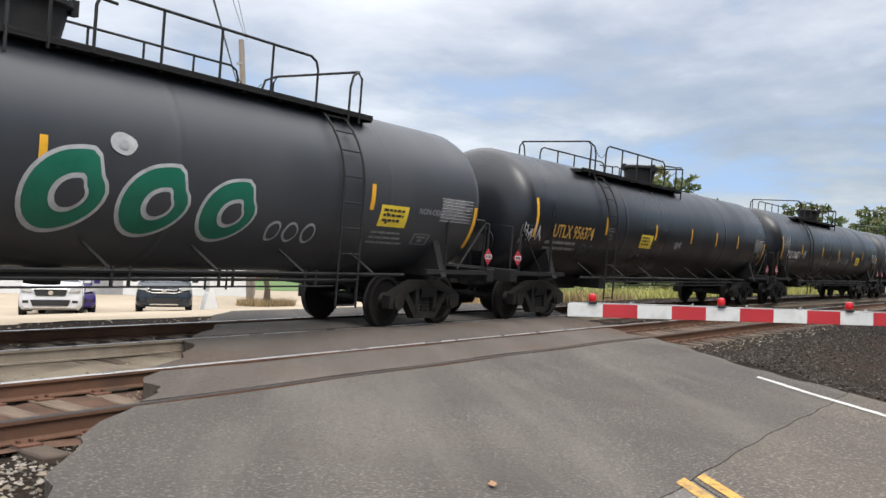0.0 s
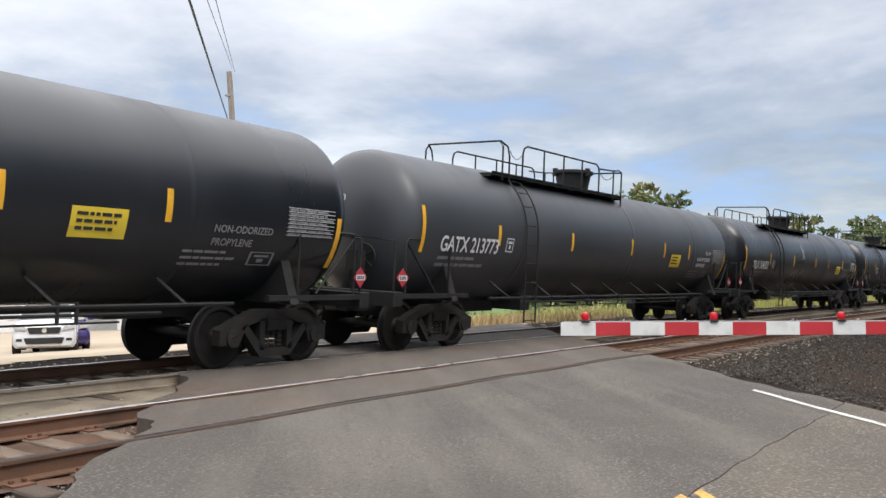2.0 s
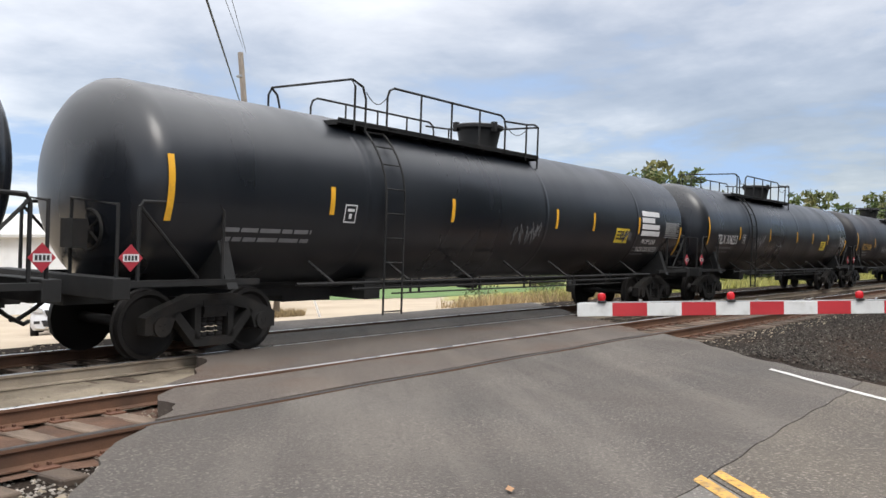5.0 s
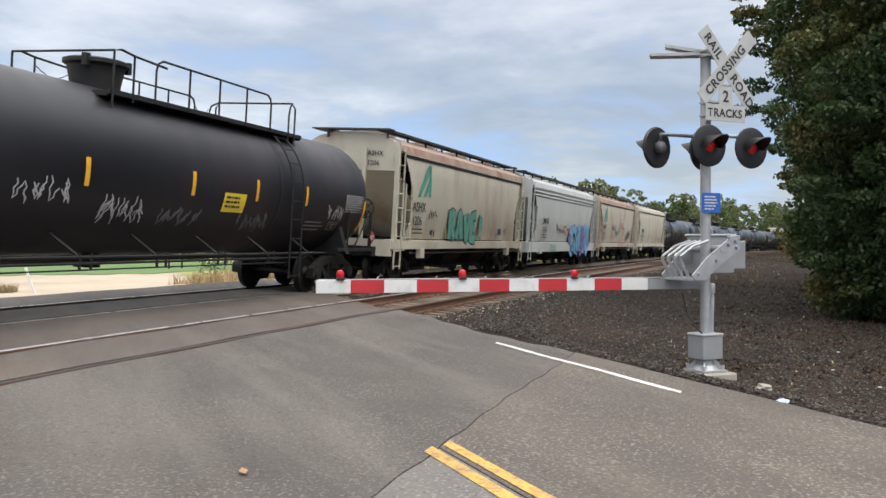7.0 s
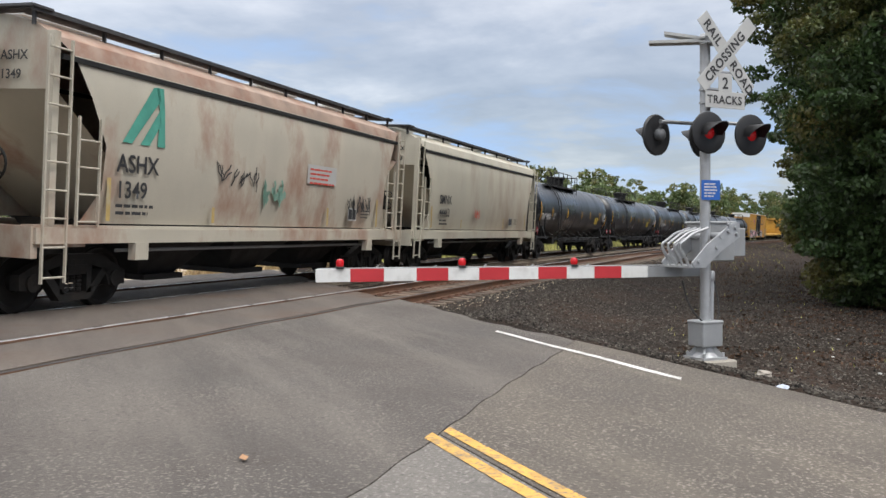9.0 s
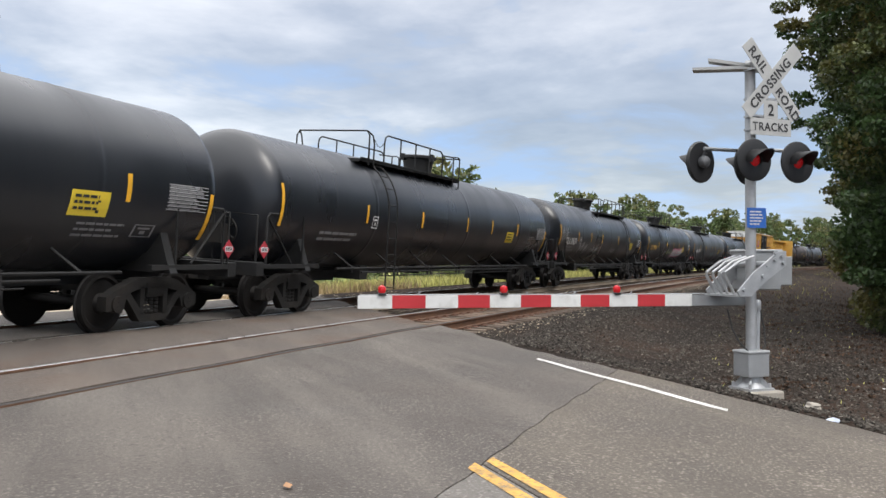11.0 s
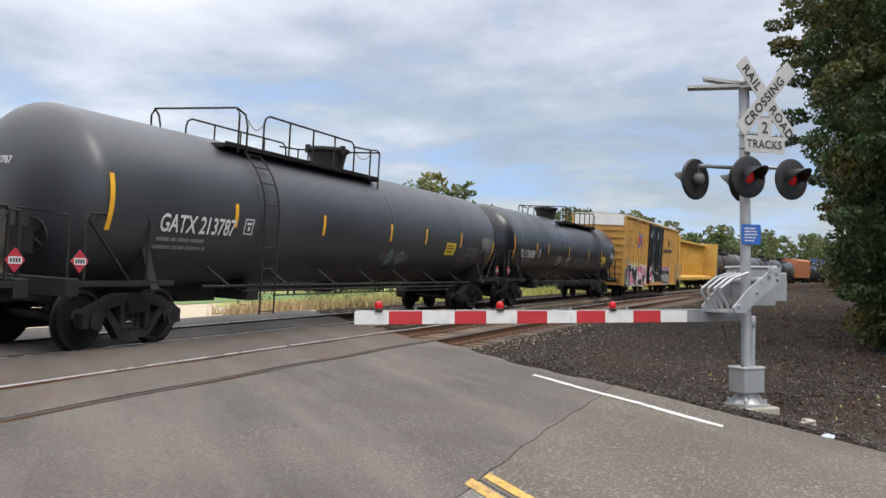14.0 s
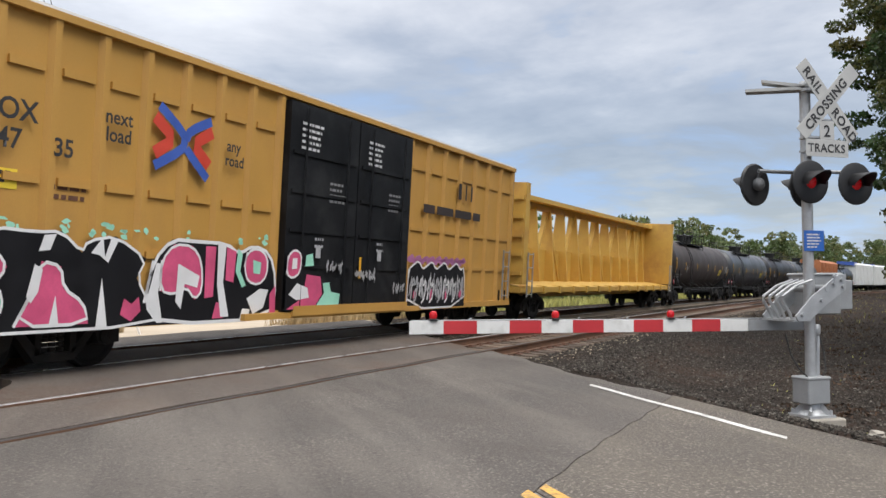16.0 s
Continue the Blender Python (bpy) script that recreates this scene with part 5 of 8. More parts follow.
def box_car(i, s0, gap_len, label):
    L = gap_len - 1.5
    h = L / 2
    bolster = gap_len / 2 - 3.1
    car = thing("box_car", label, "box car", "cars of the freight train")
    part("body", shared("boxbody", lambda: boxcar_mesh(L)), None, car)
    bm = bmesh.new()
    prism(bm, [(-1.60, 5.00), (1.60, 5.00), (1.58, 5.08), (0, 5.20), (-1.58, 5.08)], -h - 0.03, h + 0.03, "yz")
    part("roof", bm, M["box_roof"], car, "pale metal roof", smooth=False)
    bm = bmesh.new()
    box(bm, -h - 0.06, -h, -1.5, 1.5, 4.45, 5.0)
    part("end_band", bm, M["paint_white"], car, "white band across the end wall", smooth=False)
    # corrugated end walls
    for sd in (-1, 1):
        bm = bmesh.new()
        for k in range(8):
            z = 1.35 + k * 0.40
            prism(bm, [(-1.42, z), (1.42, z), (1.46, z + 0.06), (1.42, z + 0.12), (-1.42, z + 0.12), (-1.46, z + 0.06)], sd * h, sd * (h + 0.07), "yz")
        box(bm, min(sd * h, sd * (h + 0.08)), max(sd * h, sd * (h + 0.08)), -1.55, -1.43, 1.05, 5.0)
        box(bm, min(sd * h, sd * (h + 0.08)), max(sd * h, sd * (h + 0.08)), 1.43, 1.55, 1.05, 5.0)
        part("end_wall", bm, M["box_ochre"], car, smooth=False)
    # side posts and panel ribs
    door0, door1 = -2.47, 2.30
    posts = [-h + 0.1 + k * (h + door0 - 0.2) / 8 for k in range(9)] + [door1 + 0.1 + k * (h - door1 - 0.2) / 7 for k in range(8)]
    for sd in (-1, 1):
        for a in posts:
            bm = bmesh.new()
            y = sd * 1.52
            prism(bm, [(a - 0.10, y), (a - 0.05, y + sd * 0.075), (a + 0.05, y + sd * 0.075), (a + 0.10, y)], 1.05, 4.98, "xy")
            part("side_post", bm, M["box_ochre"], car, smooth=False)
        bm = bmesh.new()
        for z in (2.02, 2.90, 4.30):
            for a, b in zip(posts, posts[1:]):
                if not (a < door0 + 0.2 and b > door1 - 0.2) and b - a < 3:
                    box(bm, a + 0.14, b - 0.14, min(sd * 1.52, sd * 1.56), max(sd * 1.52, sd * 1.56), z - 0.05, z + 0.05)
        box(bm, -h, h, min(sd * 1.5, sd * 1.62), max(sd * 1.5, sd * 1.62), 4.93, 5.03)
        box(bm, -h, h, min(sd * 1.5, sd * 1.60), max(sd * 1.5, sd * 1.60), 1.0, 1.14)
        part("side_rib", bm, M["box_ochre"], car, smooth=False)
    # plug door of two leaves
    for a, b in ((door0 + 0.05, -0.07), (-0.03, door1 - 0.05)):
        bm = bmesh.new()
        box(bm, a, b, -1.66, -1.52, 1.12, 4.88)
        for z in (1.9, 2.55, 3.25, 3.95):
            box(bm, a + 0.1, b - 0.1, -1.69, -1.66, z, z + 0.06)
        dr = part("door", bm, M["box_black"], car, "black plug door with locking bars", smooth=False)
        for x in (a + 0.45, b - 0.45):
            bm = bmesh.new()
            rod(bm, (x, -1.72, 1.2), (x, -1.72, 4.8), 0.022, 6)
            part("locking_bar", bm, M["box_black"], dr)
        bars(dr, flat_side(-1.668), a + 0.35, 4.5, 0.7, 5, 0.05, 0.06, M["stencil"], i + int(a * 9))
        bars(dr, flat_side(-1.668), b - 1.0, 3.5, 0.6, 4, 0.05, 0.06, M["stencil_dim"], i + int(a * 7))
    bm = bmesh.new()
    box(bm, door0 - 1.0, door1 + 0.6, -1.70, -1.55, 1.0, 1.11)
    box(bm, door0 + 0.3, door1 - 0.1, -1.74, -1.70, 1.04, 1.22)
    part("door_track", bm, M["box_ochre"], car, smooth=False)
    bm = bmesh.new()
    box(bm, -h, h, -0.35, 0.35, 0.72, 1.05)
    for a in (-3.0, 0.0, 3.0):
        box(bm, a - 0.4, a + 0.4, -1.2, 1.2, 0.7, 1.0)
    for sd in (-1, 1):
        pipe(bm, [(sd * (h - 0.3), -1.55, 1.05), (sd * (h - 0.3), -1.55, 0.55), (sd * (h - 0.75), -1.55, 0.55), (sd * (h - 0.75), -1.55, 1.05)], 0.022, 6)
        box(bm, min(sd * h, sd * (h + 0.5)), max(sd * h, sd * (h + 0.5)), -0.3, 0.3, 0.75, 1.05)
    part("underframe", bm, M["frame_black"], car, smooth=False)
    for sd in (-1, 1):
        truck(car, sd * bolster)
        part("coupler", shared("coupler", coupler_mesh), None, car, m=pose(sd * (h + 0.35), 0, 0, 0, 0, 0 if sd > 0 else 180))
        part("ladder", shared("hlad3", lambda: hopper_ladder_mesh(1.2, 2.6)), None, car, m=pose(sd * (h - 0.5), -1.63, 0))
    return car, bolster


def beam_car(i, s0, gap_len, label):
    L = gap_len - 1.0
    h = L / 2
    bolster = gap_len / 2 - 2.6
    car = thing("centre_beam_car", label, "flat car", "cars of the freight train")
    for sd in (-1, 1):
        bm = bmesh.new()
        a, b = sorted((sd * h, sd * (h - 0.35)))
        box(bm, a, b, -1.5, 1.5, 1.2, 4.55)
        for k in range(5):
            z = 1.5 + k * 0.62
            box(bm, sd * (h + 0.03) - 0.04, sd * (h + 0.03) + 0.04, -1.45, 1.45, z, z + 0.14)
        prism(bm, [(sd * (h - 0.35), 1.25), (sd * (h - 2.4), 1.25), (sd * (h - 1.9), 4.1), (sd * (h - 0.35), 4.45)], -0.10, 0.10)
        part("bulkhead", bm, M["beam_yellow"], car, "yellow steel end bulkhead", smooth=False)
    bm = bmesh.new()
    prism(bm, [(-1.45, 0.95), (1.45, 0.95), (1.45, 1.12), (0.5, 1.25), (-0.5, 1.25), (-1.45, 1.12)], -h, h, "yz")
    box(bm, -h, h, -0.3, 0.3, 0.7, 0.95)
    for k in range(14):
        a = -h + 0.6 + (L - 1.2) * k / 13
        box(bm, a - 0.1, a + 0.1, -1.5, 1.5, 0.9, 1.16)
    part("deck", bm, M["beam_yellow"], car, smooth=False)
    bm = bmesh.new()
    box(bm, -h + 0.3, h - 0.3, -0.45, 0.45, 4.25, 4.42)
    box(bm, -h + 0.3, h - 0.3, -0.12, 0.12, 4.0, 4.3)
    part("top_chord", bm, M["beam_yellow"], car, smooth=False)
    n = 12
    for k in range(n + 1):
        a = -h + 1.4 + (L - 2.8) * k / n
        bm = bmesh.new()
        prism(bm, [(-0.42, 1.2), (0.42, 1.2), (0.16, 4.1), (-0.16, 4.1)], a - 0.05, a + 0.05, "yz")
        part("post", bm, M["beam_yellow"], car, smooth=False)
        if k < n:
            b = -h + 1.4 + (L - 2.8) * (k + 1) / n
            bm = bmesh.new()
            lo, hi = ((a, b) if k % 2 == 0 else (b, a))
            prism(bm, [(lo - 0.07, 1.2), (lo + 0.07, 1.2), (hi + 0.07, 4.1), (hi - 0.07, 4.1)], -0.08, 0.08)
            part("brace", bm, M["beam_yellow"], car, smooth=False)
            bm = bmesh.new()
            box(bm, a + 0.05, b - 0.05, -0.03, 0.03, 1.25, 2.5)
            part("web_panel", bm, M["beam_yellow"], car, smooth=False)
    for sd in (-1, 1):
        truck(car, sd * bolster)
        part("coupler", shared("coupler", coupler_mesh), None, car, m=pose(sd * h, 0, 0, 0, 0, 0 if sd > 0 else 180))
        part("ladder", shared("hlad3", lambda: hopper_ladder_mesh(1.2, 2.6)), None, car, m=pose(sd * (h - 0.5), -1.55, 0))
    return car, bolster


def plain_car(i, s0, gap_len, name, mat, label, category, height=4.6, roof=None):
    """A smooth-sided car that stays far off: body with posts, roof and trucks."""
    L = gap_len - 1.2
    h = L / 2
    bolster = gap_len / 2 - 2.6
    car = thing(name, label, category, "cars of the freight train")
    bm = bmesh.new()
    prism(bm, [(-1.5, 1.05), (1.5, 1.05), (1.52, height - 0.3), (1.2, height), (-1.2, height), (-1.52, height - 0.3)], -h, h, "yz")
    part("body", bm, M[mat], car, smooth=False)
    for sd in (-1, 1):
        bm = bmesh.new()
        for k in range(13):
            a = -h + 0.1 + (L - 0.2) * k / 12
            box(bm, a - 0.05, a + 0.05, min(sd * 1.5, sd * 1.56), max(sd * 1.5, sd * 1.56), 1.05, height - 0.35)
        part("side_rib", bm, M[mat], car, smooth=False)
    bm = bmesh.new()
    box(bm, -h - 0.3, h + 0.3, -0.35, 0.35, 0.72, 1.05)
    part("underframe", bm, M["frame_black"], car, smooth=False)
    if roof:
        bm = bmesh.new()
        box(bm, -h - 0.5, -h + 2.2, -1.3, 1.3, height - 0.5, height + 0.12)
        part("end_unit", bm, M[roof], car, "blue housing at the end of the roof", smooth=False)
    for sd in (-1, 1):
        truck(car, sd * bolster)
        part("coupler", shared("coupler", coupler_mesh), None, car, m=pose(sd * (h + 0.2), 0, 0, 0, 0, 0 if sd > 0 else 180))
    return car, bolster


SQUASHED = set()


def squash(car, k, z0=1.2, base=None):
    """Lowers a car's upper works to its true height."""
    for o in car.children:
        if o.name.startswith(("truck", "coupler")) or base is not None and o.name.startswith("underframe"):
            continue
        for q in (o, *o.children):
            if q.type == "MESH" and q.data.name not in SQUASHED:
                SQUASHED.add(q.data.name)
                off = q.matrix_basis.translation.z
                for v in q.data.vertices:
                    if base is not None:
                        v.co.z = base + (v.co.z + off - z0) * k - off
                    elif v.co.z + off > z0:
                        v.co.z = z0 + (v.co.z + off - z0) * k - off


TRAIN = []


def put_car(i, made):
    car, bolster = made
    if car.name.startswith("box"):
        squash(car, 0.985, 1.0, 0.62)
    elif not car.name.startswith("tank"):
        squash(car, 0.935)
    TRAIN.append((car, (GAPS[i] + GAPS[i + 1]) / 2, bolster))
    return car


def tank(i, colour, mark="", number="", style=0, label="", **opts):
    return put_car(i, tank_car(i, 0, GAPS[i + 1] - GAPS[i], colour, mark, number, style, label, **opts))


def side_of(i):
    """The near side of tank i, with x from the car's left end."""
    h = (GAPS[i + 1] - GAPS[i]) / 2
    P = on_side(TANK_R, TANK_Z, 0.009)
    return lambda x, z: P(x - h, z)


c1 = tank(0, "tank_grey", "", "", 0, "dark grey tank car with green looping graffiti on its side", dome=-0.45, turned=True, placard=5.0, last=4.70, mid=(-4.2, -2.6, -1.0))
c2 = tank(1, "tank_black", "UTLX", "956374", 1, "black tank car with gold stencilled lettering", placard=-2.62)
c3 = tank(2, "tank_black", "TILX", "304271", 0, "black tank car with white lettering and chalky scrawls", dome=-0.1, mid=(-2.64, 0.23, 2.85), placard=3.75, last=5.05)
c4 = tank(3, "tank_grey", "GATX", "213773", 0, "dark grey tank car with white stencilled lettering", placard=3.6, last=4.95)
c5 = tank(4, "tank_black", "TILX", "304303", 0, "black tank car with white lettering and a spiky tag")
c6 = tank(5, "tank_dark")
c7 = tank(6, "tank_black", "", "", 0, "black tank car with a white striped stencil block", dome=0.25, placard=4.4, mid=(-2.62, 1.3, 3.1))
c8 = tank(7, "tank_black", "TILX", "304253", 0, "black tank car with white lettering and a small tag", placard=4.3, last=5.35)
c9 = tank(8, "tank_rusty", "UTLX", "956341", 1, "black tank car with gold lettering and many white tags", placard=1.95, turned=True)
HOP = (("hopper_cream", "roof_rust", "cream covered hopper car with rust stains and green graffiti"), ("hopper_grey", "hopper_grey", "pale grey covered hopper car with blue graffiti low on its side"), ("hopper_rusty", "roof_rust", "cream covered hopper car with heavy rust streaks and a teal emblem"), ("hopper_cream", "hopper_cream", "cream covered hopper car with black lettering"))
hops = [put_car(9 + k, hopper_car(9 + k, 0, GAPS[10 + k] - GAPS[9 + k], *HOP[k])) for k in range(4)]
c14 = tank(13, "tank_dark", "TILX", "290001", 0, "glossy black tank car with white lettering")
c15 = tank(14, "tank_dark")
c16 = tank(15, "tank_black", "TILX", "304291", 0, "black tank car with white lettering and sprayed tags", dome=-0.15, turned=True, placard=5.5, last=5.15, mid=(-3.48, -1.24, 2.38))
c17 = tank(16, "tank_black", "UTLX", "956348", 1, "black tank car with gold lettering and pink graffiti", dome=0.2)
c18 = tank(17, "tank_grey", "GATX", "213787", 0, "dark grey tank car with pale lettering", dome=-0.15)
c19 = tank(18, "tank_black", "TILX", "304288", 0, "black tank car with white lettering and a chalk scrawl", dome=-0.15, turned=True, placard=5.55, last=5.25, mid=(-4.2, -0.96, 2.61))
bx = put_car(19, box_car(19, 0, GAPS[20] - GAPS[19], "ochre high box car with black doors and pink graffiti"))
cb = put_car(20, beam_car(20, 0, GAPS[21] - GAPS[20], "empty yellow centre-beam lumber car"))
for k, col in ((21, "tank_brown"), (22, "tank_grey"), (23, "tank_rusty"), (24, "tank_grey")):
    tank(k, col, label="weathered tank car with a dull dusty shell")
put_car(25, plain_car(25, 0, GAPS[26] - GAPS[25], "hopper_car", "car_orange", "faded orange-brown hopper car", "hopper car", 4.5))
tank(26, "tank_black")
for k in range(27, 31):
    put_car(k, plain_car(k, 0, GAPS[k + 1] - GAPS[k], "refrigerator_car", "reefer_white", "white refrigerator car with ribbed sides", "box car", 4.9, "paint_blue"))


# ---- crossing signal with its gate ----
SX, SY = 12.14, 0.08
SZ = float(ground_z(SX, SY)) + 0.03
signal = thing("crossing_signal", "galvanised railway crossing signal with crossbuck, lamps and gate machine", "crossing signal", m=pose(SX, SY, SZ, 0, 0, -48.2))


def zz(h):
    return h - 0.06 - SZ


def zm(h):
    """Heights on the gate machine's brackets."""
    return 1.58 - (1.58 - h) * 0.86 - SZ


bm = bmesh.new()
lathe(bm, [(0.068, 0.08), (0.068, zz(3.6)), (0.068, zz(4.08)), (0.075, zz(4.09)), (0.06, zz(4.13)), (0.01, zz(4.14))], n=20)
part("mast", bm, M["galv"], signal, "galvanised steel mast")
bm = bmesh.new()
prism(bm, [(-0.32, -0.26), (0.28, -0.30), (0.32, 0.28), (-0.28, 0.30)], -0.35, 0.03, "xy")
part("foundation", bm, M["concrete"], signal, "rough concrete footing", smooth=False, bevel=0.02)
bm = bmesh.new()
prism(bm, [(-0.20, -0.20), (0.20, -0.20), (0.20, 0.20), (-0.20, 0.20)], 0.03, 0.06, "xy")
for k in range(4):
    a = radians(45 + 90 * k)
    fin = [bm.verts.new((q * math.cos(a) + o * math.sin(a), q * math.sin(a) - o * math.cos(a), z)) for o in (-0.012, 0.012) for q, z in ((0.06, 0.06), (0.24, 0.06), (0.08, 0.26), (0.06, 0.26))]
    for f in ((0, 1, 2, 3), (7, 6, 5, 4), (0, 4, 5, 1), (1, 5, 6, 2), (2, 6, 7, 3), (3, 7, 4, 0)):
        bm.faces.new([fin[n] for n in f])
lathe(bm, [(0.17, 0.06), (0.11, 0.12), (0.09, 0.30), (0.085, 0.42)], n=18)
part("base_casting", bm, M["galv"], signal)
bm = bmesh.new()
box(bm, -0.17, 0.17, -0.15, 0.15, 0.20, 0.52)
box(bm, -0.18, 0.18, -0.16, 0.16, 0.50, 0.54)
part("junction_box", bm, M["alu_grey"], signal, "grey junction box round the mast foot", smooth=False, bevel=0.012)
for sx in (-0.16, 0.16):
    for sy in (-0.16, 0.16):
        bm = bmesh.new()
        rod(bm, (sx, sy, 0.05), (sx, sy, 0.12), 0.022, 6)
        part("bolt", bm, M["galv"], signal)


def blade(cx, cy, cz, ang, length, width, text, size, flip=1):
    ob_bm = bmesh.new()
    box(ob_bm, -length / 2, length / 2, -0.004, 0.004, -width / 2, width / 2)
    ob = part("crossbuck_blade", ob_bm, M["sign_white"], signal, "white sign blade with black letters", smooth=False, m=pose(cx, cy, cz) @ pose(0, 0, 0, 0, ang, 0 if flip > 0 else 180))
    for word, x0 in text:
        part("lettering", letters(word, size, M["stencil_dark"], lambda x, y: Vector((x0 + x, -0.008, y - size * 0.35)), 1.12, 0.03), None, ob)
    return ob


CX, CY, CZ = 0.215, -0.16, zz(3.86)
blade(CX, CY, CZ, 49, 1.24, 0.205, (("RAIL", -0.53), ("ROAD", 0.14)), 0.17)
blade(CX, CY - 0.012, CZ, -46, 1.24, 0.205, (("CROSSING", -0.50),), 0.17)
# the sign for the other side, seen along its edge
for x1, z0, z1 in ((-0.72, 4.06, 4.09), (-0.52, 4.08, 4.20)):
    bm = bmesh.new()
    prism(bm, [(0.0, zz(z0 - 0.05)), (x1, zz(z1 - 0.05)), (x1, zz(z1 - 0.015)), (0.0, zz(z0 - 0.005))], -0.10, 0.10)
    part("crossbuck_blade", bm, M["sign_white"], signal, "white sign blade seen along its edge", smooth=False, m=pose(0, 0, 0, 0, 0, -41.8))
for nm, x0, x1, z0, z1, txt, tx, tz, sz in (("track_sign", -0.14, 0.53, 3.14, 3.36, "TRACKS", -0.11, 3.20, 0.15), ("count_sign", 0.08, 0.31, 3.36, 3.60, "2", 0.14, 3.40, 0.21)):
    bm = bmesh.new()
    box(bm, x0, x1, -0.165, -0.157, zz(z0), zz(z1))
    sg = part(nm, bm, M["sign_white"], signal, "white sign with black letters", smooth=False, bevel=0.002)
    part("lettering", letters(txt, sz, M["stencil_dark"], lambda x, y: Vector((tx + x, -0.170, zz(tz) + y)), 1.08), None, sg)
for h in (3.22, 3.39, 3.62, 4.0):
    bm = bmesh.new()
    box(bm, -0.09, 0.30, -0.155, 0.02, zz(h) - 0.012, zz(h) + 0.012)
    part("sign_bracket", bm, M["galv"], signal, smooth=False)
bm = bmesh.new()
box(bm, -0.14, 0.17, -0.095, -0.088, zz(1.94), zz(2.20))
bl = part("notice_plate", bm, M["sign_blue"], signal, "blue emergency notice plate with white writing", smooth=False)
bars(bl, flat_side(-0.099), -0.10, zz(2.14), 0.22, 5, 0.018, 0.022, M["stencil"], 5)
# lamps on their cross arms
bm = bmesh.new()
for sy in (-1, 1):
    rod(bm, (-0.66 * (1 if sy > 0 else 0.3), sy * 0.10, zz(2.96)), (0.66 * (1 if sy < 0 else 0.3), sy * 0.10, zz(2.96)), 0.026, 10)
rod(bm, (-0.66, 0.10, zz(2.96)), (0.2, 0.10, zz(2.96)), 0.026, 10)
lathe(bm, [(0.11, zz(2.88)), (0.11, zz(3.04))], n=18)
part("cross_arm", bm, M["galv"], signal)


def lamp(x, sy):
    z = zz(2.80)
    m = pose(x, sy * 0.24, z, 0, 0, 0 if sy < 0 else 193)
    bm = bmesh.new()
    lathe(bm, [(0.02, 0.03), (0.255, 0.03), (0.272, 0.015), (0.272, -0.005), (0.255, -0.012), (0.12, -0.012)], (0, 0, 0), "y", 32)
    lp = part("target_disc", bm, M["signal_black"], signal, "black round lamp backboard", m=m)
    bm = bmesh.new()
    lathe(bm, [(0.01, -0.040), (0.045, -0.036), (0.078, -0.018), (0.082, -0.010)], (0, 0, 0), "y", 24)
    part("lens", bm, M["lens_red"], lp, "red signal lens")
    bm = bmesh.new()
    n = 16
    rows = []
    for k in range(n + 1):
        a = radians(-10 + 200 * k / n)
        rows.append((bm.verts.new((0.135 * math.cos(a), -0.012, 0.135 * math.sin(a))), bm.verts.new((0.135 * math.cos(a), -0.012 - 0.30 * (0.35 + 0.65 * max(0, math.sin(a))), 0.135 * math.sin(a) - 0.02)),
                     bm.verts.new((0.128 * math.cos(a), -0.012 - 0.30 * (0.35 + 0.65 * max(0, math.sin(a))), 0.128 * math.sin(a) - 0.02)), bm.verts.new((0.128 * math.cos(a), -0.012, 0.128 * math.sin(a)))))
    for g, h in zip(rows, rows[1:]):
        for k in range(3):
            bm.faces.new((g[k], g[k + 1], h[k + 1], h[k]))
    part("hood", bm, M["signal_black"], lp, "black lamp hood")
    bm = bmesh.new()
    lathe(bm, [(0.075, 0.03), (0.085, 0.07), (0.07, 0.11), (0.035, 0.13), (0.01, 0.135)], (0, 0, 0), "y", 22)
    rod(bm, (0, 0.06, 0.08), (0, 0.10, 0.15), 0.024, 8)
    part("lamp_housing", bm, M["cast_grey"], lp, "grey cast lamp housing")


for x, sy in ((-0.15, -1), (0.565, -1), (-0.617, 1), (0.15, 1)):
    lamp(x, sy)
# gate machine and its arm brackets
bm = bmesh.new()
box(bm, 0.10, 0.56, 0.05, 0.50, zm(0.98), zm(1.58))
box(bm, 0.08, 0.58, 0.03, 0.52, zm(1.56), zm(1.61))
part("gate_machine", bm, M["alu_grey"], signal, "grey gate machine case", smooth=False, bevel=0.015)
bm = bmesh.new()
box(bm, 0.56, 0.80, 0.10, 0.46, zm(1.05), zm(1.50))
for a, c in ((1.15, 0.2), (1.3, 0.34), (1.42, 0.2)):
    rod(bm, (0.80, c, zm(a)), (0.84, c, zm(a)), 0.03, 8)
part("machine_cover", bm, M["alu_grey"], signal, smooth=False, bevel=0.01)
for yy in (-0.20, 0.40):
    bm = bmesh.new()
    prism(bm, [(0.40, zm(1.58)), (0.28, zm(1.58)), (-0.14, zm(1.26)), (-0.40, zm(0.98)), (-0.36, zm(0.90)), (-0.18, zm(0.90)), (0.08, zm(1.14)), (0.40, zm(1.36))], yy - 0.012, yy + 0.012)
    part("gate_bracket", bm, M["galv"], signal, "galvanised gate arm bracket", smooth=False, bevel=0.004)
for k, yy in enumerate((-0.10, 0.02, 0.14, 0.26)):
    bm = bmesh.new()
    pipe(bm, [(-0.04, yy, zm(1.50)), (-0.28, yy, zm(1.42)), (-0.50, yy, zm(1.26)), (-0.50, yy, zm(1.20)), (-0.40, yy, zm(1.02)), (-0.36, yy, zm(0.93)), (-0.16, yy, zm(0.93))], 0.02, 6)
    part("guard_bar", bm, M["galv"], signal)
bm = bmesh.new()
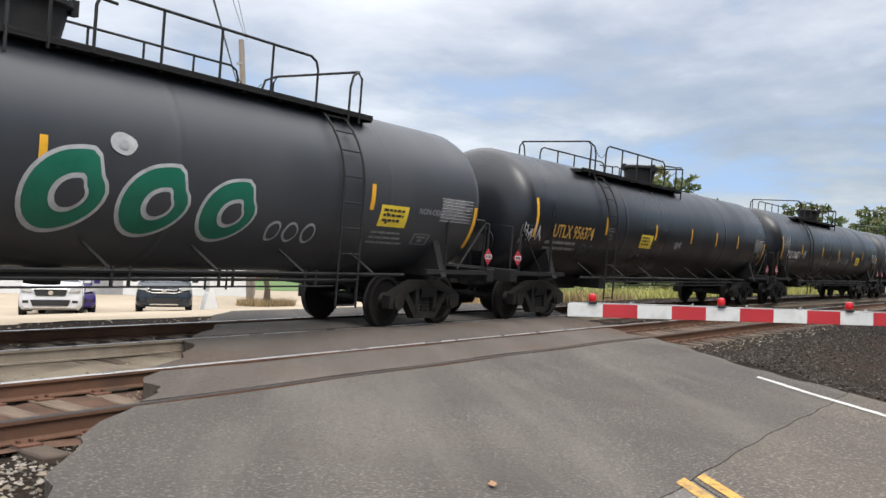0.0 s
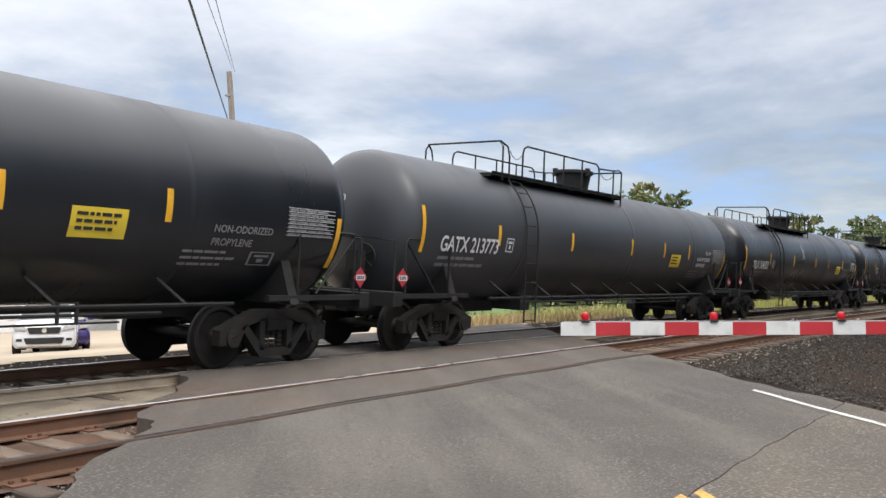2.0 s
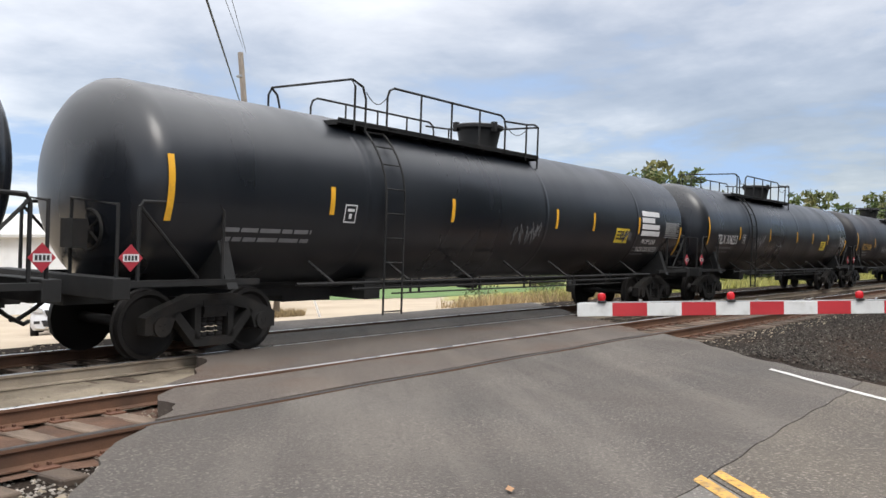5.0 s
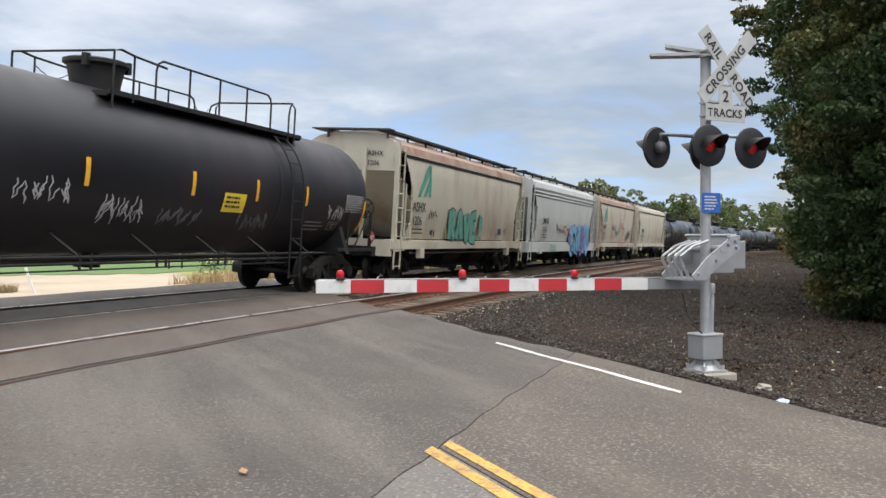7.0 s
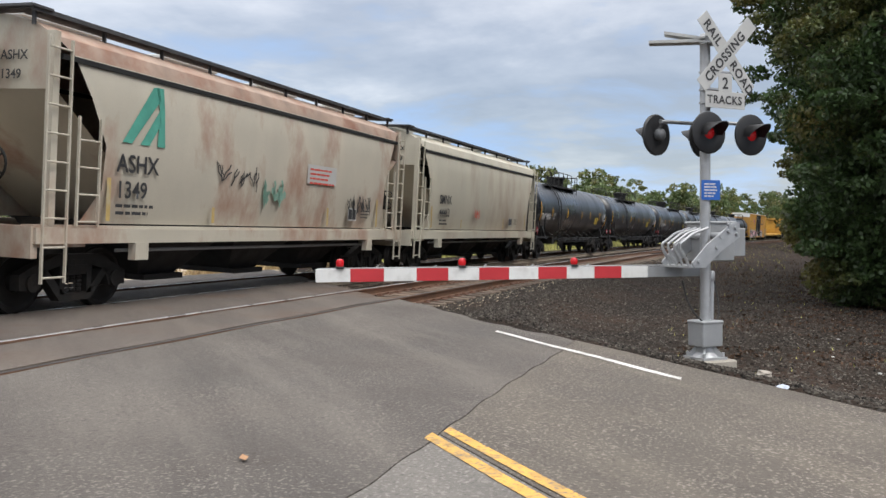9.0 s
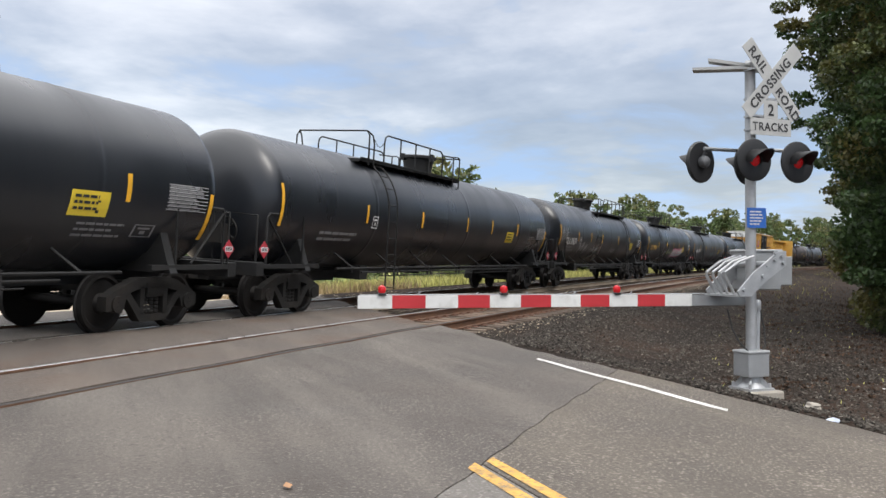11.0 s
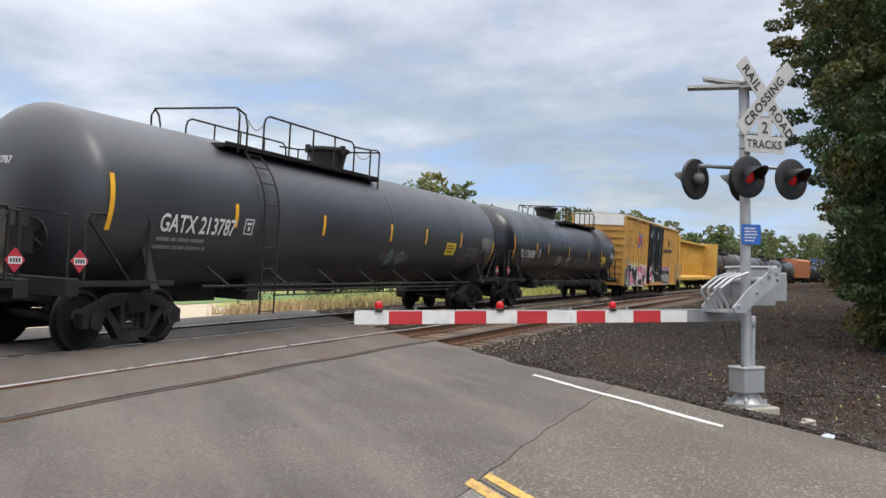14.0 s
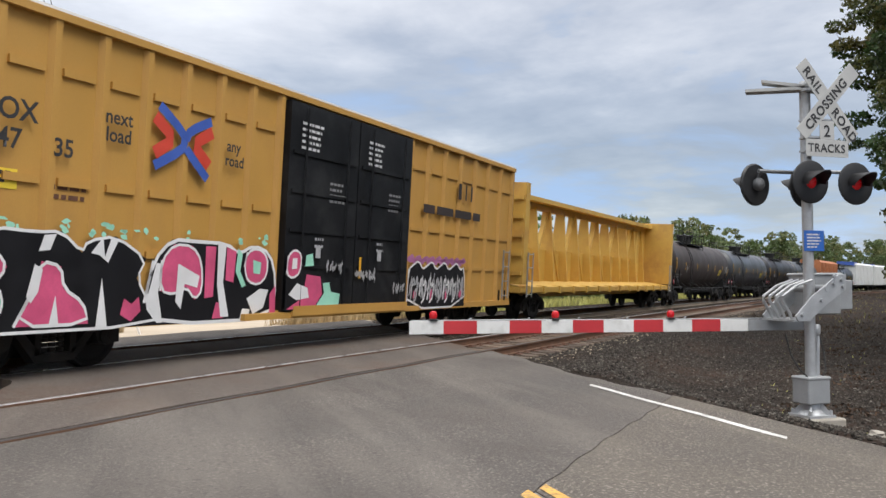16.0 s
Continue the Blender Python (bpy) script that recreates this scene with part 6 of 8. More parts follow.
rod(bm, (0.10, -0.22, zm(1.38)), (0.10, 0.44, zm(1.38)), 0.045, 12)
box(bm, -0.42, -0.16, -0.20, 0.40, zm(0.90), zm(0.93))
for a, c in ((0.2, 1.45), (0.32, 1.5), (0.2, 1.55), (0.34, 1.40), (-0.3, 1.0), (0.0, 1.2)):
    rod(bm, (a, -0.24, zm(c)), (a, -0.21, zm(c)), 0.024, 8)
part("pivot_shaft", bm, M["galv"], signal)
bm = bmesh.new()
pipe(bm, [(0.16, 0.08, zz(1.0)), (0.17, 0.06, zz(0.8)), (0.14, 0.04, zz(0.55)), (0.12, 0.02, zz(0.32))], 0.032, 8)
lathe(bm, [(0.045, zz(0.86)), (0.055, zz(0.88)), (0.055, zz(0.98)), (0.04, zz(1.0))], (0.16, 0.07, 0), "z", 12)
part("conduit", bm, M["galv"], signal, "grey flexible conduit")
bm = bmesh.new()
pipe(bm, [(-0.3, 0.1, zz(0.88)), (-0.26, 0.05, zz(0.62)), (-0.2, -0.02, zz(0.45)), (-0.1, -0.08, zz(0.33)), (-0.06, -0.08, zz(0.28))], 0.011, 6)
pipe(bm, [(0.22, 0.1, zz(0.95)), (0.26, 0.05, zz(0.62)), (0.22, -0.02, zz(0.42)), (0.10, -0.06, zz(0.30))], 0.011, 6)
part("cable", bm, M["cable"], signal, "black hanging cable")

# the lowered arm, from its tip to the machine
arm = thing("gate_arm", "red and white striped lowered crossing gate arm with red lamps", "gate arm", m=pose(9.15, 4.32, 0.976, 0, 0.5, -51.65))
S = 0.4064
for k in range(11):
    bm = bmesh.new()
    box(bm, k * S, (k + 1) * S, -0.012, 0.012, -0.075, 0.075)
    part("stripe_panel", bm, M["arm_red"] if k % 2 else M["arm_white"], arm, smooth=False, bevel=0.002)
bm = bmesh.new()
box(bm, 11 * S, 5.30, -0.02, 0.02, -0.07, 0.07)
box(bm, 4.2, 5.30, 0.02, 0.04, -0.03, 0.03)
part("arm_root", bm, M["alu_grey"], arm, "bare grey aluminium arm root", smooth=False)
bm = bmesh.new()
pipe(bm, [(0.02, 0, 0.08), (1.2, 0, 0.085), (2.6, 0, 0.08), (4.4, 0, 0.085), (5.25, 0, 0.09)], 0.008, 6)
part("cable", bm, M["alu_grey"], arm)
for x in (0.72, 1.45, 2.1, 2.75, 3.55):
    bm = bmesh.new()
    pipe(bm, [(x, 0, 0.07), (x + 0.01, 0, 0.10), (x + 0.03, 0, 0.11)], 0.009, 6)
    part("clip", bm, M["alu_grey"], arm)
for x in (0.7 * S, 4.45 * S, 8.27 * S):
    bm = bmesh.new()
    box(bm, x - 0.045, x + 0.045, -0.04, 0.04, 0.075, 0.105)
    lb = part("lamp_base", bm, M["signal_black"], arm, smooth=False, bevel=0.006)
    bm = bmesh.new()
    lathe(bm, [(0.036, 0.105), (0.044, 0.12), (0.047, 0.155), (0.037, 0.182), (0.014, 0.193), (0.004, 0.195)], (x, 0, 0), "z", 18)
    part("lamp_lens", bm, M["arm_lamp"], lb, "red lamp lens")


# ---- plants ----
def leaves(name, clumps, per, size, mat, parent=None, seed=0, kind="", label="", category="", flat=0.0):
    """Many small leaves in clumps: each clump is (x, y, z, rx, ry, rz)."""
    r = np.random.RandomState(seed)
    pts = []
    for x, y, z, rx, ry, rz in clumps:
        n = max(6, int(per * (rx * ry * rz) ** 0.66))
        v = r.normal(size=(n, 3))
        v /= np.linalg.norm(v, axis=1)[:, None]
        v *= (r.uniform(0.35, 1.0, n) ** 0.5)[:, None]
        pts.append(v * (rx, ry, rz) + (x, y, z))
    p = np.concatenate(pts)
    n = len(p)
    a = r.normal(size=(n, 3))
    a /= np.linalg.norm(a, axis=1)[:, None]
    b = np.cross(a, r.normal(size=(n, 3)))
    b /= np.linalg.norm(b, axis=1)[:, None]
    s = (size * r.uniform(0.6, 1.4, n))[:, None]
    quad = np.stack([p - a * s, p + b * s * 0.55, p + a * s, p - b * s * 0.55], 1).reshape(-1, 3)
    me = bpy.data.meshes.new(name)
    me.vertices.add(4 * n)
    me.vertices.foreach_set("co", quad.ravel())
    me.loops.add(4 * n)
    me.loops.foreach_set("vertex_index", np.arange(4 * n))
    me.polygons.add(n)
    me.polygons.foreach_set("loop_start", np.arange(0, 4 * n, 4))
    me.materials.append(mat)
    me.update(calc_edges=True)
    ob = new(name, me)
    ob.parent = parent
    return tagged(ob, label, category, "", kind)


def tree(x, y, height, spread, seed, leaf=0.16, per=420, mat="leaf", label="tall leafy green tree", low=0.12, group="", n_clump=46, foot=1.0):
    rnd = random.Random(seed)
    z0 = float(ground_z(x, y))
    tr = thing("tree", label, "tree", group, m=pose(x, y, z0))
    bm = bmesh.new()
    top = height * 0.72
    r0 = 0.018 * height + 0.05
    prev = Vector((0, 0, -0.15))
    rr = r0 * 1.3
    for k in range(1, 6):
        nxt = Vector((rnd.uniform(-0.12, 0.12) * k * 0.6, rnd.uniform(-0.12, 0.12) * k * 0.6, top * k / 5))
        rod(bm, prev, nxt, rr, 9, r0 * (1 - 0.16 * k))
        prev, rr = nxt, r0 * (1 - 0.16 * k)
    part("trunk", bm, M["bark"], tr)
    clumps = []
    for k in range(n_clump):
        h = height * (low + (0.97 - low) * ((k + rnd.random()) / n_clump))
        f = (h / height - low) / (1 - low)
        reach = spread * (0.55 + 0.75 * math.sin(math.pi * min(1, max(0.0, 0.12 + 0.86 * f)))) * 0.8 * (foot + (1 - foot) * min(1, f / 0.4))
        a = k * 2.4 + rnd.uniform(-0.5, 0.5)
        d = reach * rnd.uniform(0.35, 1.0)
        c = rnd.uniform(0.16, 0.34) * spread
        clumps.append((d * math.cos(a), d * math.sin(a), h, c * 1.2, c * 1.2, c * 0.8))
    # small tufts that break up the outline
    for k in range(n_clump):
        h = height * rnd.uniform(low + 0.02, 1.0)
        f = (h / height - low) / (1 - low)
        reach = spread * (0.55 + 0.75 * math.sin(math.pi * min(1, max(0.0, 0.12 + 0.86 * f)))) * 0.8 * (foot + (1 - foot) * min(1, f / 0.4))
        a, c = rnd.uniform(0, 6.28), rnd.uniform(0.05, 0.12) * spread
        d = (reach + 0.12 * spread) * rnd.uniform(0.85, 1.15)
        clumps.append((d * math.cos(a), d * math.sin(a), h, c * 1.5, c * 1.5, c * 0.6))
    for k in range(0, n_clump, 5):
        bm = bmesh.new()
        cx, cy, cz = clumps[k][:3]
        rod(bm, (0, 0, max(0.3, min(top, cz * 0.75))), (cx, cy, cz), r0 * 0.32, 6, 0.02)
        part("limb", bm, M["bark"], tr)
    leaves("crown", clumps, per, leaf, M[mat], tr, seed)
    return tr


# the wood beside the line, close to the signal
WOOD = ((24.5, -4.45, 16.0, 3.15), (28.0, -5.1, 16.0, 3.5), (32.0, -6.0, 15.0, 3.2), (36.5, -7.0, 14.5, 3.4), (21.5, -8.6, 13.0, 4.0), (26.0, -11.0, 14.0, 4.2), (42.0, -9.0, 13.0, 3.6), (49.0, -10.8, 12.5, 3.8), (33.0, -11.5, 13.0, 4.0), (58.0, -13.5, 11.0, 3.8), (19.0, -12.5, 12.5, 4.0))
for k, (x, y, h, sp) in enumerate(WOOD):
    tree(x, y, h, sp, 100 + k, 0.068 if x < 37 else 0.15, 2100 if x < 37 else 420, "leaf", "dense dark green tree at the edge of the wood", 0.02, "trees beside the line", 95, 0.62)
# scrub at the wood's foot
rnd = random.Random(4)
for k in range(16):
    x = 19 + 2.3 * k + rnd.uniform(-0.6, 0.6)
    y = -5.0 - 0.13 * (x - 19) - rnd.uniform(0, 1.3) - (0.9 if x < 24 else 0)
    z = float(ground_z(x, y))
    sh = thing("shrub", "low dark green shrub at the wood's foot", "shrub", "shrubs beside the line", m=pose(x, y, z))
    bm = bmesh.new()
    for q in range(4):
        a = rnd.uniform(0, 6.28)
        rod(bm, (0, 0, -0.05), (0.5 * math.cos(a), 0.5 * math.sin(a), 0.9), 0.025, 5, 0.008)
    part("stem", bm, M["bark"], sh)
    leaves("foliage", [(rnd.uniform(-0.6, 0.6), rnd.uniform(-0.6, 0.6), rnd.uniform(0.3, 1.3), 0.6, 0.6, 0.5) for _ in range(7)], 500, 0.07, M["leaf"], sh, 300 + k)

# trees across the field and far down the line
FAR = ((57.0, 20.5, 8.2, 3.4, "leaf_far_haze"), (64.0, 26.0, 6.0, 2.6, "leaf_far_haze"))
for k, (x, y, h, sp, mt) in enumerate(FAR):
    tree(x, y, h, sp, 200 + k, 0.22, 130, mt, "single round-topped green tree in the field", 0.28, "field trees", 34)
rnd = random.Random(8)
for k in range(46):
    s = 92 + k * 7.2 + rnd.uniform(-3, 3)
    d = 15 + 0.10 * (s - 90) + rnd.uniform(-4, 10)
    x, y, _ = track(s, d)
    tree(x, y, rnd.uniform(8.5, 13.0) * (0.75 if s < 150 else 1.15) * (1.0 + 0.0016 * max(0, s - 150)), rnd.uniform(3.2, 4.6), 400 + k, 0.34, 80, "leaf_far_haze", "green and yellowing tree, paled by haze, in the far tree line", 0.05, "far tree line", 30)
for k in range(24):
    s = 96 + k * 11 + rnd.uniform(-3, 3)
    x, y, _ = track(s, -13 - rnd.uniform(0, 5) - 0.01 * s)
    tree(x, y, rnd.uniform(11, 16), rnd.uniform(3.6, 4.8), 500 + k, 0.34, 80, "leaf_far_haze", "green and yellowing tree, paled by haze, in the far tree line", 0.05, "far tree line", 30)


# a low tree line behind the lot and the lawn
for k in range(20):
    a = radians(34 + 2.7 * k)
    q = 112 + rnd.uniform(-8, 14)
    tree(q * math.sin(a), q * math.cos(a), rnd.uniform(5.0, 7.5), rnd.uniform(3.6, 4.8), 600 + k, 0.36, 40, "leaf_far_haze", "green tree in the line behind the lot", 0.04, "trees behind the lot", 30)


def blades(name, spots, height, width, mat, label, seed, lean=0.35):
    r = np.random.RandomState(seed)
    spots = np.asarray(spots, float)
    n = len(spots)
    a = r.uniform(0, 6.28, n)
    h = height * r.uniform(0.5, 1.3, n)
    ax = np.stack([np.cos(a), np.sin(a), 0 * a], -1) * (width * r.uniform(0.6, 1.3, n))[:, None]
    tip = spots + np.stack([r.normal(0, lean, n) * h, r.normal(0, lean, n) * h, h], -1)
    verts = np.stack([spots - ax, spots + ax, tip], 1).reshape(-1, 3)
    return raw(name, verts, np.arange(3 * n).reshape(-1, 3), mat, kind="stuff", label=label, category="grass")


def strip_spots(n, s0, s1, d0, d1, seed, ok=None):
    r = np.random.RandomState(seed)
    out = []
    for _ in range(n):
        s, d = r.uniform(s0, s1), r.uniform(d0, d1)
        x, y, _th = track(s, d)
        if ok is None or ok(x, y, s, d):
            out.append((x, y, float(ground_z(x, y)) - 0.02))
    return out


def edge_of_sand(y):
    return min(29.5 + 1.25 * (y - 17), 70) + 0.8 * math.sin(y * 0.9)


sheet("grass_field", np.r_[np.arange(26, 80, 1.5), np.arange(80, 440, 6.0)], np.r_[np.arange(-70, 12, 4.0), np.arange(12, 44, 1.0), np.arange(44, 340, 8.0)], M["grass_base"], 0.035, keep=lambda x, y: float(sideways(x, y)[0]) > 4.4 and x > edge_of_sand(y), label="yellow-green rough grass field across the tracks", category="grass")
blades("tall_grass", strip_spots(20000, 28, 110, 4.4, 15, 61, lambda x, y, s, d: x > edge_of_sand(y) + 0.5), 0.55, 0.03, M["grass_blade"], "tall yellow-green grass across the tracks", 62)
blades("dry_weeds", strip_spots(3600, 21, 34, 3.8, 8, 63, lambda x, y, s, d: x > edge_of_sand(y) - 4.5), 0.40, 0.02, M["dry_blade"], "dry tan weeds at the edge of the lot", 64)
blades("verge_weeds", [(x, y, z) for x, y, z, _ in strew(140, 8, 30, -5, 1, lambda x, y, d, w: (w > 7.0) & (d < -8.5) & (d > -15))], 0.055, 0.012, M["grass_blade"], "sparse low weeds in the gravel", 65)
blades("line_side_weeds", strip_spots(4000, 34, 150, -13, -5.4, 66), 0.16, 0.022, M["brown_blade"], "low dead brown weeds on the bank beside the line", 67)
blades("line_side_grass", strip_spots(450, 45, 150, -12, -7.5, 68), 0.22, 0.022, M["grass_blade"], "sparse green grass on the bank beside the line", 69)
rnd = random.Random(9)
for k in range(9):
    s, d = 31 + k * 3.2 + rnd.uniform(-1, 1), 8.5 + rnd.uniform(0, 3.5)
    x, y, _ = track(s, d)
    sh = thing("shrub", "loose grey-green shrub in the grass", "shrub", "shrubs in the field", m=pose(x, y, float(ground_z(x, y))))
    bm = bmesh.new()
    for q in range(5):
        a = rnd.uniform(0, 6.28)
        rod(bm, (0, 0, -0.05), (0.5 * math.cos(a), 0.5 * math.sin(a), 1.1), 0.02, 5, 0.006)
    part("stem", bm, M["bark"], sh)
    leaves("foliage", [(rnd.uniform(-0.7, 0.7), rnd.uniform(-0.7, 0.7), rnd.uniform(0.3, 1.3), 0.5, 0.5, 0.4) for _ in range(7)], 260, 0.06, M["leaf_far_haze"], sh, 700 + k)


# fallen leaves drifting out from the wood
litter_spots = [(x, y, z + 0.02, 0.10, 0.10, 0.012) for x, y, z, _ in strew(900, 13, 40, -6, 0.5, lambda x, y, d, w: (w > 6.6) & (d < -9.5 - 2.5 * np.sin(x * 0.9)) & (d > -17), 1.2)]
leaves("fallen_leaves", litter_spots, 260, 0.032, M["leaf_dry"], None, 77, "stuff", "brown fallen leaves on the gravel by the wood", "leaf litter")


# ---- the sandy lot across the tracks ----
sheet("sand_lot", np.r_[np.arange(-30, 0, 1.5), np.arange(0, 40, 0.5), np.arange(40, 76, 1.5)], np.r_[np.arange(9, 18, 0.25), np.arange(18, 62, 1.0)], M["sand"], 0.03, 0.012, keep=lambda x, y: float(sideways(x, y)[0]) > 2.9 + 0.25 * math.sin(x * 0.8) and x < edge_of_sand(y) + 1.0, label="pale sandy parking lot across the tracks", category="ground")
sheet("lawn", np.arange(28, 90, 2.0), np.arange(36, 100, 2.0), M["lawn"], 0.06, keep=lambda x, y: math.hypot(x, y) > 62, label="mown green lawn behind the lot", category="grass")


def wheel(parent, x, y, r=0.34):
    bm = bmesh.new()
    lathe(bm, [(0.22, -0.11), (r - 0.03, -0.11), (r, -0.07), (r, 0.07), (r - 0.03, 0.11), (0.22, 0.11)], (0, 0, 0), "x", 24)
    ty = part("wheel", bm, M["rubber"], parent, "black tyre", m=pose(x, y, r))
    bm = bmesh.new()
    sd = 1 if x > 0 else -1
    lathe(bm, [(0.02, sd * 0.10), (0.06, sd * 0.10), (0.21, sd * 0.085), (0.225, sd * 0.05)], (0, 0, 0), "x", 20)
    part("rim", bm, M["lamp_glass"], ty, "silver wheel rim")


def suv(name, x, y, turn, paint, label, chrome_grille=False, height=1.65, width=1.82, length=4.4):
    """A parked car, its front towards local -y."""
    car = thing(name, label, "car", "", m=pose(x, y, float(ground_z(x, y)) + 0.03, 0, 0, turn))
    w, l = width / 2, length
    secs = [(0.0, 0.30, 0.60, 0.86), (0.10, 0.24, 0.82, 0.95), (0.35, 0.22, 0.94, 0.98), (1.15, 0.22, 1.05, 1.0), (1.9, 0.22, 1.10, 1.0), (3.4, 0.22, 1.12, 1.0), (4.2, 0.26, 1.10, 0.97), (4.4, 0.34, 0.9, 0.9)]
    bm = bmesh.new()
    rings = []
    for yy, z0, z1, k in secs:
        yy = yy / 4.4 * l - l / 2
        z1 = z1 * height / 1.65
        ring = [(-w * k * 0.9, z0), (-w * k, z0 + 0.12), (-w * k, (z0 + z1) / 2 + 0.08), (-w * k * 0.95, z1 - 0.06), (-w * k * 0.8, z1), (0, z1 + 0.03), (w * k * 0.8, z1), (w * k * 0.95, z1 - 0.06), (w * k, (z0 + z1) / 2 + 0.08), (w * k, z0 + 0.12), (w * k * 0.9, z0)]
        rings.append([bm.verts.new((a, yy, c)) for a, c in ring])
    for g, h in zip(rings, rings[1:]):
        for k in range(len(g)):
            bm.faces.new((g[k], g[(k + 1) % len(g)], h[(k + 1) % len(g)], h[k]))
    bm.faces.new(rings[0][::-1])
    bm.faces.new(rings[-1])
    part("body", bm, M[paint], car)
    zb = 1.07 * height / 1.65
    bm = bmesh.new()
    lo = [(-w * 0.86, -l / 2 + 1.15), (w * 0.86, -l / 2 + 1.15), (w * 0.90, l / 2 - 0.25), (-w * 0.90, l / 2 - 0.25)]
    hi = [(-w * 0.70, -l / 2 + 1.95), (w * 0.70, -l / 2 + 1.95), (w * 0.72, l / 2 - 0.6), (-w * 0.72, l / 2 - 0.6)]
    v0 = [bm.verts.new((a, b, zb)) for a, b in lo]
    v1 = [bm.verts.new((a, b, height - 0.04)) for a, b in hi]
    for k in range(4):
        bm.faces.new((v0[k], v0[(k + 1) % 4], v1[(k + 1) % 4], v1[k]))
    bm.faces.new(v1)
    part("glazing", bm, M["car_glass"], car, "dark window glass", smooth=False)
    bm = bmesh.new()
    prism(bm, [(a * 1.03, b) for a, b in hi], height - 0.05, height, "xy")
    for sd in (-1, 1):
        rod(bm, (sd * w * 0.88, -l / 2 + 1.12, zb), (sd * w * 0.71, -l / 2 + 1.95, height - 0.03), 0.04, 6)
        rod(bm, (sd * w * 0.90, 0.35, zb), (sd * w * 0.73, 0.35, height - 0.03), 0.04, 6)
        rod(bm, (sd * w * 0.92, l / 2 - 0.25, zb), (sd * w * 0.74, l / 2 - 0.6, height - 0.03), 0.06, 6)
    part("roof", bm, M[paint], car)
    f = -l / 2
    bm = bmesh.new()
    prism(bm, [(-w * 0.45, 0.66), (w * 0.45, 0.66), (w * 0.52, 0.84), (-w * 0.52, 0.84)], f - 0.02, f + 0.14)
    prism(bm, [(-w * 0.55, 0.36), (w * 0.55, 0.36), (w * 0.62, 0.54), (-w * 0.62, 0.54)], f - 0.02, f + 0.12)
    part("grille", bm, M["trim_black"], car, smooth=False)
    bm = bmesh.new()
    for z in ((0.70, 0.80) if chrome_grille else (0.86,)):
        pipe(bm, [(-w * 0.62, f + 0.06, z + 0.05), (-w * 0.4, f - 0.03, z), (w * 0.4, f - 0.03, z), (w * 0.62, f + 0.06, z + 0.05)], 0.016, 6)
    lathe(bm, [(0.07, -0.05), (0.07, -0.02)], (0, f, 0.75), "y", 16)
    box(bm, -w * 0.5, w * 0.5, f - 0.035, f - 0.01, 0.30, 0.34)
    part("grille_trim", bm, M["chrome"], car, "bright grille trim")
    for sd in (-1, 1):
        bm = bmesh.new()
        prism(bm, [(sd * w * 0.56, 0.76), (sd * w * 0.94, 0.82), (sd * w * 0.96, 0.96), (sd * w * 0.60, 0.88)], f - 0.005, f + 0.2)
        part("headlight", bm, M["lamp_glass"], car, "clear headlight", smooth=False)
        bm = bmesh.new()
        box(bm, sd * w * 0.76 - 0.08, sd * w * 0.76 + 0.08, f - 0.01, f + 0.1, 0.44, 0.52)
        part("fog_light", bm, M["trim_black"], car, smooth=False)
        bm = bmesh.new()
        box(bm, sd * (w + 0.10) - 0.10, sd * (w + 0.10) + 0.10, f + 1.35, f + 1.47, 1.02, 1.16)
        part("mirror", bm, M[paint], car, smooth=False, bevel=0.02)
        wheel(car, sd * (w - 0.10), f + 0.85)
        wheel(car, sd * (w - 0.10), f + 3.45)
    return car


suv("car", 16.6, 25.9, -35, "car_white", "white sport utility car parked on the sand", False, 1.64, 1.78)
suv("car", 18.5, 28.2, -30, "car_purple", "deep violet-blue car parked on the sand", False, 1.55, 1.75)
suv("car", 20.5, 25.3, -40, "car_dark", "dark blue-black sport utility car with chrome grille", True, 1.68, 1.80)
# white post on a flared foot
wp = thing("bollard", "white post on a flared foot at the lot's edge", "bollard", m=pose(21.9, 24.6, float(ground_z(21.9, 24.6)) + 0.02))
bm = bmesh.new()
prism(bm, [(-0.36, 0), (0.36, 0), (0.14, 0.62), (0.10, 0.64), (0.10, 1.3), (-0.10, 1.3), (-0.10, 0.64), (-0.14, 0.62)], -0.12, 0.12)
part("post", bm, M["wall_white"], wp, smooth=False, bevel=0.01)
# young tree with a ring of dry grass
tree(28.4, 28.2, 5.5, 1.9, 77, 0.12, 260, "leaf_far_haze", "young tree with a bare trunk on the lot", 0.5, "", 26)
r2 = np.random.RandomState(71)
ring = [(28.4 + 1.5 * math.cos(a) * q, 28.2 + 1.1 * math.sin(a) * q, float(ground_z(28.4, 28.2)) + 0.02) for a, q in zip(r2.uniform(0, 6.28, 1500), r2.uniform(0, 1, 1500) ** 0.5)]
blades("dry_grass", ring, 0.32, 0.02, M["dry_blade"], "tan dry grass round the young tree's foot", 72)

# long white building behind the lot
bld = thing("building", "long low white metal-sided building behind the lot", "building", m=pose(24.0, 44.5, -0.55, 0, 0, -38))
bm = bmesh.new()
box(bm, -30, 14, 0, 10, 0, 4.1)
part("wall", bm, M["wall_white"], bld, smooth=False)
for k in range(45):
    bm = bmesh.new()
    box(bm, -30 + k, -29.94 + k, -0.03, 0, 0.1, 3.9)
    part("wall_rib", bm, M["wall_white"], bld, smooth=False)
bm = bmesh.new()
prism(bm, [(-0.5, 4.05), (10.5, 4.05), (10.5, 4.2), (5, 5.6), (-0.5, 4.2)], -30.4, 14.4, "yz")
part("roof", bm, M["box_roof"], bld, "pale metal roof", smooth=False)
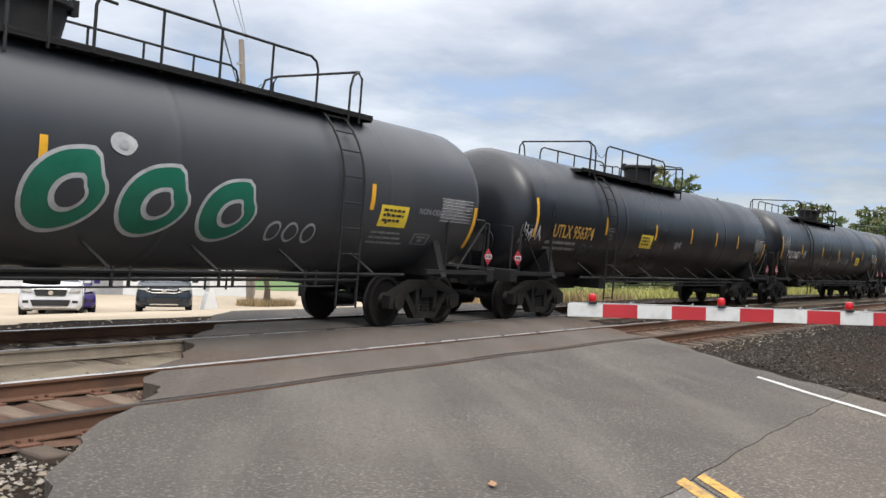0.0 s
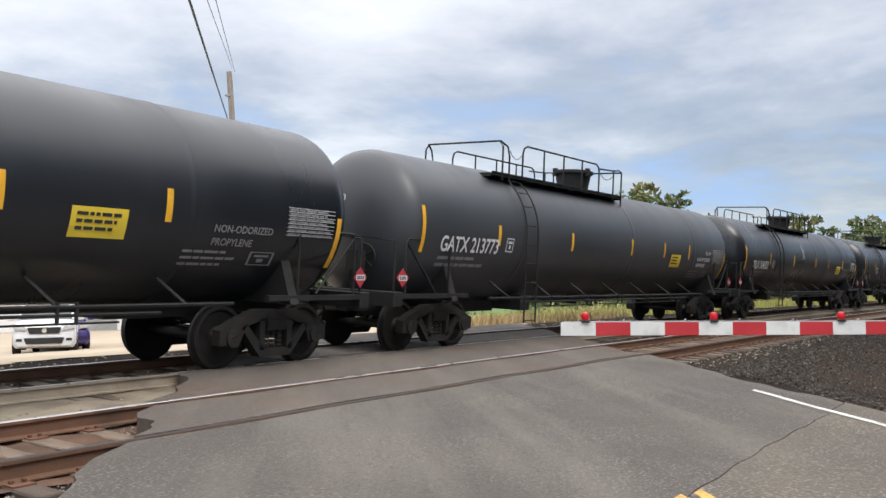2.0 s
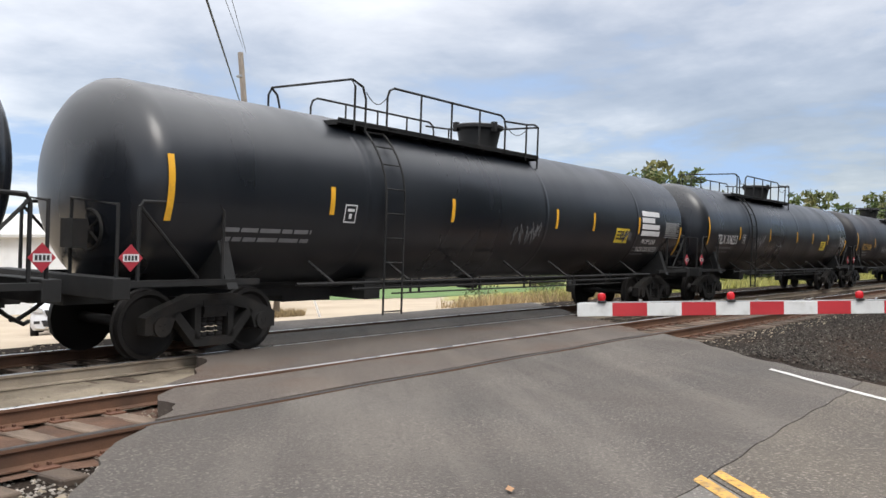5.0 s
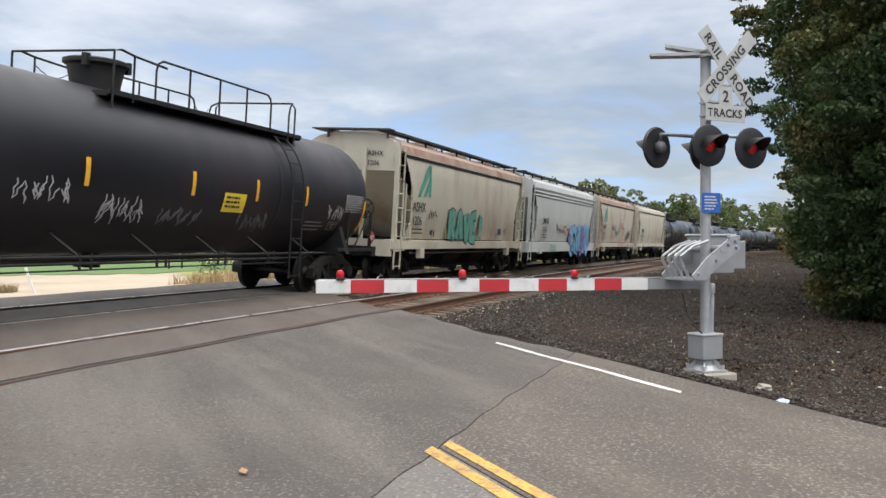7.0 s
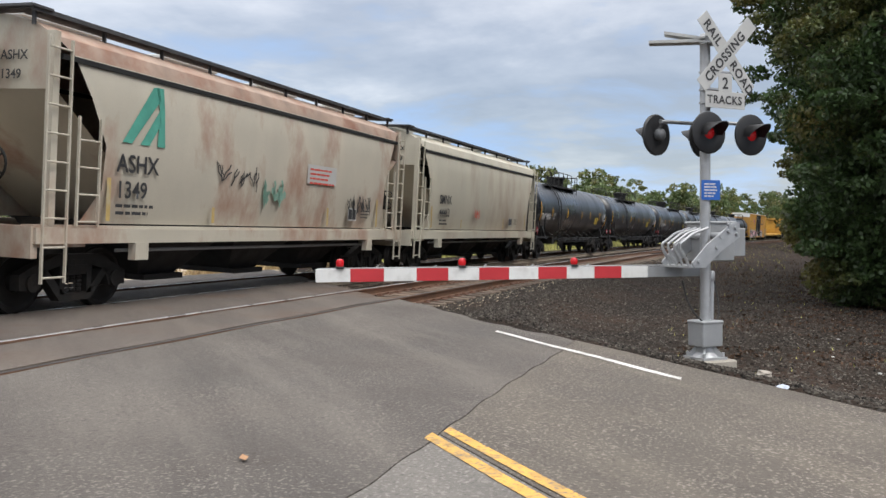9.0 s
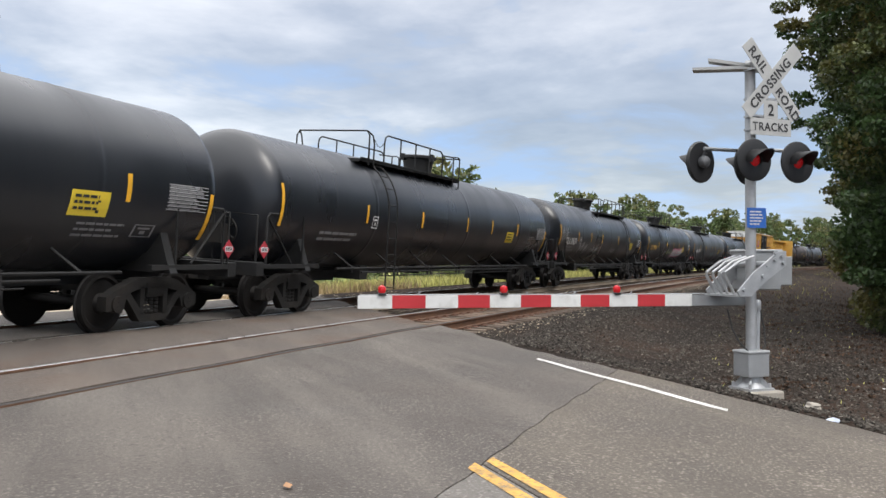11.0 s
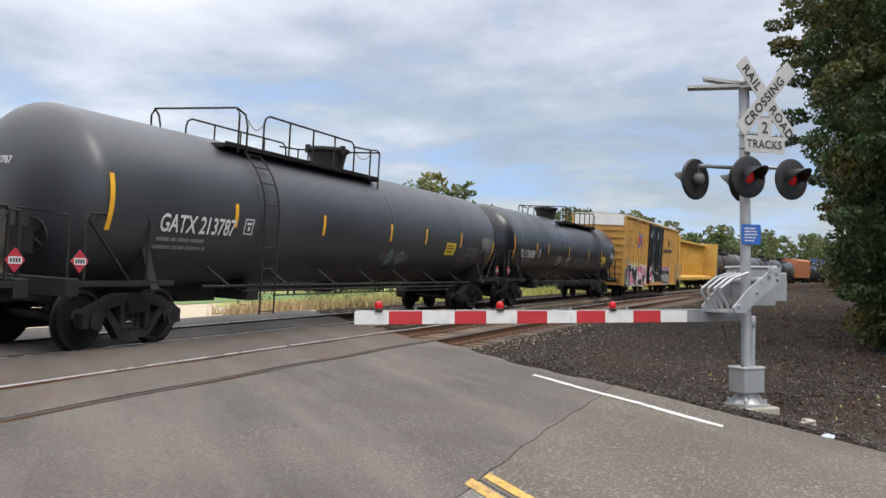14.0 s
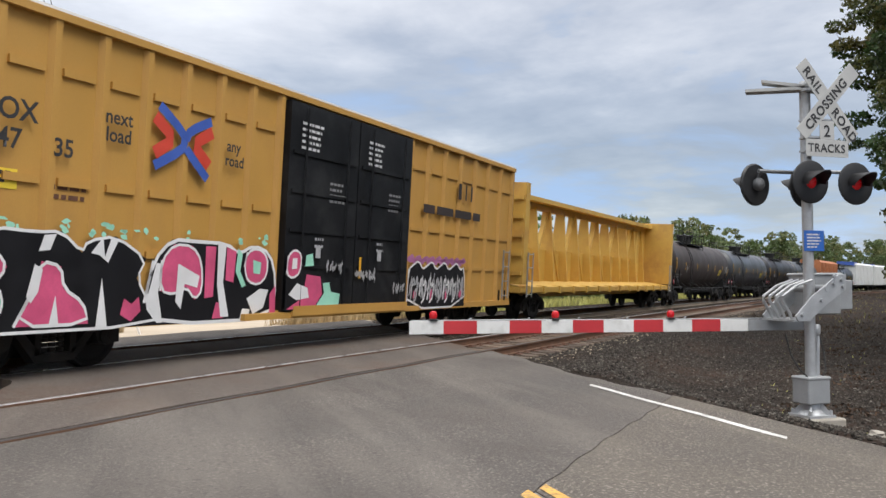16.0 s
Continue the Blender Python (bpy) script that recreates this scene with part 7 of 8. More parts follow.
for a in (-22, -14, -6, 4):
    bm = bmesh.new()
    box(bm, a, a + 3.2, -0.06, 0.0, 0, 3.0)
    part("roller_door", bm, M["alu_grey"], bld, "grey roller door", smooth=False)
# red signboard on posts
sb = thing("signboard", "red board on two posts by the lawn", "signboard", m=pose(36.0, 38.0, -0.5, 0, 0, -40))
bm = bmesh.new()
box(bm, -1.1, 1.1, -0.03, 0.03, 0.9, 1.35)
part("board", bm, M["board_red"], sb, smooth=False)
for a in (-0.9, 0.9):
    bm = bmesh.new()
    box(bm, a - 0.05, a + 0.05, -0.05, 0.05, -0.2, 1.3)
    part("post", bm, M["pole_wood"], sb, smooth=False)

# leaning utility pole and its wires
up = thing("utility_pole", "weathered wooden utility pole that leans", "utility pole", m=pose(30.0, 30.8, -0.5, 0, 0, 0))
bm = bmesh.new()
rod(bm, (0, 0, -0.3), (-0.62, 0.55, 12.6), 0.19, 12, 0.13)
part("pole", bm, M["pole_wood"], up)
bm = bmesh.new()
box(bm, -0.75, -0.50, 0.40, 0.70, 11.4, 11.5)
part("bracket", bm, M["galv"], up, smooth=False)


def wire(a, b, sag, r, label):
    bm = bmesh.new()
    a, b = Vector(a), Vector(b)
    pipe(bm, [a.lerp(b, k / 12) - Vector((0, 0, sag * 4 * (k / 12) * (1 - k / 12))) for k in range(13)], r, 5)
    w = part("overhead_wire", bm, M["cable"])
    return tagged(w, label, "wire")


wire((40.93, 43.79, 13.03), (9.0, 11.15, 7.54), 0.0, 0.035, "thick black overhead cable running past the pole")
wire((29.46, 31.24, 12.3), (10.2, 11.8, 7.3), 0.0, 0.010, "thin black overhead wire from the pole")
wire((29.56, 31.15, 12.1), (10.4, 11.7, 7.35), 0.0, 0.010, "thin black overhead wire from the pole")

# white crossing marker across the tracks
mk = thing("marker_post", "slanted white marker post in the weeds", "marker post", m=pose(19.6, 17.6, float(ground_z(19.6, 17.6)), 0, 0, 0))
bm = bmesh.new()
rod(bm, (0, 0, -0.1), (-0.28, 0.1, 0.75), 0.035, 8)
part("post", bm, M["paint_white"], mk)

# litter in the gravel and a leaf on the road
for k, (x, y, nm, mt, sz, lab) in enumerate(((8.9, -0.65, "wrapper", "litter", 0.06, "crumpled pale blue plastic litter in the gravel"), (10.3, -0.55, "rock", "concrete", 0.10, "flat pale rock beside the signal's footing"), (14.0, -1.7, "wrapper", "sign_white", 0.03, "scrap of white paper in the gravel"), (16.5, -2.1, "wrapper", "sign_white", 0.03, "scrap of white paper in the gravel"), (12.6, -2.1, "wrapper", "sign_white", 0.03, "scrap of white paper in the gravel"))):
    bm = bmesh.new()
    bmesh.ops.create_icosphere(bm, subdivisions=2, radius=sz)
    rr = random.Random(k)
    for v in bm.verts:
        v.co *= rr.uniform(0.7, 1.2)
        v.co.z *= 0.45
    ob = part(nm, bm, M[mt], None, m=pose(x, y, float(ground_z(x, y)) + sz * 0.25))
    tagged(ob, lab, nm)
bm = bmesh.new()
bm.faces.new([bm.verts.new(p) for p in ((-0.05, 0, 0.004), (0, -0.028, 0.01), (0.06, 0, 0.016), (0, 0.03, 0.008))])
lf = part("dead_leaf", bm, M["dead_leaf"], None, smooth=False, m=pose(4.64, 2.66, 0.105, 0, 0, 40))
tagged(lf, "curled brown dead leaf on the asphalt", "leaf")


# ---- paint and lettering on the cars ----
def put_letters(car, text, size, mat, place, x, z, spread=1.0):
    return part("lettering", letters(text, size, mat, lambda a, b: place(x + a, z + b), spread), None, car)


def smooth(points, rounds=2):
    for _ in range(rounds):
        out = [points[0]]
        for (ax, ay), (bx_, by) in zip(points, points[1:]):
            out += [(ax * 0.75 + bx_ * 0.25, ay * 0.75 + by * 0.25), (ax * 0.25 + bx_ * 0.75, ay * 0.25 + by * 0.75)]
        points = out + [points[-1]]
    return points


def stroke(points, width, place, mat, name, parent, label="", rounds=2):
    """One broad painted stroke."""
    left, right = ribbon(smooth(points, rounds), width)
    bm = bmesh.new()
    lv = [bm.verts.new(place(*p)) for p in left]
    rv = [bm.verts.new(place(*p)) for p in right]
    for k in range(len(lv) - 1):
        bm.faces.new((lv[k], lv[k + 1], rv[k + 1], rv[k]))
    return part(name, bm, mat, parent, label, smooth=False)


GLYPHS = {
    "A": [[(0, 0), (0.45, 1), (0.55, 1), (1, 0)], [(0.2, 0.35), (0.8, 0.38)]],
    "B": [[(0, 0), (0.05, 1), (0.7, 0.95), (0.75, 0.6), (0.1, 0.5), (0.9, 0.4), (0.85, 0.05), (0, 0)]],
    "C": [[(0.95, 0.8), (0.6, 1), (0.15, 0.8), (0, 0.4), (0.25, 0.02), (0.7, 0.0), (0.95, 0.22)]],
    "E": [[(0.95, 1), (0.05, 0.95), (0, 0), (0.95, 0.03)], [(0.03, 0.5), (0.7, 0.52)]],
    "G": [[(0.95, 0.8), (0.6, 1), (0.1, 0.75), (0, 0.3), (0.35, 0), (0.9, 0.1), (0.9, 0.45), (0.55, 0.45)]],
    "I": [[(0.5, 0), (0.52, 1)]],
    "N": [[(0, 0), (0.08, 1), (0.9, 0.05), (0.98, 1)]],
    "O": [[(0.5, 1), (0.1, 0.8), (0.02, 0.3), (0.4, 0), (0.85, 0.15), (0.95, 0.7), (0.5, 1)]],
    "P": [[(0.05, 0), (0.1, 1), (0.8, 0.95), (0.9, 0.6), (0.12, 0.42)]],
    "R": [[(0.05, 0), (0.1, 1), (0.8, 0.95), (0.85, 0.6), (0.12, 0.48), (0.5, 0.45), (0.98, 0)]],
    "S": [[(0.9, 0.85), (0.5, 1), (0.12, 0.78), (0.85, 0.35), (0.6, 0.02), (0.05, 0.12)]],
    "U": [[(0, 1), (0.05, 0.2), (0.4, 0), (0.85, 0.2), (0.95, 1)]],
    "V": [[(0, 1), (0.45, 0), (0.55, 0), (1, 1)]],
    "!": [[(0.55, 1), (0.45, 0.4)], [(0.42, 0.16), (0.40, 0.02)]],
    "d": [[(0.9, 0.5), (0.5, 0.62), (0.08, 0.4), (0.12, 0.05), (0.55, 0.0), (0.9, 0.3)], [(0.92, 1.0), (0.92, 0.0)]],
    "e": [[(0.1, 0.36), (0.9, 0.40), (0.75, 0.72), (0.35, 0.75), (0.05, 0.35), (0.35, 0.0), (0.9, 0.1)]],
}


def hand_letters(text, x, z, w, h, place, mat, parent, width, slant=0.15, gap=0.25, name="scrawl", label="", rounds=1):
    """Hand-drawn letters in single strokes, one mesh for the word."""
    bm = bmesh.new()
    pitch = w / (len(text) + (len(text) - 1) * gap)
    for k, ch in enumerate(text):
        for line in GLYPHS[ch]:
            pts = [(x + pitch * ((1 + gap) * k + a) + slant * b * h, z + b * h) for a, b in line]
            if pts[0] == pts[-1]:
                pts.append(pts[1])
            pts = [(ax + (bx_ - ax) * q / 3, ay + (by - ay) * q / 3) for (ax, ay), (bx_, by) in zip(pts, pts[1:]) for q in range(3)] + [pts[-1]]
            left, right = ribbon(smooth(pts, rounds), width)
            lv = [bm.verts.new(place(*p)) for p in left]
            rv = [bm.verts.new(place(*p)) for p in right]
            for n in range(len(lv) - 1):
                bm.faces.new((lv[n], lv[n + 1], rv[n + 1], rv[n]))
    return part(name, bm, mat, parent, label, smooth=False)


# green loops on the first car
T1 = lambda out: (lambda x, z: on_side(TANK_R, TANK_Z, out)(x - (GAPS[1] - GAPS[0]) / 2, z))
for k, (x, z, rx, rz) in enumerate(((8.44, 1.89, 0.52, 0.53), (9.66, 1.85, 0.51, 0.49), (10.86, 1.81, 0.48, 0.46))):
    def loop(q, dx=0.0, dz=0.0):
        """A plump bean with a notch at its upper right."""
        out = []
        for n in range(30):
            a = n * 2 * math.pi / 30
            rr = 1 + 0.10 * math.cos(2 * a - 0.9) - 0.16 * math.exp(-((a - 0.45) / 0.28) ** 2) + 0.10 * math.exp(-((a - 1.0) / 0.25) ** 2)
            out.append((x + dx + rx * q * rr * math.cos(a), z + dz + rz * q * rr * math.sin(a)))
        return out
    spray(loop(1.0), T1(0.010), M["graffiti_white"], "graffiti_outline", c1, "white sprayed outline")
    spray(loop(0.90), T1(0.017), M["paint_green"], "graffiti_fill", c1, "deep green sprayed fill")
    spray(loop(0.44, 0.04, -0.03), T1(0.024), M["graffiti_white"], "graffiti_outline", c1)
    spray(loop(0.33, 0.05, -0.03), T1(0.031), M["tank_grey"], "graffiti_gap", c1)
for x in (7.5, 11.80, 12.16, 12.54):
    spray(blob(x, 1.58, 0.20 if x < 8 else 0.15, 0.15, 16, 0.06, int(x * 9)), T1(0.010), M["tag_white"], "graffiti_outline", c1)
    spray(blob(x, 1.58, 0.17 if x < 8 else 0.115, 0.115, 16, 0.06, int(x * 9)), T1(0.017), M["paint_teal_dim"] if x < 8 else M["tank_grey"], "graffiti_gap", c1)
spray(blob(9.1, 2.48, 0.17, 0.14, 16, 0.1, 4), T1(0.010), M["graffiti_white"], "graffiti_outline", c1)
spray(blob(9.1, 2.47, 0.07, 0.06, 12, 0.1, 4), T1(0.017), M["tag_white"], "graffiti_gap", c1)
put_letters(c1, "NON-ODORIZED", 0.15, M["stencil_dim"], side_of(0), 15.1, 2.05)
put_letters(c4, "NON-ODORIZED", 0.145, M["stencil"], side_of(3), 15.2, 2.0)
put_letters(c4, "PROPYLENE", 0.145, M["stencil"], side_of(3), 15.2, 1.82)
put_letters(c4, "FRA AIP", 0.14, M["stencil"], side_of(3), 15.88, 2.20)
for c, i in ((c3, 2), (c5, 4), (c8, 7), (c15, 14), (c18, 17)):
    xl = GAPS[i + 1] - GAPS[i] - 3.7
    put_letters(c, "NON-ODORIZED", 0.14, M["stencil_dim"], side_of(i), xl, 1.95)
    put_letters(c, "PROPYLENE", 0.14, M["stencil_dim"], side_of(i), xl, 1.77)
# white block with a stencil under it
S7 = side_of(6)
for k, w in enumerate((1.15, 0.82, 1.15, 1.2)):
    panel(c7, S7, 15.75, 2.50 - k * 0.17, w, 0.13, M["paint_white"], "stencil_block", ny=2)
put_letters(c7, "PROPYLENE", 0.17, M["stencil"], S7, 15.9, 1.78)
put_letters(c7, "NON ODORIZED", 0.17, M["stencil"], S7, 15.75, 1.58)
# tags
TAGS = ((c2, 1, 0.75, 1.68, 0.85, 0.5, "tag_white", 31), (c2, 1, 10.9, 1.50, 0.7, 0.42, "tag_faint", 1), (c2, 1, 5.6, 1.42, 1.4, 0.36, "tag_faint", 2), (c2, 1, 9.1, 1.75, 0.5, 0.35, "tag_white", 33), (c3, 2, 9.6, 1.75, 0.8, 0.42, "tag_white", 3), (c3, 2, 11.0, 1.65, 0.9, 0.48, "tag_white", 4), (c3, 2, 1.1, 2.0, 1.0, 0.8, "tag_white", 14),
        (c5, 4, 8.35, 2.1, 0.35, 1.1, "tag_white", 5), (c8, 7, 5.6, 1.75, 0.9, 0.5, "tag_white", 6), (c8, 7, 8.0, 1.7, 1.2, 0.3, "tag_faint", 7), (c7, 6, 9.5, 1.65, 1.0, 0.5, "tag_faint", 8), (c7, 6, 14.5, 1.75, 0.8, 0.4, "tag_faint", 9),
        (c9, 8, 6.6, 1.72, 0.95, 0.42, "tag_white", 10), (c9, 8, 8.15, 1.47, 1.2, 0.5, "tag_white", 11), (c9, 8, 9.75, 1.45, 1.1, 0.4, "tag_faint", 12), (c9, 8, 15.85, 1.72, 0.85, 0.38, "tag_white", 13), (c9, 8, 12.25, 1.40, 1.1, 0.42, "tag_faint", 15),
        (c16, 15, 1.4, 1.9, 0.9, 0.8, "tag_white", 16), (c16, 15, 4.6, 1.42, 1.55, 0.62, "tag_white", 17), (c16, 15, 6.6, 1.48, 1.5, 0.36, "tag_white", 18), (c16, 15, 9.0, 1.6, 0.9, 0.35, "tag_faint", 21), (c16, 15, 10.9, 1.54, 1.0, 0.28, "tag_white", 19),
        (c19, 18, 8.45, 1.6, 0.3, 0.45, "tag_faint", 23), (c19, 18, 7.6, 1.55, 0.5, 0.2, "tag_faint", 24))
for c, i, x, z, w, h, mt, sd in TAGS:
    scrawl(x, z, w, h, side_of(i), M[mt], c, sd, 0.028 if mt == "tag_white" else 0.04, max(3, int(w * 6)))
S17 = lambda out: (lambda x, z: on_side(TANK_R, TANK_Z, out)(x - (GAPS[17] - GAPS[16]) / 2, z))
scrawl(7.9, 1.48, 2.2, 0.55, S17(0.010), M["tag_green"], c17, 41, 0.035, 9)
# pink-edged pale block letters with ragged tops
zig = [(10.35, 1.32), (10.62, 2.02), (10.88, 1.42), (11.15, 2.10), (11.40, 1.45), (11.66, 2.04), (11.95, 1.38), (12.25, 2.08), (12.50, 1.42), (12.78, 2.0), (13.05, 1.45), (13.35, 2.08), (13.62, 1.50), (13.95, 2.05), (14.25, 1.60)]
stroke(zig, 0.42, S17(0.010), M["paint_pink"], "graffiti_outline", c17, "pink sprayed edge", 1)
stroke(zig, 0.27, S17(0.016), M["graffiti_white"], "graffiti_fill", c17, "pale sprayed fill", 1)
for k in range(6):
    stroke([(10.5 + 0.62 * k, 1.38), (10.72 + 0.62 * k, 1.92)], 0.035, S17(0.022), M["paint_pink"], "graffiti_stroke", c17, "", 0)
for word, x, z, w, h in (("NPS", 6.90, 1.60, 0.62, 0.40), ("NPS", 8.42, 1.64, 0.50, 0.34), ("BIGCOP", 10.05, 1.56, 2.5, 0.38)):
    hand_letters(word, x, z, w, h, side_of(18), M["tag_white"], c19, 0.032)
hand_letters("PCUP", 3.55, 1.42, 1.25, 0.33, side_of(1), M["tag_faint"], c2, 0.035)
S18 = side_of(17)
for k in range(5):
    spray(blob(10.75 + k * 0.33, 1.63, 0.19, 0.17, 12, 0.3, k + 60), S18, M["paint_teal_dim"] if k % 2 else M["tag_faint"], "graffiti_fill", c18)
scrawl(10.6, 1.48, 1.6, 0.32, S18, M["tag_faint"], c18, 66, 0.05, 9)
for k, wd in enumerate((0.05, 0.03)):
    scrawl(0.0, 0.42 - 0.1 * k, 1.1, 0.34, lambda a, b: head_place((GAPS[19] - GAPS[18] - 0.75) / 2 - 0.25, TANK_R, TANK_Z, 0.55 - a, b), M["paint_white"] if k == 0 else M["paint_pink"], c19, 67 + k, wd, 6)


def hop_side(k, out=0.0):
    return lambda x, z: Vector((x - (GAPS[10 + k] - GAPS[9 + k]) / 2, -1.556 - out, z))


HNUM = (("ASHX", "1206", 1.75), ("SMNX", "1166", 2.8), ("ASHX", "1349", 2.0), ("SMNX", "44463", 2.5))
for k, (mk_, nb, x) in enumerate(HNUM):
    put_letters(hops[k], mk_, 0.39, M["stencil_dark"], hop_side(k), x, 2.15)
    put_letters(hops[k], nb, 0.37, M["stencil_dark"], hop_side(k), x, 1.75)
    bars(hops[k], hop_side(k), x, 1.60, 0.9, 2, 0.05, 0.06, M["stencil_dark"], 300 + k)
    bars(hops[k], hop_side(k), 10.95, 1.75, 0.55, 3, 0.03, 0.05, M["stencil_dark"], 310 + k)
    sq = panel(hops[k], hop_side(k), 10.22, 1.52, 0.47, 0.30, M["sign_white"], "notice_box", "white framed notice box")
    for q in (0, 1):
        panel(sq, hop_side(k, 0.004), 10.25 + 0.215 * q, 1.55, 0.195, 0.24, M["stencil_dark"], "notice_field")
    h = (GAPS[10 + k] - GAPS[9 + k] - 0.7) / 2
    for row, word in enumerate((mk_, nb)):
        part("lettering", letters(word, 0.19, M["stencil_dark"], lambda a, b: Vector((-h + 0.41, -0.50 - a, 3.62 - row * 0.27 + b))), None, hops[k])
# slanted teal emblem
for k in (0, 2):
    for pts in ([(2.1, 2.98), (2.32, 2.98), (3.0, 3.75), (2.92, 3.92), (2.80, 3.92)], [(2.52, 2.98), (2.74, 2.98), (3.02, 3.35), (2.98, 3.58)], [(2.86, 3.93), (3.05, 3.93), (3.10, 3.6), (3.14, 2.98), (2.94, 2.98), (2.98, 3.55)]):
        spray([(p, q - 0.38) for p, q in pts], hop_side(k, 0.003), M["paint_teal"], "emblem", hops[k], "teal slanted emblem")
# teal block letters with dark edges
for out, wd, mt, nm in ((0.004, 0.40, "stencil_dark", "graffiti_outline"), (0.008, 0.32, "paint_teal", "graffiti_fill")):
    hand_letters("RAVE!", 4.85, 1.36, 3.45, 0.84, hop_side(0, out), M[mt], hops[0], wd, 0.06, 0.42, nm, "teal block letters with dark edges" if wd < 0.4 else "", 0)
hand_letters("RAVE", 4.83, 1.36, 2.65, 0.84, hop_side(0, 0.012), M["paint_teal_dim"], hops[0], 0.09, 0.06, 0.50, "graffiti_stroke", "", 0)
scrawl(3.05, 1.92, 0.65, 0.35, hop_side(0, 0.004), M["stencil_dark"], hops[0], 716, 0.03, 5)
scrawl(3.10, 1.40, 0.50, 0.26, hop_side(0, 0.004), M["stencil_dark"], hops[0], 717, 0.03, 6)
# broad blue letters with black edges and one violet letter, run down over the sill on a misty blue ground
for k in range(26):
    x = 8.35 + k * 0.185
    spray(blob(x, 1.45 + 0.62 * math.sin(k * 2.4), 0.32, 0.24, 12, 0.25, k + 90), hop_side(1, 0.004), M["paint_sky"] if k % 5 else M["paint_violet"], "graffiti_mist", hops[1])
for ch, x, w, h, mt in (("C", 8.62, 1.05, 1.02, "paint_sky"), ("d", 9.95, 0.62, 1.0, "paint_sky"), ("R", 10.88, 0.72, 1.02, "paint_violet"), ("e", 12.0, 0.62, 1.0, "paint_sky")):
    hand_letters(ch, x, 0.98, w, h, hop_side(1, 0.009), M["stencil_dark"], hops[1], 0.50, 0.05, 0.2, "graffiti_outline", "", 2)
    hand_letters(ch, x, 1.02, w, h, hop_side(1, 0.014), M["graffiti_white"], hops[1], 0.37, 0.05, 0.2, "graffiti_edge", "", 2)
    hand_letters(ch, x + 0.02, 1.0, w, h, hop_side(1, 0.019), M[mt], hops[1], 0.32, 0.05, 0.2, "graffiti_fill", "broad sprayed letter", 2)
stroke([(8.42, 1.10), (8.62, 1.95)], 0.16, hop_side(1, 0.007), M["stripe"], "graffiti_stroke", hops[1], "", 0)
stroke([(12.85, 1.9), (13.2, 2.25), (13.05, 1.7)], 0.06, hop_side(1, 0.016), M["stencil_dark"], "graffiti_stroke", hops[1], "", 0)
hand_letters("NPS", 8.75, 0.98, 0.6, 0.2, hop_side(1, 0.024), M["stencil_dark"], hops[1], 0.03)
put_letters(hops[1], "DO NOT HAMMER", 0.19, M["hazard_red"], hop_side(1), 6.60, 1.88, 0.9)
put_letters(hops[1], "ON CAR", 0.19, M["hazard_red"], hop_side(1), 6.95, 1.64, 0.9)
for k in range(5):
    stroke([(4.3 + k * 0.25, 1.22), (4.28 + k * 0.25, 0.86), (4.45 + k * 0.25, 0.90)], 0.07, hop_side(1, 0.02), M["paint_teal"], "graffiti_stroke", hops[1], "", 0)
scrawl(5.6, 1.8, 2.0, 0.5, hop_side(1, 0.004), M["hopper_cream"], hops[1], 711, 0.10, 6)
scrawl(6.2, 1.7, 1.0, 0.6, hop_side(2, 0.004), M["paint_teal_dim"], hops[2], 712, 0.07, 6)
scrawl(4.6, 2.0, 1.4, 0.6, hop_side(2, 0.004), M["stencil_dark"], hops[2], 713, 0.03, 5)
scrawl(10.2, 1.65, 1.3, 0.5, hop_side(2, 0.004), M["stencil_dark"], hops[2], 714, 0.04, 8)
panel(hops[2], hop_side(2, 0.003), 8.1, 2.30, 1.4, 0.42, M["sign_white"], "placard", "faded white notice panel")
bars(hops[2], hop_side(2, 0.006), 8.2, 2.6, 1.2, 4, 0.04, 0.06, M["paint_red"], 333)
scrawl(6.0, 1.7, 0.5, 0.4, hop_side(3, 0.004), M["paint_red"], hops[3], 715, 0.03, 5)

# box car lettering, emblem and mural
HB = (GAPS[20] - GAPS[19] - 1.5) / 2
BX = lambda out=0.0: (lambda x, z: Vector((x - HB, -1.525 - out, z)))
for txt, x, z, sz in (("TB", 0.10, 3.16, 0.36), ("OX", 0.88, 3.16, 0.36), ("64", 0.10, 2.82, 0.34), ("47", 0.88, 2.82, 0.34), ("35", 1.68, 2.81, 0.32), ("next", 2.48, 3.36, 0.27), ("load", 2.50, 3.12, 0.27), ("any", 4.97, 3.32, 0.25), ("road", 4.94, 3.09, 0.25)):
    put_letters(bx, txt, sz, M["stencil_dark"], BX(0.079), x, z)
for pts, wd, mt, o in (([(4.42, 3.95), (5.02, 3.52), (5.06, 3.34), (5.0, 3.18), (4.35, 2.78)], 0.17, "paint_blue", 0.080), ([(4.32, 3.72), (4.80, 3.36), (4.34, 3.02)], 0.22, "paint_red", 0.083),
                       ([(5.72, 3.88), (5.18, 3.60), (5.08, 3.40)], 0.17, "paint_blue", 0.086), ([(5.10, 3.22), (5.30, 3.02), (5.68, 2.68)], 0.17, "paint_blue", 0.086), ([(5.76, 3.66), (5.26, 3.34), (5.70, 2.96)], 0.22, "paint_red", 0.089)):
    stroke([(3.38 + (p - 4.32) * 0.85, 2.82 + (q - 2.68) * 0.74) for p, q in pts], wd * 0.85, BX(o), M[mt], "emblem", bx, "red and blue crossed emblem", 1)
bars(bx, BX(0.004), 1.7, 2.40, 0.7, 2, 0.06, 0.06, M["rust"], 401)
yp = panel(bx, BX(0.004), 0.55, 2.34, 0.7, 0.24, M["placard_yellow"], "placard", "yellow notice panel")
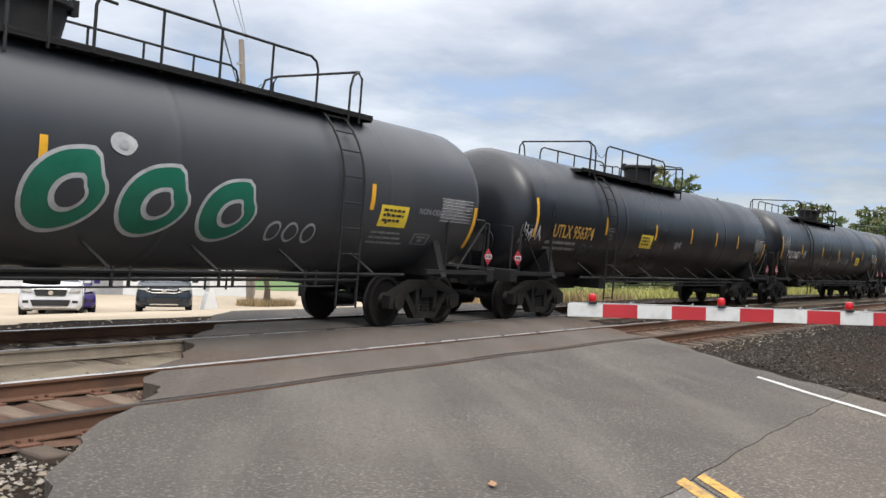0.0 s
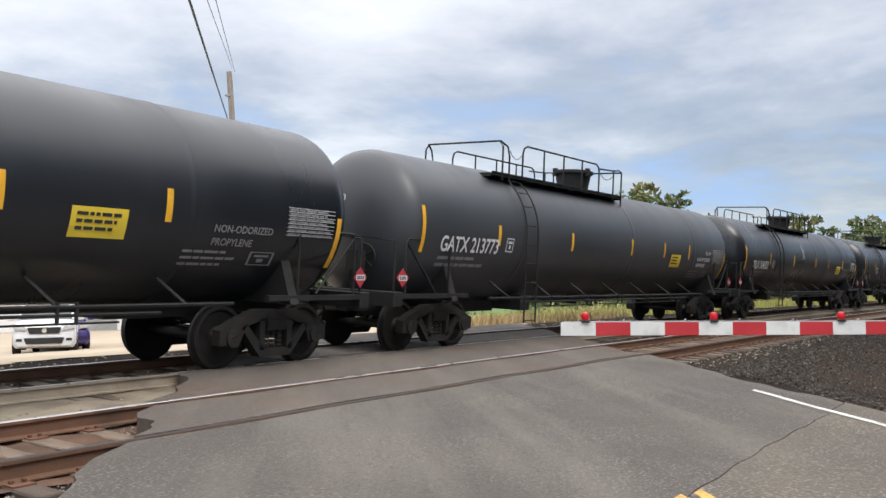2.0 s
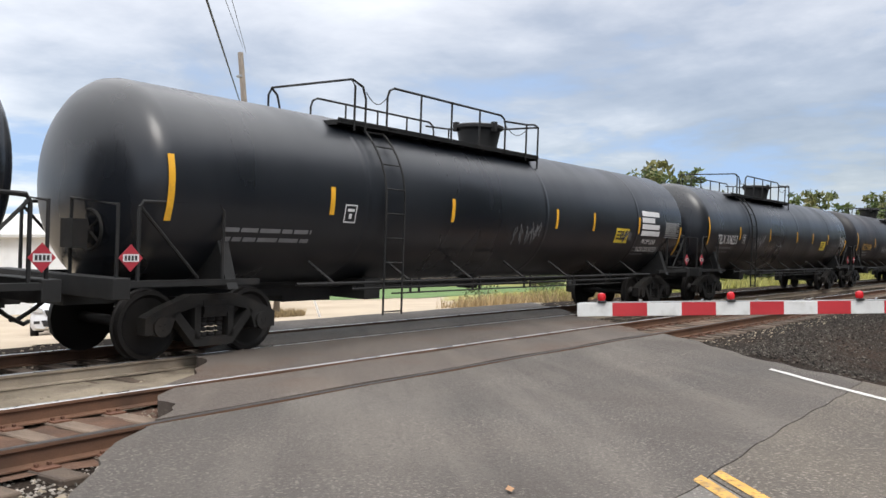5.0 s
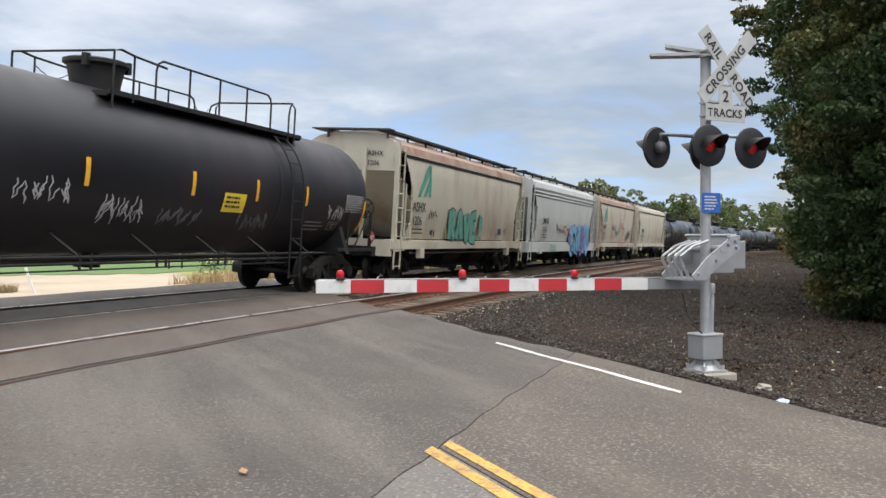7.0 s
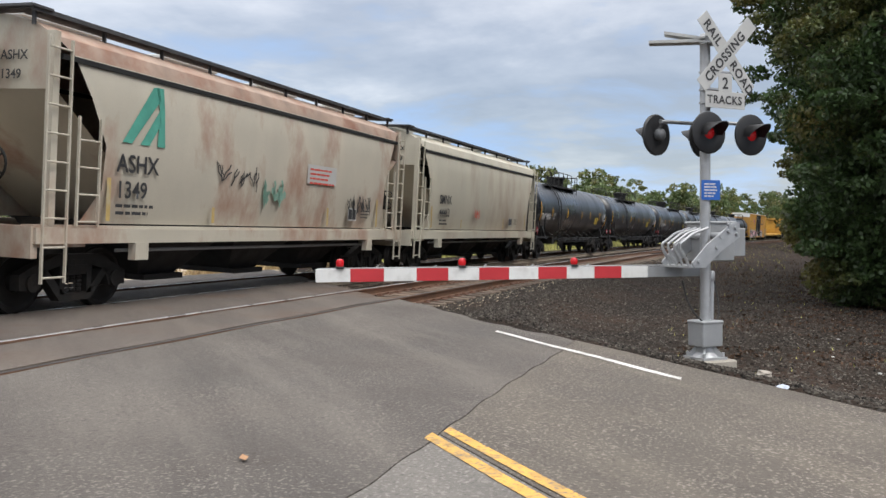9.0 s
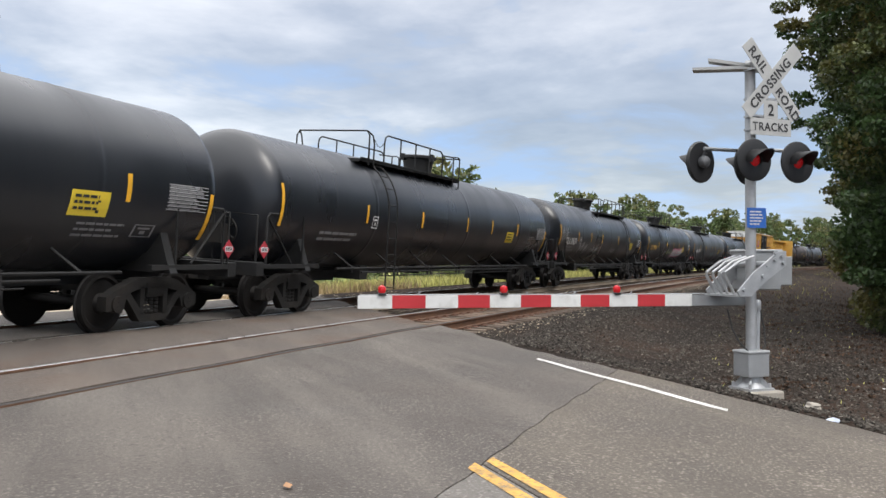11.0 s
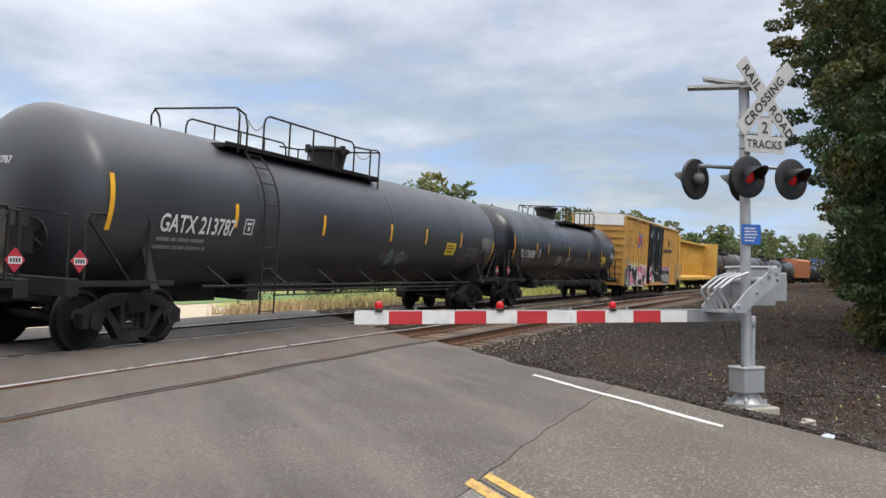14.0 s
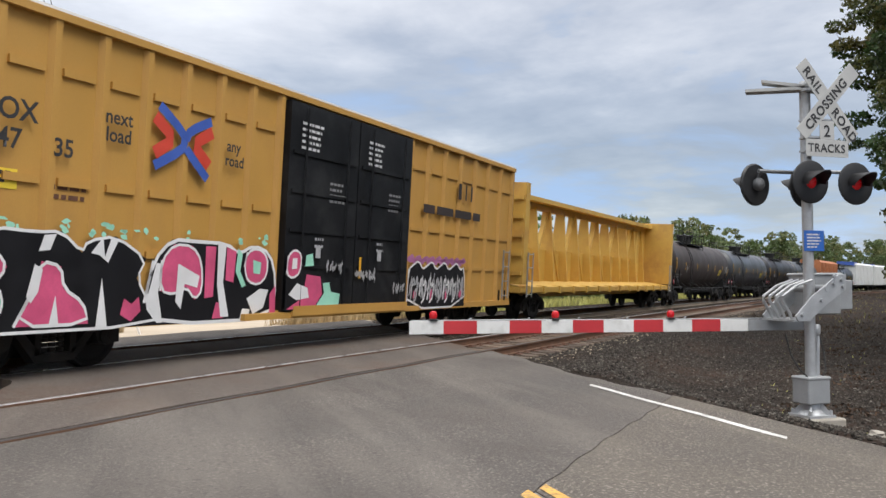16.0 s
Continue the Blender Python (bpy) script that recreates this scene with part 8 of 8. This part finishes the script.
bars(yp, BX(0.008), 0.60, 2.50, 0.58, 2, 0.05, 0.04, M["stencil_dark"], 402)
bars(bx, BX(0.079), 12.05, 2.88, 4.4, 1, 0.20, 0.1, M["tank_brown"], 403)
bars(bx, BX(0.079), 14.0, 3.35, 1.2, 1, 0.40, 0.1, M["tank_brown"], 404)


def shape(points, out, mat, name, rim=0.0, label=""):
    """A sprayed shape on the car's side, with a white rim if asked for."""
    spray(points, BX(out), M[mat], name, bx, label, 0.6)
    if rim:
        stroke(points + points[:2], rim, BX(out + 0.003), M["paint_white"], "graffiti_outline", bx, "white sprayed edge", 1)


# left mural: a jagged black ground, then pink, white and mint shapes with pale rims
shape([(0.1, 0.63), (0.1, 1.72), (0.5, 1.62), (0.9, 1.88), (1.5, 1.85), (1.88, 1.88), (2.22, 1.62), (2.30, 1.78), (2.78, 1.86), (3.36, 1.57), (3.2, 1.30), (3.45, 0.95), (3.68, 0.63)], 0.080, "paint_black", "graffiti_ground", 0.04)
shape([(3.36, 0.95), (3.5, 1.55), (3.86, 1.87), (4.35, 1.86), (5.1, 1.86), (5.4, 1.70), (5.8, 1.86), (6.25, 1.74), (6.45, 1.30), (6.42, 0.63), (3.68, 0.63)], 0.081, "paint_black", "graffiti_ground", 0.055)
for pts, o, mt, rim in (
        ([(0.55, 1.05), (0.62, 1.55), (0.95, 1.62), (1.12, 1.42), (0.95, 1.2)], 0.086, "paint_pink", 0.04),
        ([(0.6, 0.72), (0.75, 1.12), (1.02, 1.2), (1.1, 0.95), (0.95, 0.72)], 0.087, "paint_mint", 0.03),
        ([(1.25, 0.70), (1.52, 1.18), (1.60, 1.50), (1.90, 1.44), (1.95, 1.16), (2.28, 0.98), (2.38, 0.70)], 0.086, "paint_pink", 0.045),
        ([(1.40, 1.06), (1.50, 1.46), (1.62, 1.40), (1.57, 1.12), (1.47, 0.98)], 0.092, "paint_white", 0.0),
        ([(1.75, 0.70), (1.83, 1.08), (1.90, 0.70)], 0.092, "paint_white", 0.0),
        ([(2.50, 0.64), (2.57, 1.30), (2.70, 0.64)], 0.086, "paint_white", 0.0),
        ([(2.36, 1.62), (2.55, 1.84), (2.60, 1.58), (2.70, 1.84), (2.82, 1.80), (2.66, 1.50), (2.50, 1.60)], 0.088, "paint_white", 0.0),
        ([(1.55, 1.62), (1.62, 1.82), (1.80, 1.84), (1.72, 1.64)], 0.088, "paint_white", 0.0),
        ([(2.92, 0.80), (2.98, 1.02), (3.12, 0.94), (3.25, 1.04), (3.30, 0.84), (3.12, 0.70)], 0.086, "paint_pink", 0.0),
        ([(3.40, 0.98), (3.62, 0.66), (3.74, 0.66), (3.62, 1.10), (3.72, 1.50), (3.56, 1.52)], 0.086, "paint_white", 0.0),
        ([(3.66, 1.12), (3.66, 1.56), (3.90, 1.80), (4.30, 1.79), (4.52, 1.56), (4.56, 1.12), (4.40, 0.98), (4.2, 1.18), (3.95, 1.06)], 0.087, "paint_pink", 0.04),
        ([(4.00, 1.52), (4.48, 1.34), (4.44, 1.16), (4.16, 1.22), (4.10, 0.84), (3.98, 0.96)], 0.093, "paint_white", 0.0),
        ([(4.62, 1.00), (4.60, 1.80), (4.84, 1.80), (4.82, 1.02)], 0.087, "paint_pink", 0.0),
        ([(4.88, 1.84), (5.08, 1.84), (5.04, 1.24), (5.22, 0.70), (5.02, 0.70), (4.90, 1.20)], 0.090, "paint_white", 0.0),
        ([(5.10, 1.80), (5.34, 1.74), (5.30, 1.24), (5.10, 1.28)], 0.087, "paint_pink", 0.0),
        ([(4.82, 0.68), (4.90, 0.94), (5.06, 0.90), (5.08, 0.68)], 0.088, "paint_pink", 0.0),
        ([(5.38, 1.80), (5.50, 1.70), (5.46, 1.42), (5.62, 1.20), (5.52, 1.16), (5.34, 1.42)], 0.089, "paint_mint", 0.0),
        ([(5.56, 1.50), (5.62, 1.74), (5.90, 1.82), (6.18, 1.68), (6.18, 1.36), (5.96, 1.20), (5.66, 1.26)], 0.087, "paint_pink", 0.04),
        ([(5.78, 1.62), (6.00, 1.58), (5.98, 1.38), (5.80, 1.40)], 0.093, "paint_mint", 0.0),
        ([(5.66, 0.98), (6.00, 1.14), (6.24, 1.12), (6.12, 0.82), (5.84, 0.72)], 0.089, "paint_white", 0.0),
        ([(5.50, 0.66), (5.56, 0.82), (5.76, 0.80), (5.72, 0.66)], 0.089, "paint_white", 0.0),
        ([(6.30, 0.70), (6.28, 1.05), (6.44, 1.2), (6.46, 0.7)], 0.090, "paint_pink", 0.0)):
    shape(pts, o, mt, "graffiti_fill", rim, "sprayed pink, white and mint shapes" if rim else "")
# its end runs on over the door
for pts, o, mt, rim in (
        ([(6.58, 0.76), (6.56, 1.70), (6.72, 1.86), (7.02, 1.80), (7.10, 1.50), (7.66, 1.40), (7.78, 1.04), (7.50, 0.76)], 0.205, "paint_black", 0.0),
        ([(6.58, 1.40), (6.60, 1.72), (6.80, 1.84), (7.02, 1.74), (6.98, 1.42), (6.76, 1.32)], 0.209, "paint_pink", 0.04),
        ([(6.72, 1.48), (6.74, 1.68), (6.88, 1.68), (6.88, 1.50)], 0.215, "paint_white", 0.0),
        ([(6.62, 0.78), (7.1, 0.98), (7.20, 1.40), (7.66, 1.36), (7.74, 1.04), (7.48, 0.78)], 0.209, "paint_pink", 0.0),
        ([(6.66, 1.04), (6.90, 1.24), (7.24, 1.16), (7.30, 0.98), (6.9, 0.94)], 0.214, "paint_white", 0.0),
        ([(7.50, 0.78), (7.80, 1.06), (7.74, 1.24), (7.96, 1.26), (8.04, 1.08), (8.36, 1.04), (8.32, 0.78)], 0.211, "paint_mint", 0.0),
        ([(7.14, 1.54), (7.16, 1.74), (7.36, 1.78), (7.42, 1.56)], 0.209, "paint_mint", 0.0)):
    shape(pts, o, mt, "graffiti_fill", rim)
for x, z, w, h, sd in ((7.85, 1.42, 0.6, 0.26, 610), (9.12, 1.22, 0.62, 0.34, 612), (8.9, 1.35, 0.25, 0.15, 613), (10.55, 1.0, 0.5, 0.3, 614)):
    scrawl(x, z, w, h, BX(0.206), M["tag_white"], bx, sd, 0.03, 6)
for x in (7.46, 9.76):
    panel(bx, BX(0.206), x, 1.70, 0.16, 0.22, M["tag_white"], "stencil_block")
    bars(bx, BX(0.206), x - 0.05, 2.02, 0.3, 2, 0.05, 0.08, M["tag_white"], int(x * 10))
panel(bx, BX(0.206), 9.04, 1.34, 0.08, 0.42, M["stripe"], "reflective_stripe")
# mint mist above the left mural, violet above the right one
rnd = random.Random(24)
for k in range(34):
    x = rnd.choice((1.05, 1.85, 2.45, 2.75, 3.35, 4.3, 5.3, 6.1)) + rnd.uniform(-0.22, 0.22)
    spray(blob(x, 1.93 + rnd.uniform(-0.08, 0.08), rnd.uniform(0.02, 0.075), rnd.uniform(0.02, 0.055), 9, 0.3, 800 + k), BX(0.0785), M["paint_mint"], "graffiti_mist", bx)
# right mural: small black block shapes with white edges
ridge = [(11.45 + 0.24 * k, 1.66 + 0.10 * ((k * 7) % 3 - 1)) for k in range(14)]
shape([(11.42, 0.66)] + ridge + [(14.66, 0.66)], 0.080, "paint_black", "graffiti_ground", 0.045)
for k in range(26):
    spray(blob(11.5 + 0.12 * k, 1.78 + 0.04 * math.sin(k * 2.1), 0.13, 0.07, 9, 0.3, 840 + k), BX(0.0785), M["paint_mauve"], "graffiti_mist", bx)
for k in range(7):
    x = 11.6 + 0.43 * k
    line = [(x, 0.85 + 0.1 * (k % 2)), (x + 0.08, 1.45), (x + 0.2, 1.12), (x + 0.32, 1.5 - 0.1 * (k % 3)), (x + 0.30, 0.9), (x + 0.12, 0.78)]
    stroke(line, 0.055, BX(0.087), M["paint_white"] if k % 3 else M["tag_white"], "graffiti_stroke", bx, "", 1)
    spray(blob(x + 0.18, 0.98, 0.07, 0.12, 9, 0.3, 880 + k), BX(0.086), M["tag_white"] if k % 2 else M["paint_pink"], "graffiti_fill", bx)
scrawl(11.5, 0.8, 3.0, 0.7, BX(0.090), M["tag_white"], bx, 611, 0.035, 14)


def motions():
    for car, s0, half in TRAIN:
        walk(car, [(k * 0.5, car_pose(s0, half, k * 0.5)) for k in range(33)])
    # wheels roll while their car is near the crossing, and stand by far from it
    where = {car.name: s0 for car, s0, half in TRAIN}
    for w, a, car in WHEELS:
        s0 = where[car.name]
        rows = [(0.0, pose(a, 0, 0.458))]
        t0 = max(0.0, (s0 - 45) / (SPEED + 0.4))
        t1 = min(16.0, (s0 + 15) / SPEED)
        if t1 - t0 < 0.2:
            continue
        k0, k1 = math.ceil(t0 * FPS) + 1, math.floor(t1 * FPS)
        turn = 0.0
        for k in range(k0, k1 + 1):
            t = k / FPS
            v = SPEED + 2 * GAIN * t
            turn -= math.degrees(v / FPS / 0.458)
            rows.append((t, pose(a, 0, 0.458, 0, turn, 0)))
        if rows[-1][0] < 16.0:
            rows.append((16.0, rows[-1][1]))
        walk(w, rows)


motions()
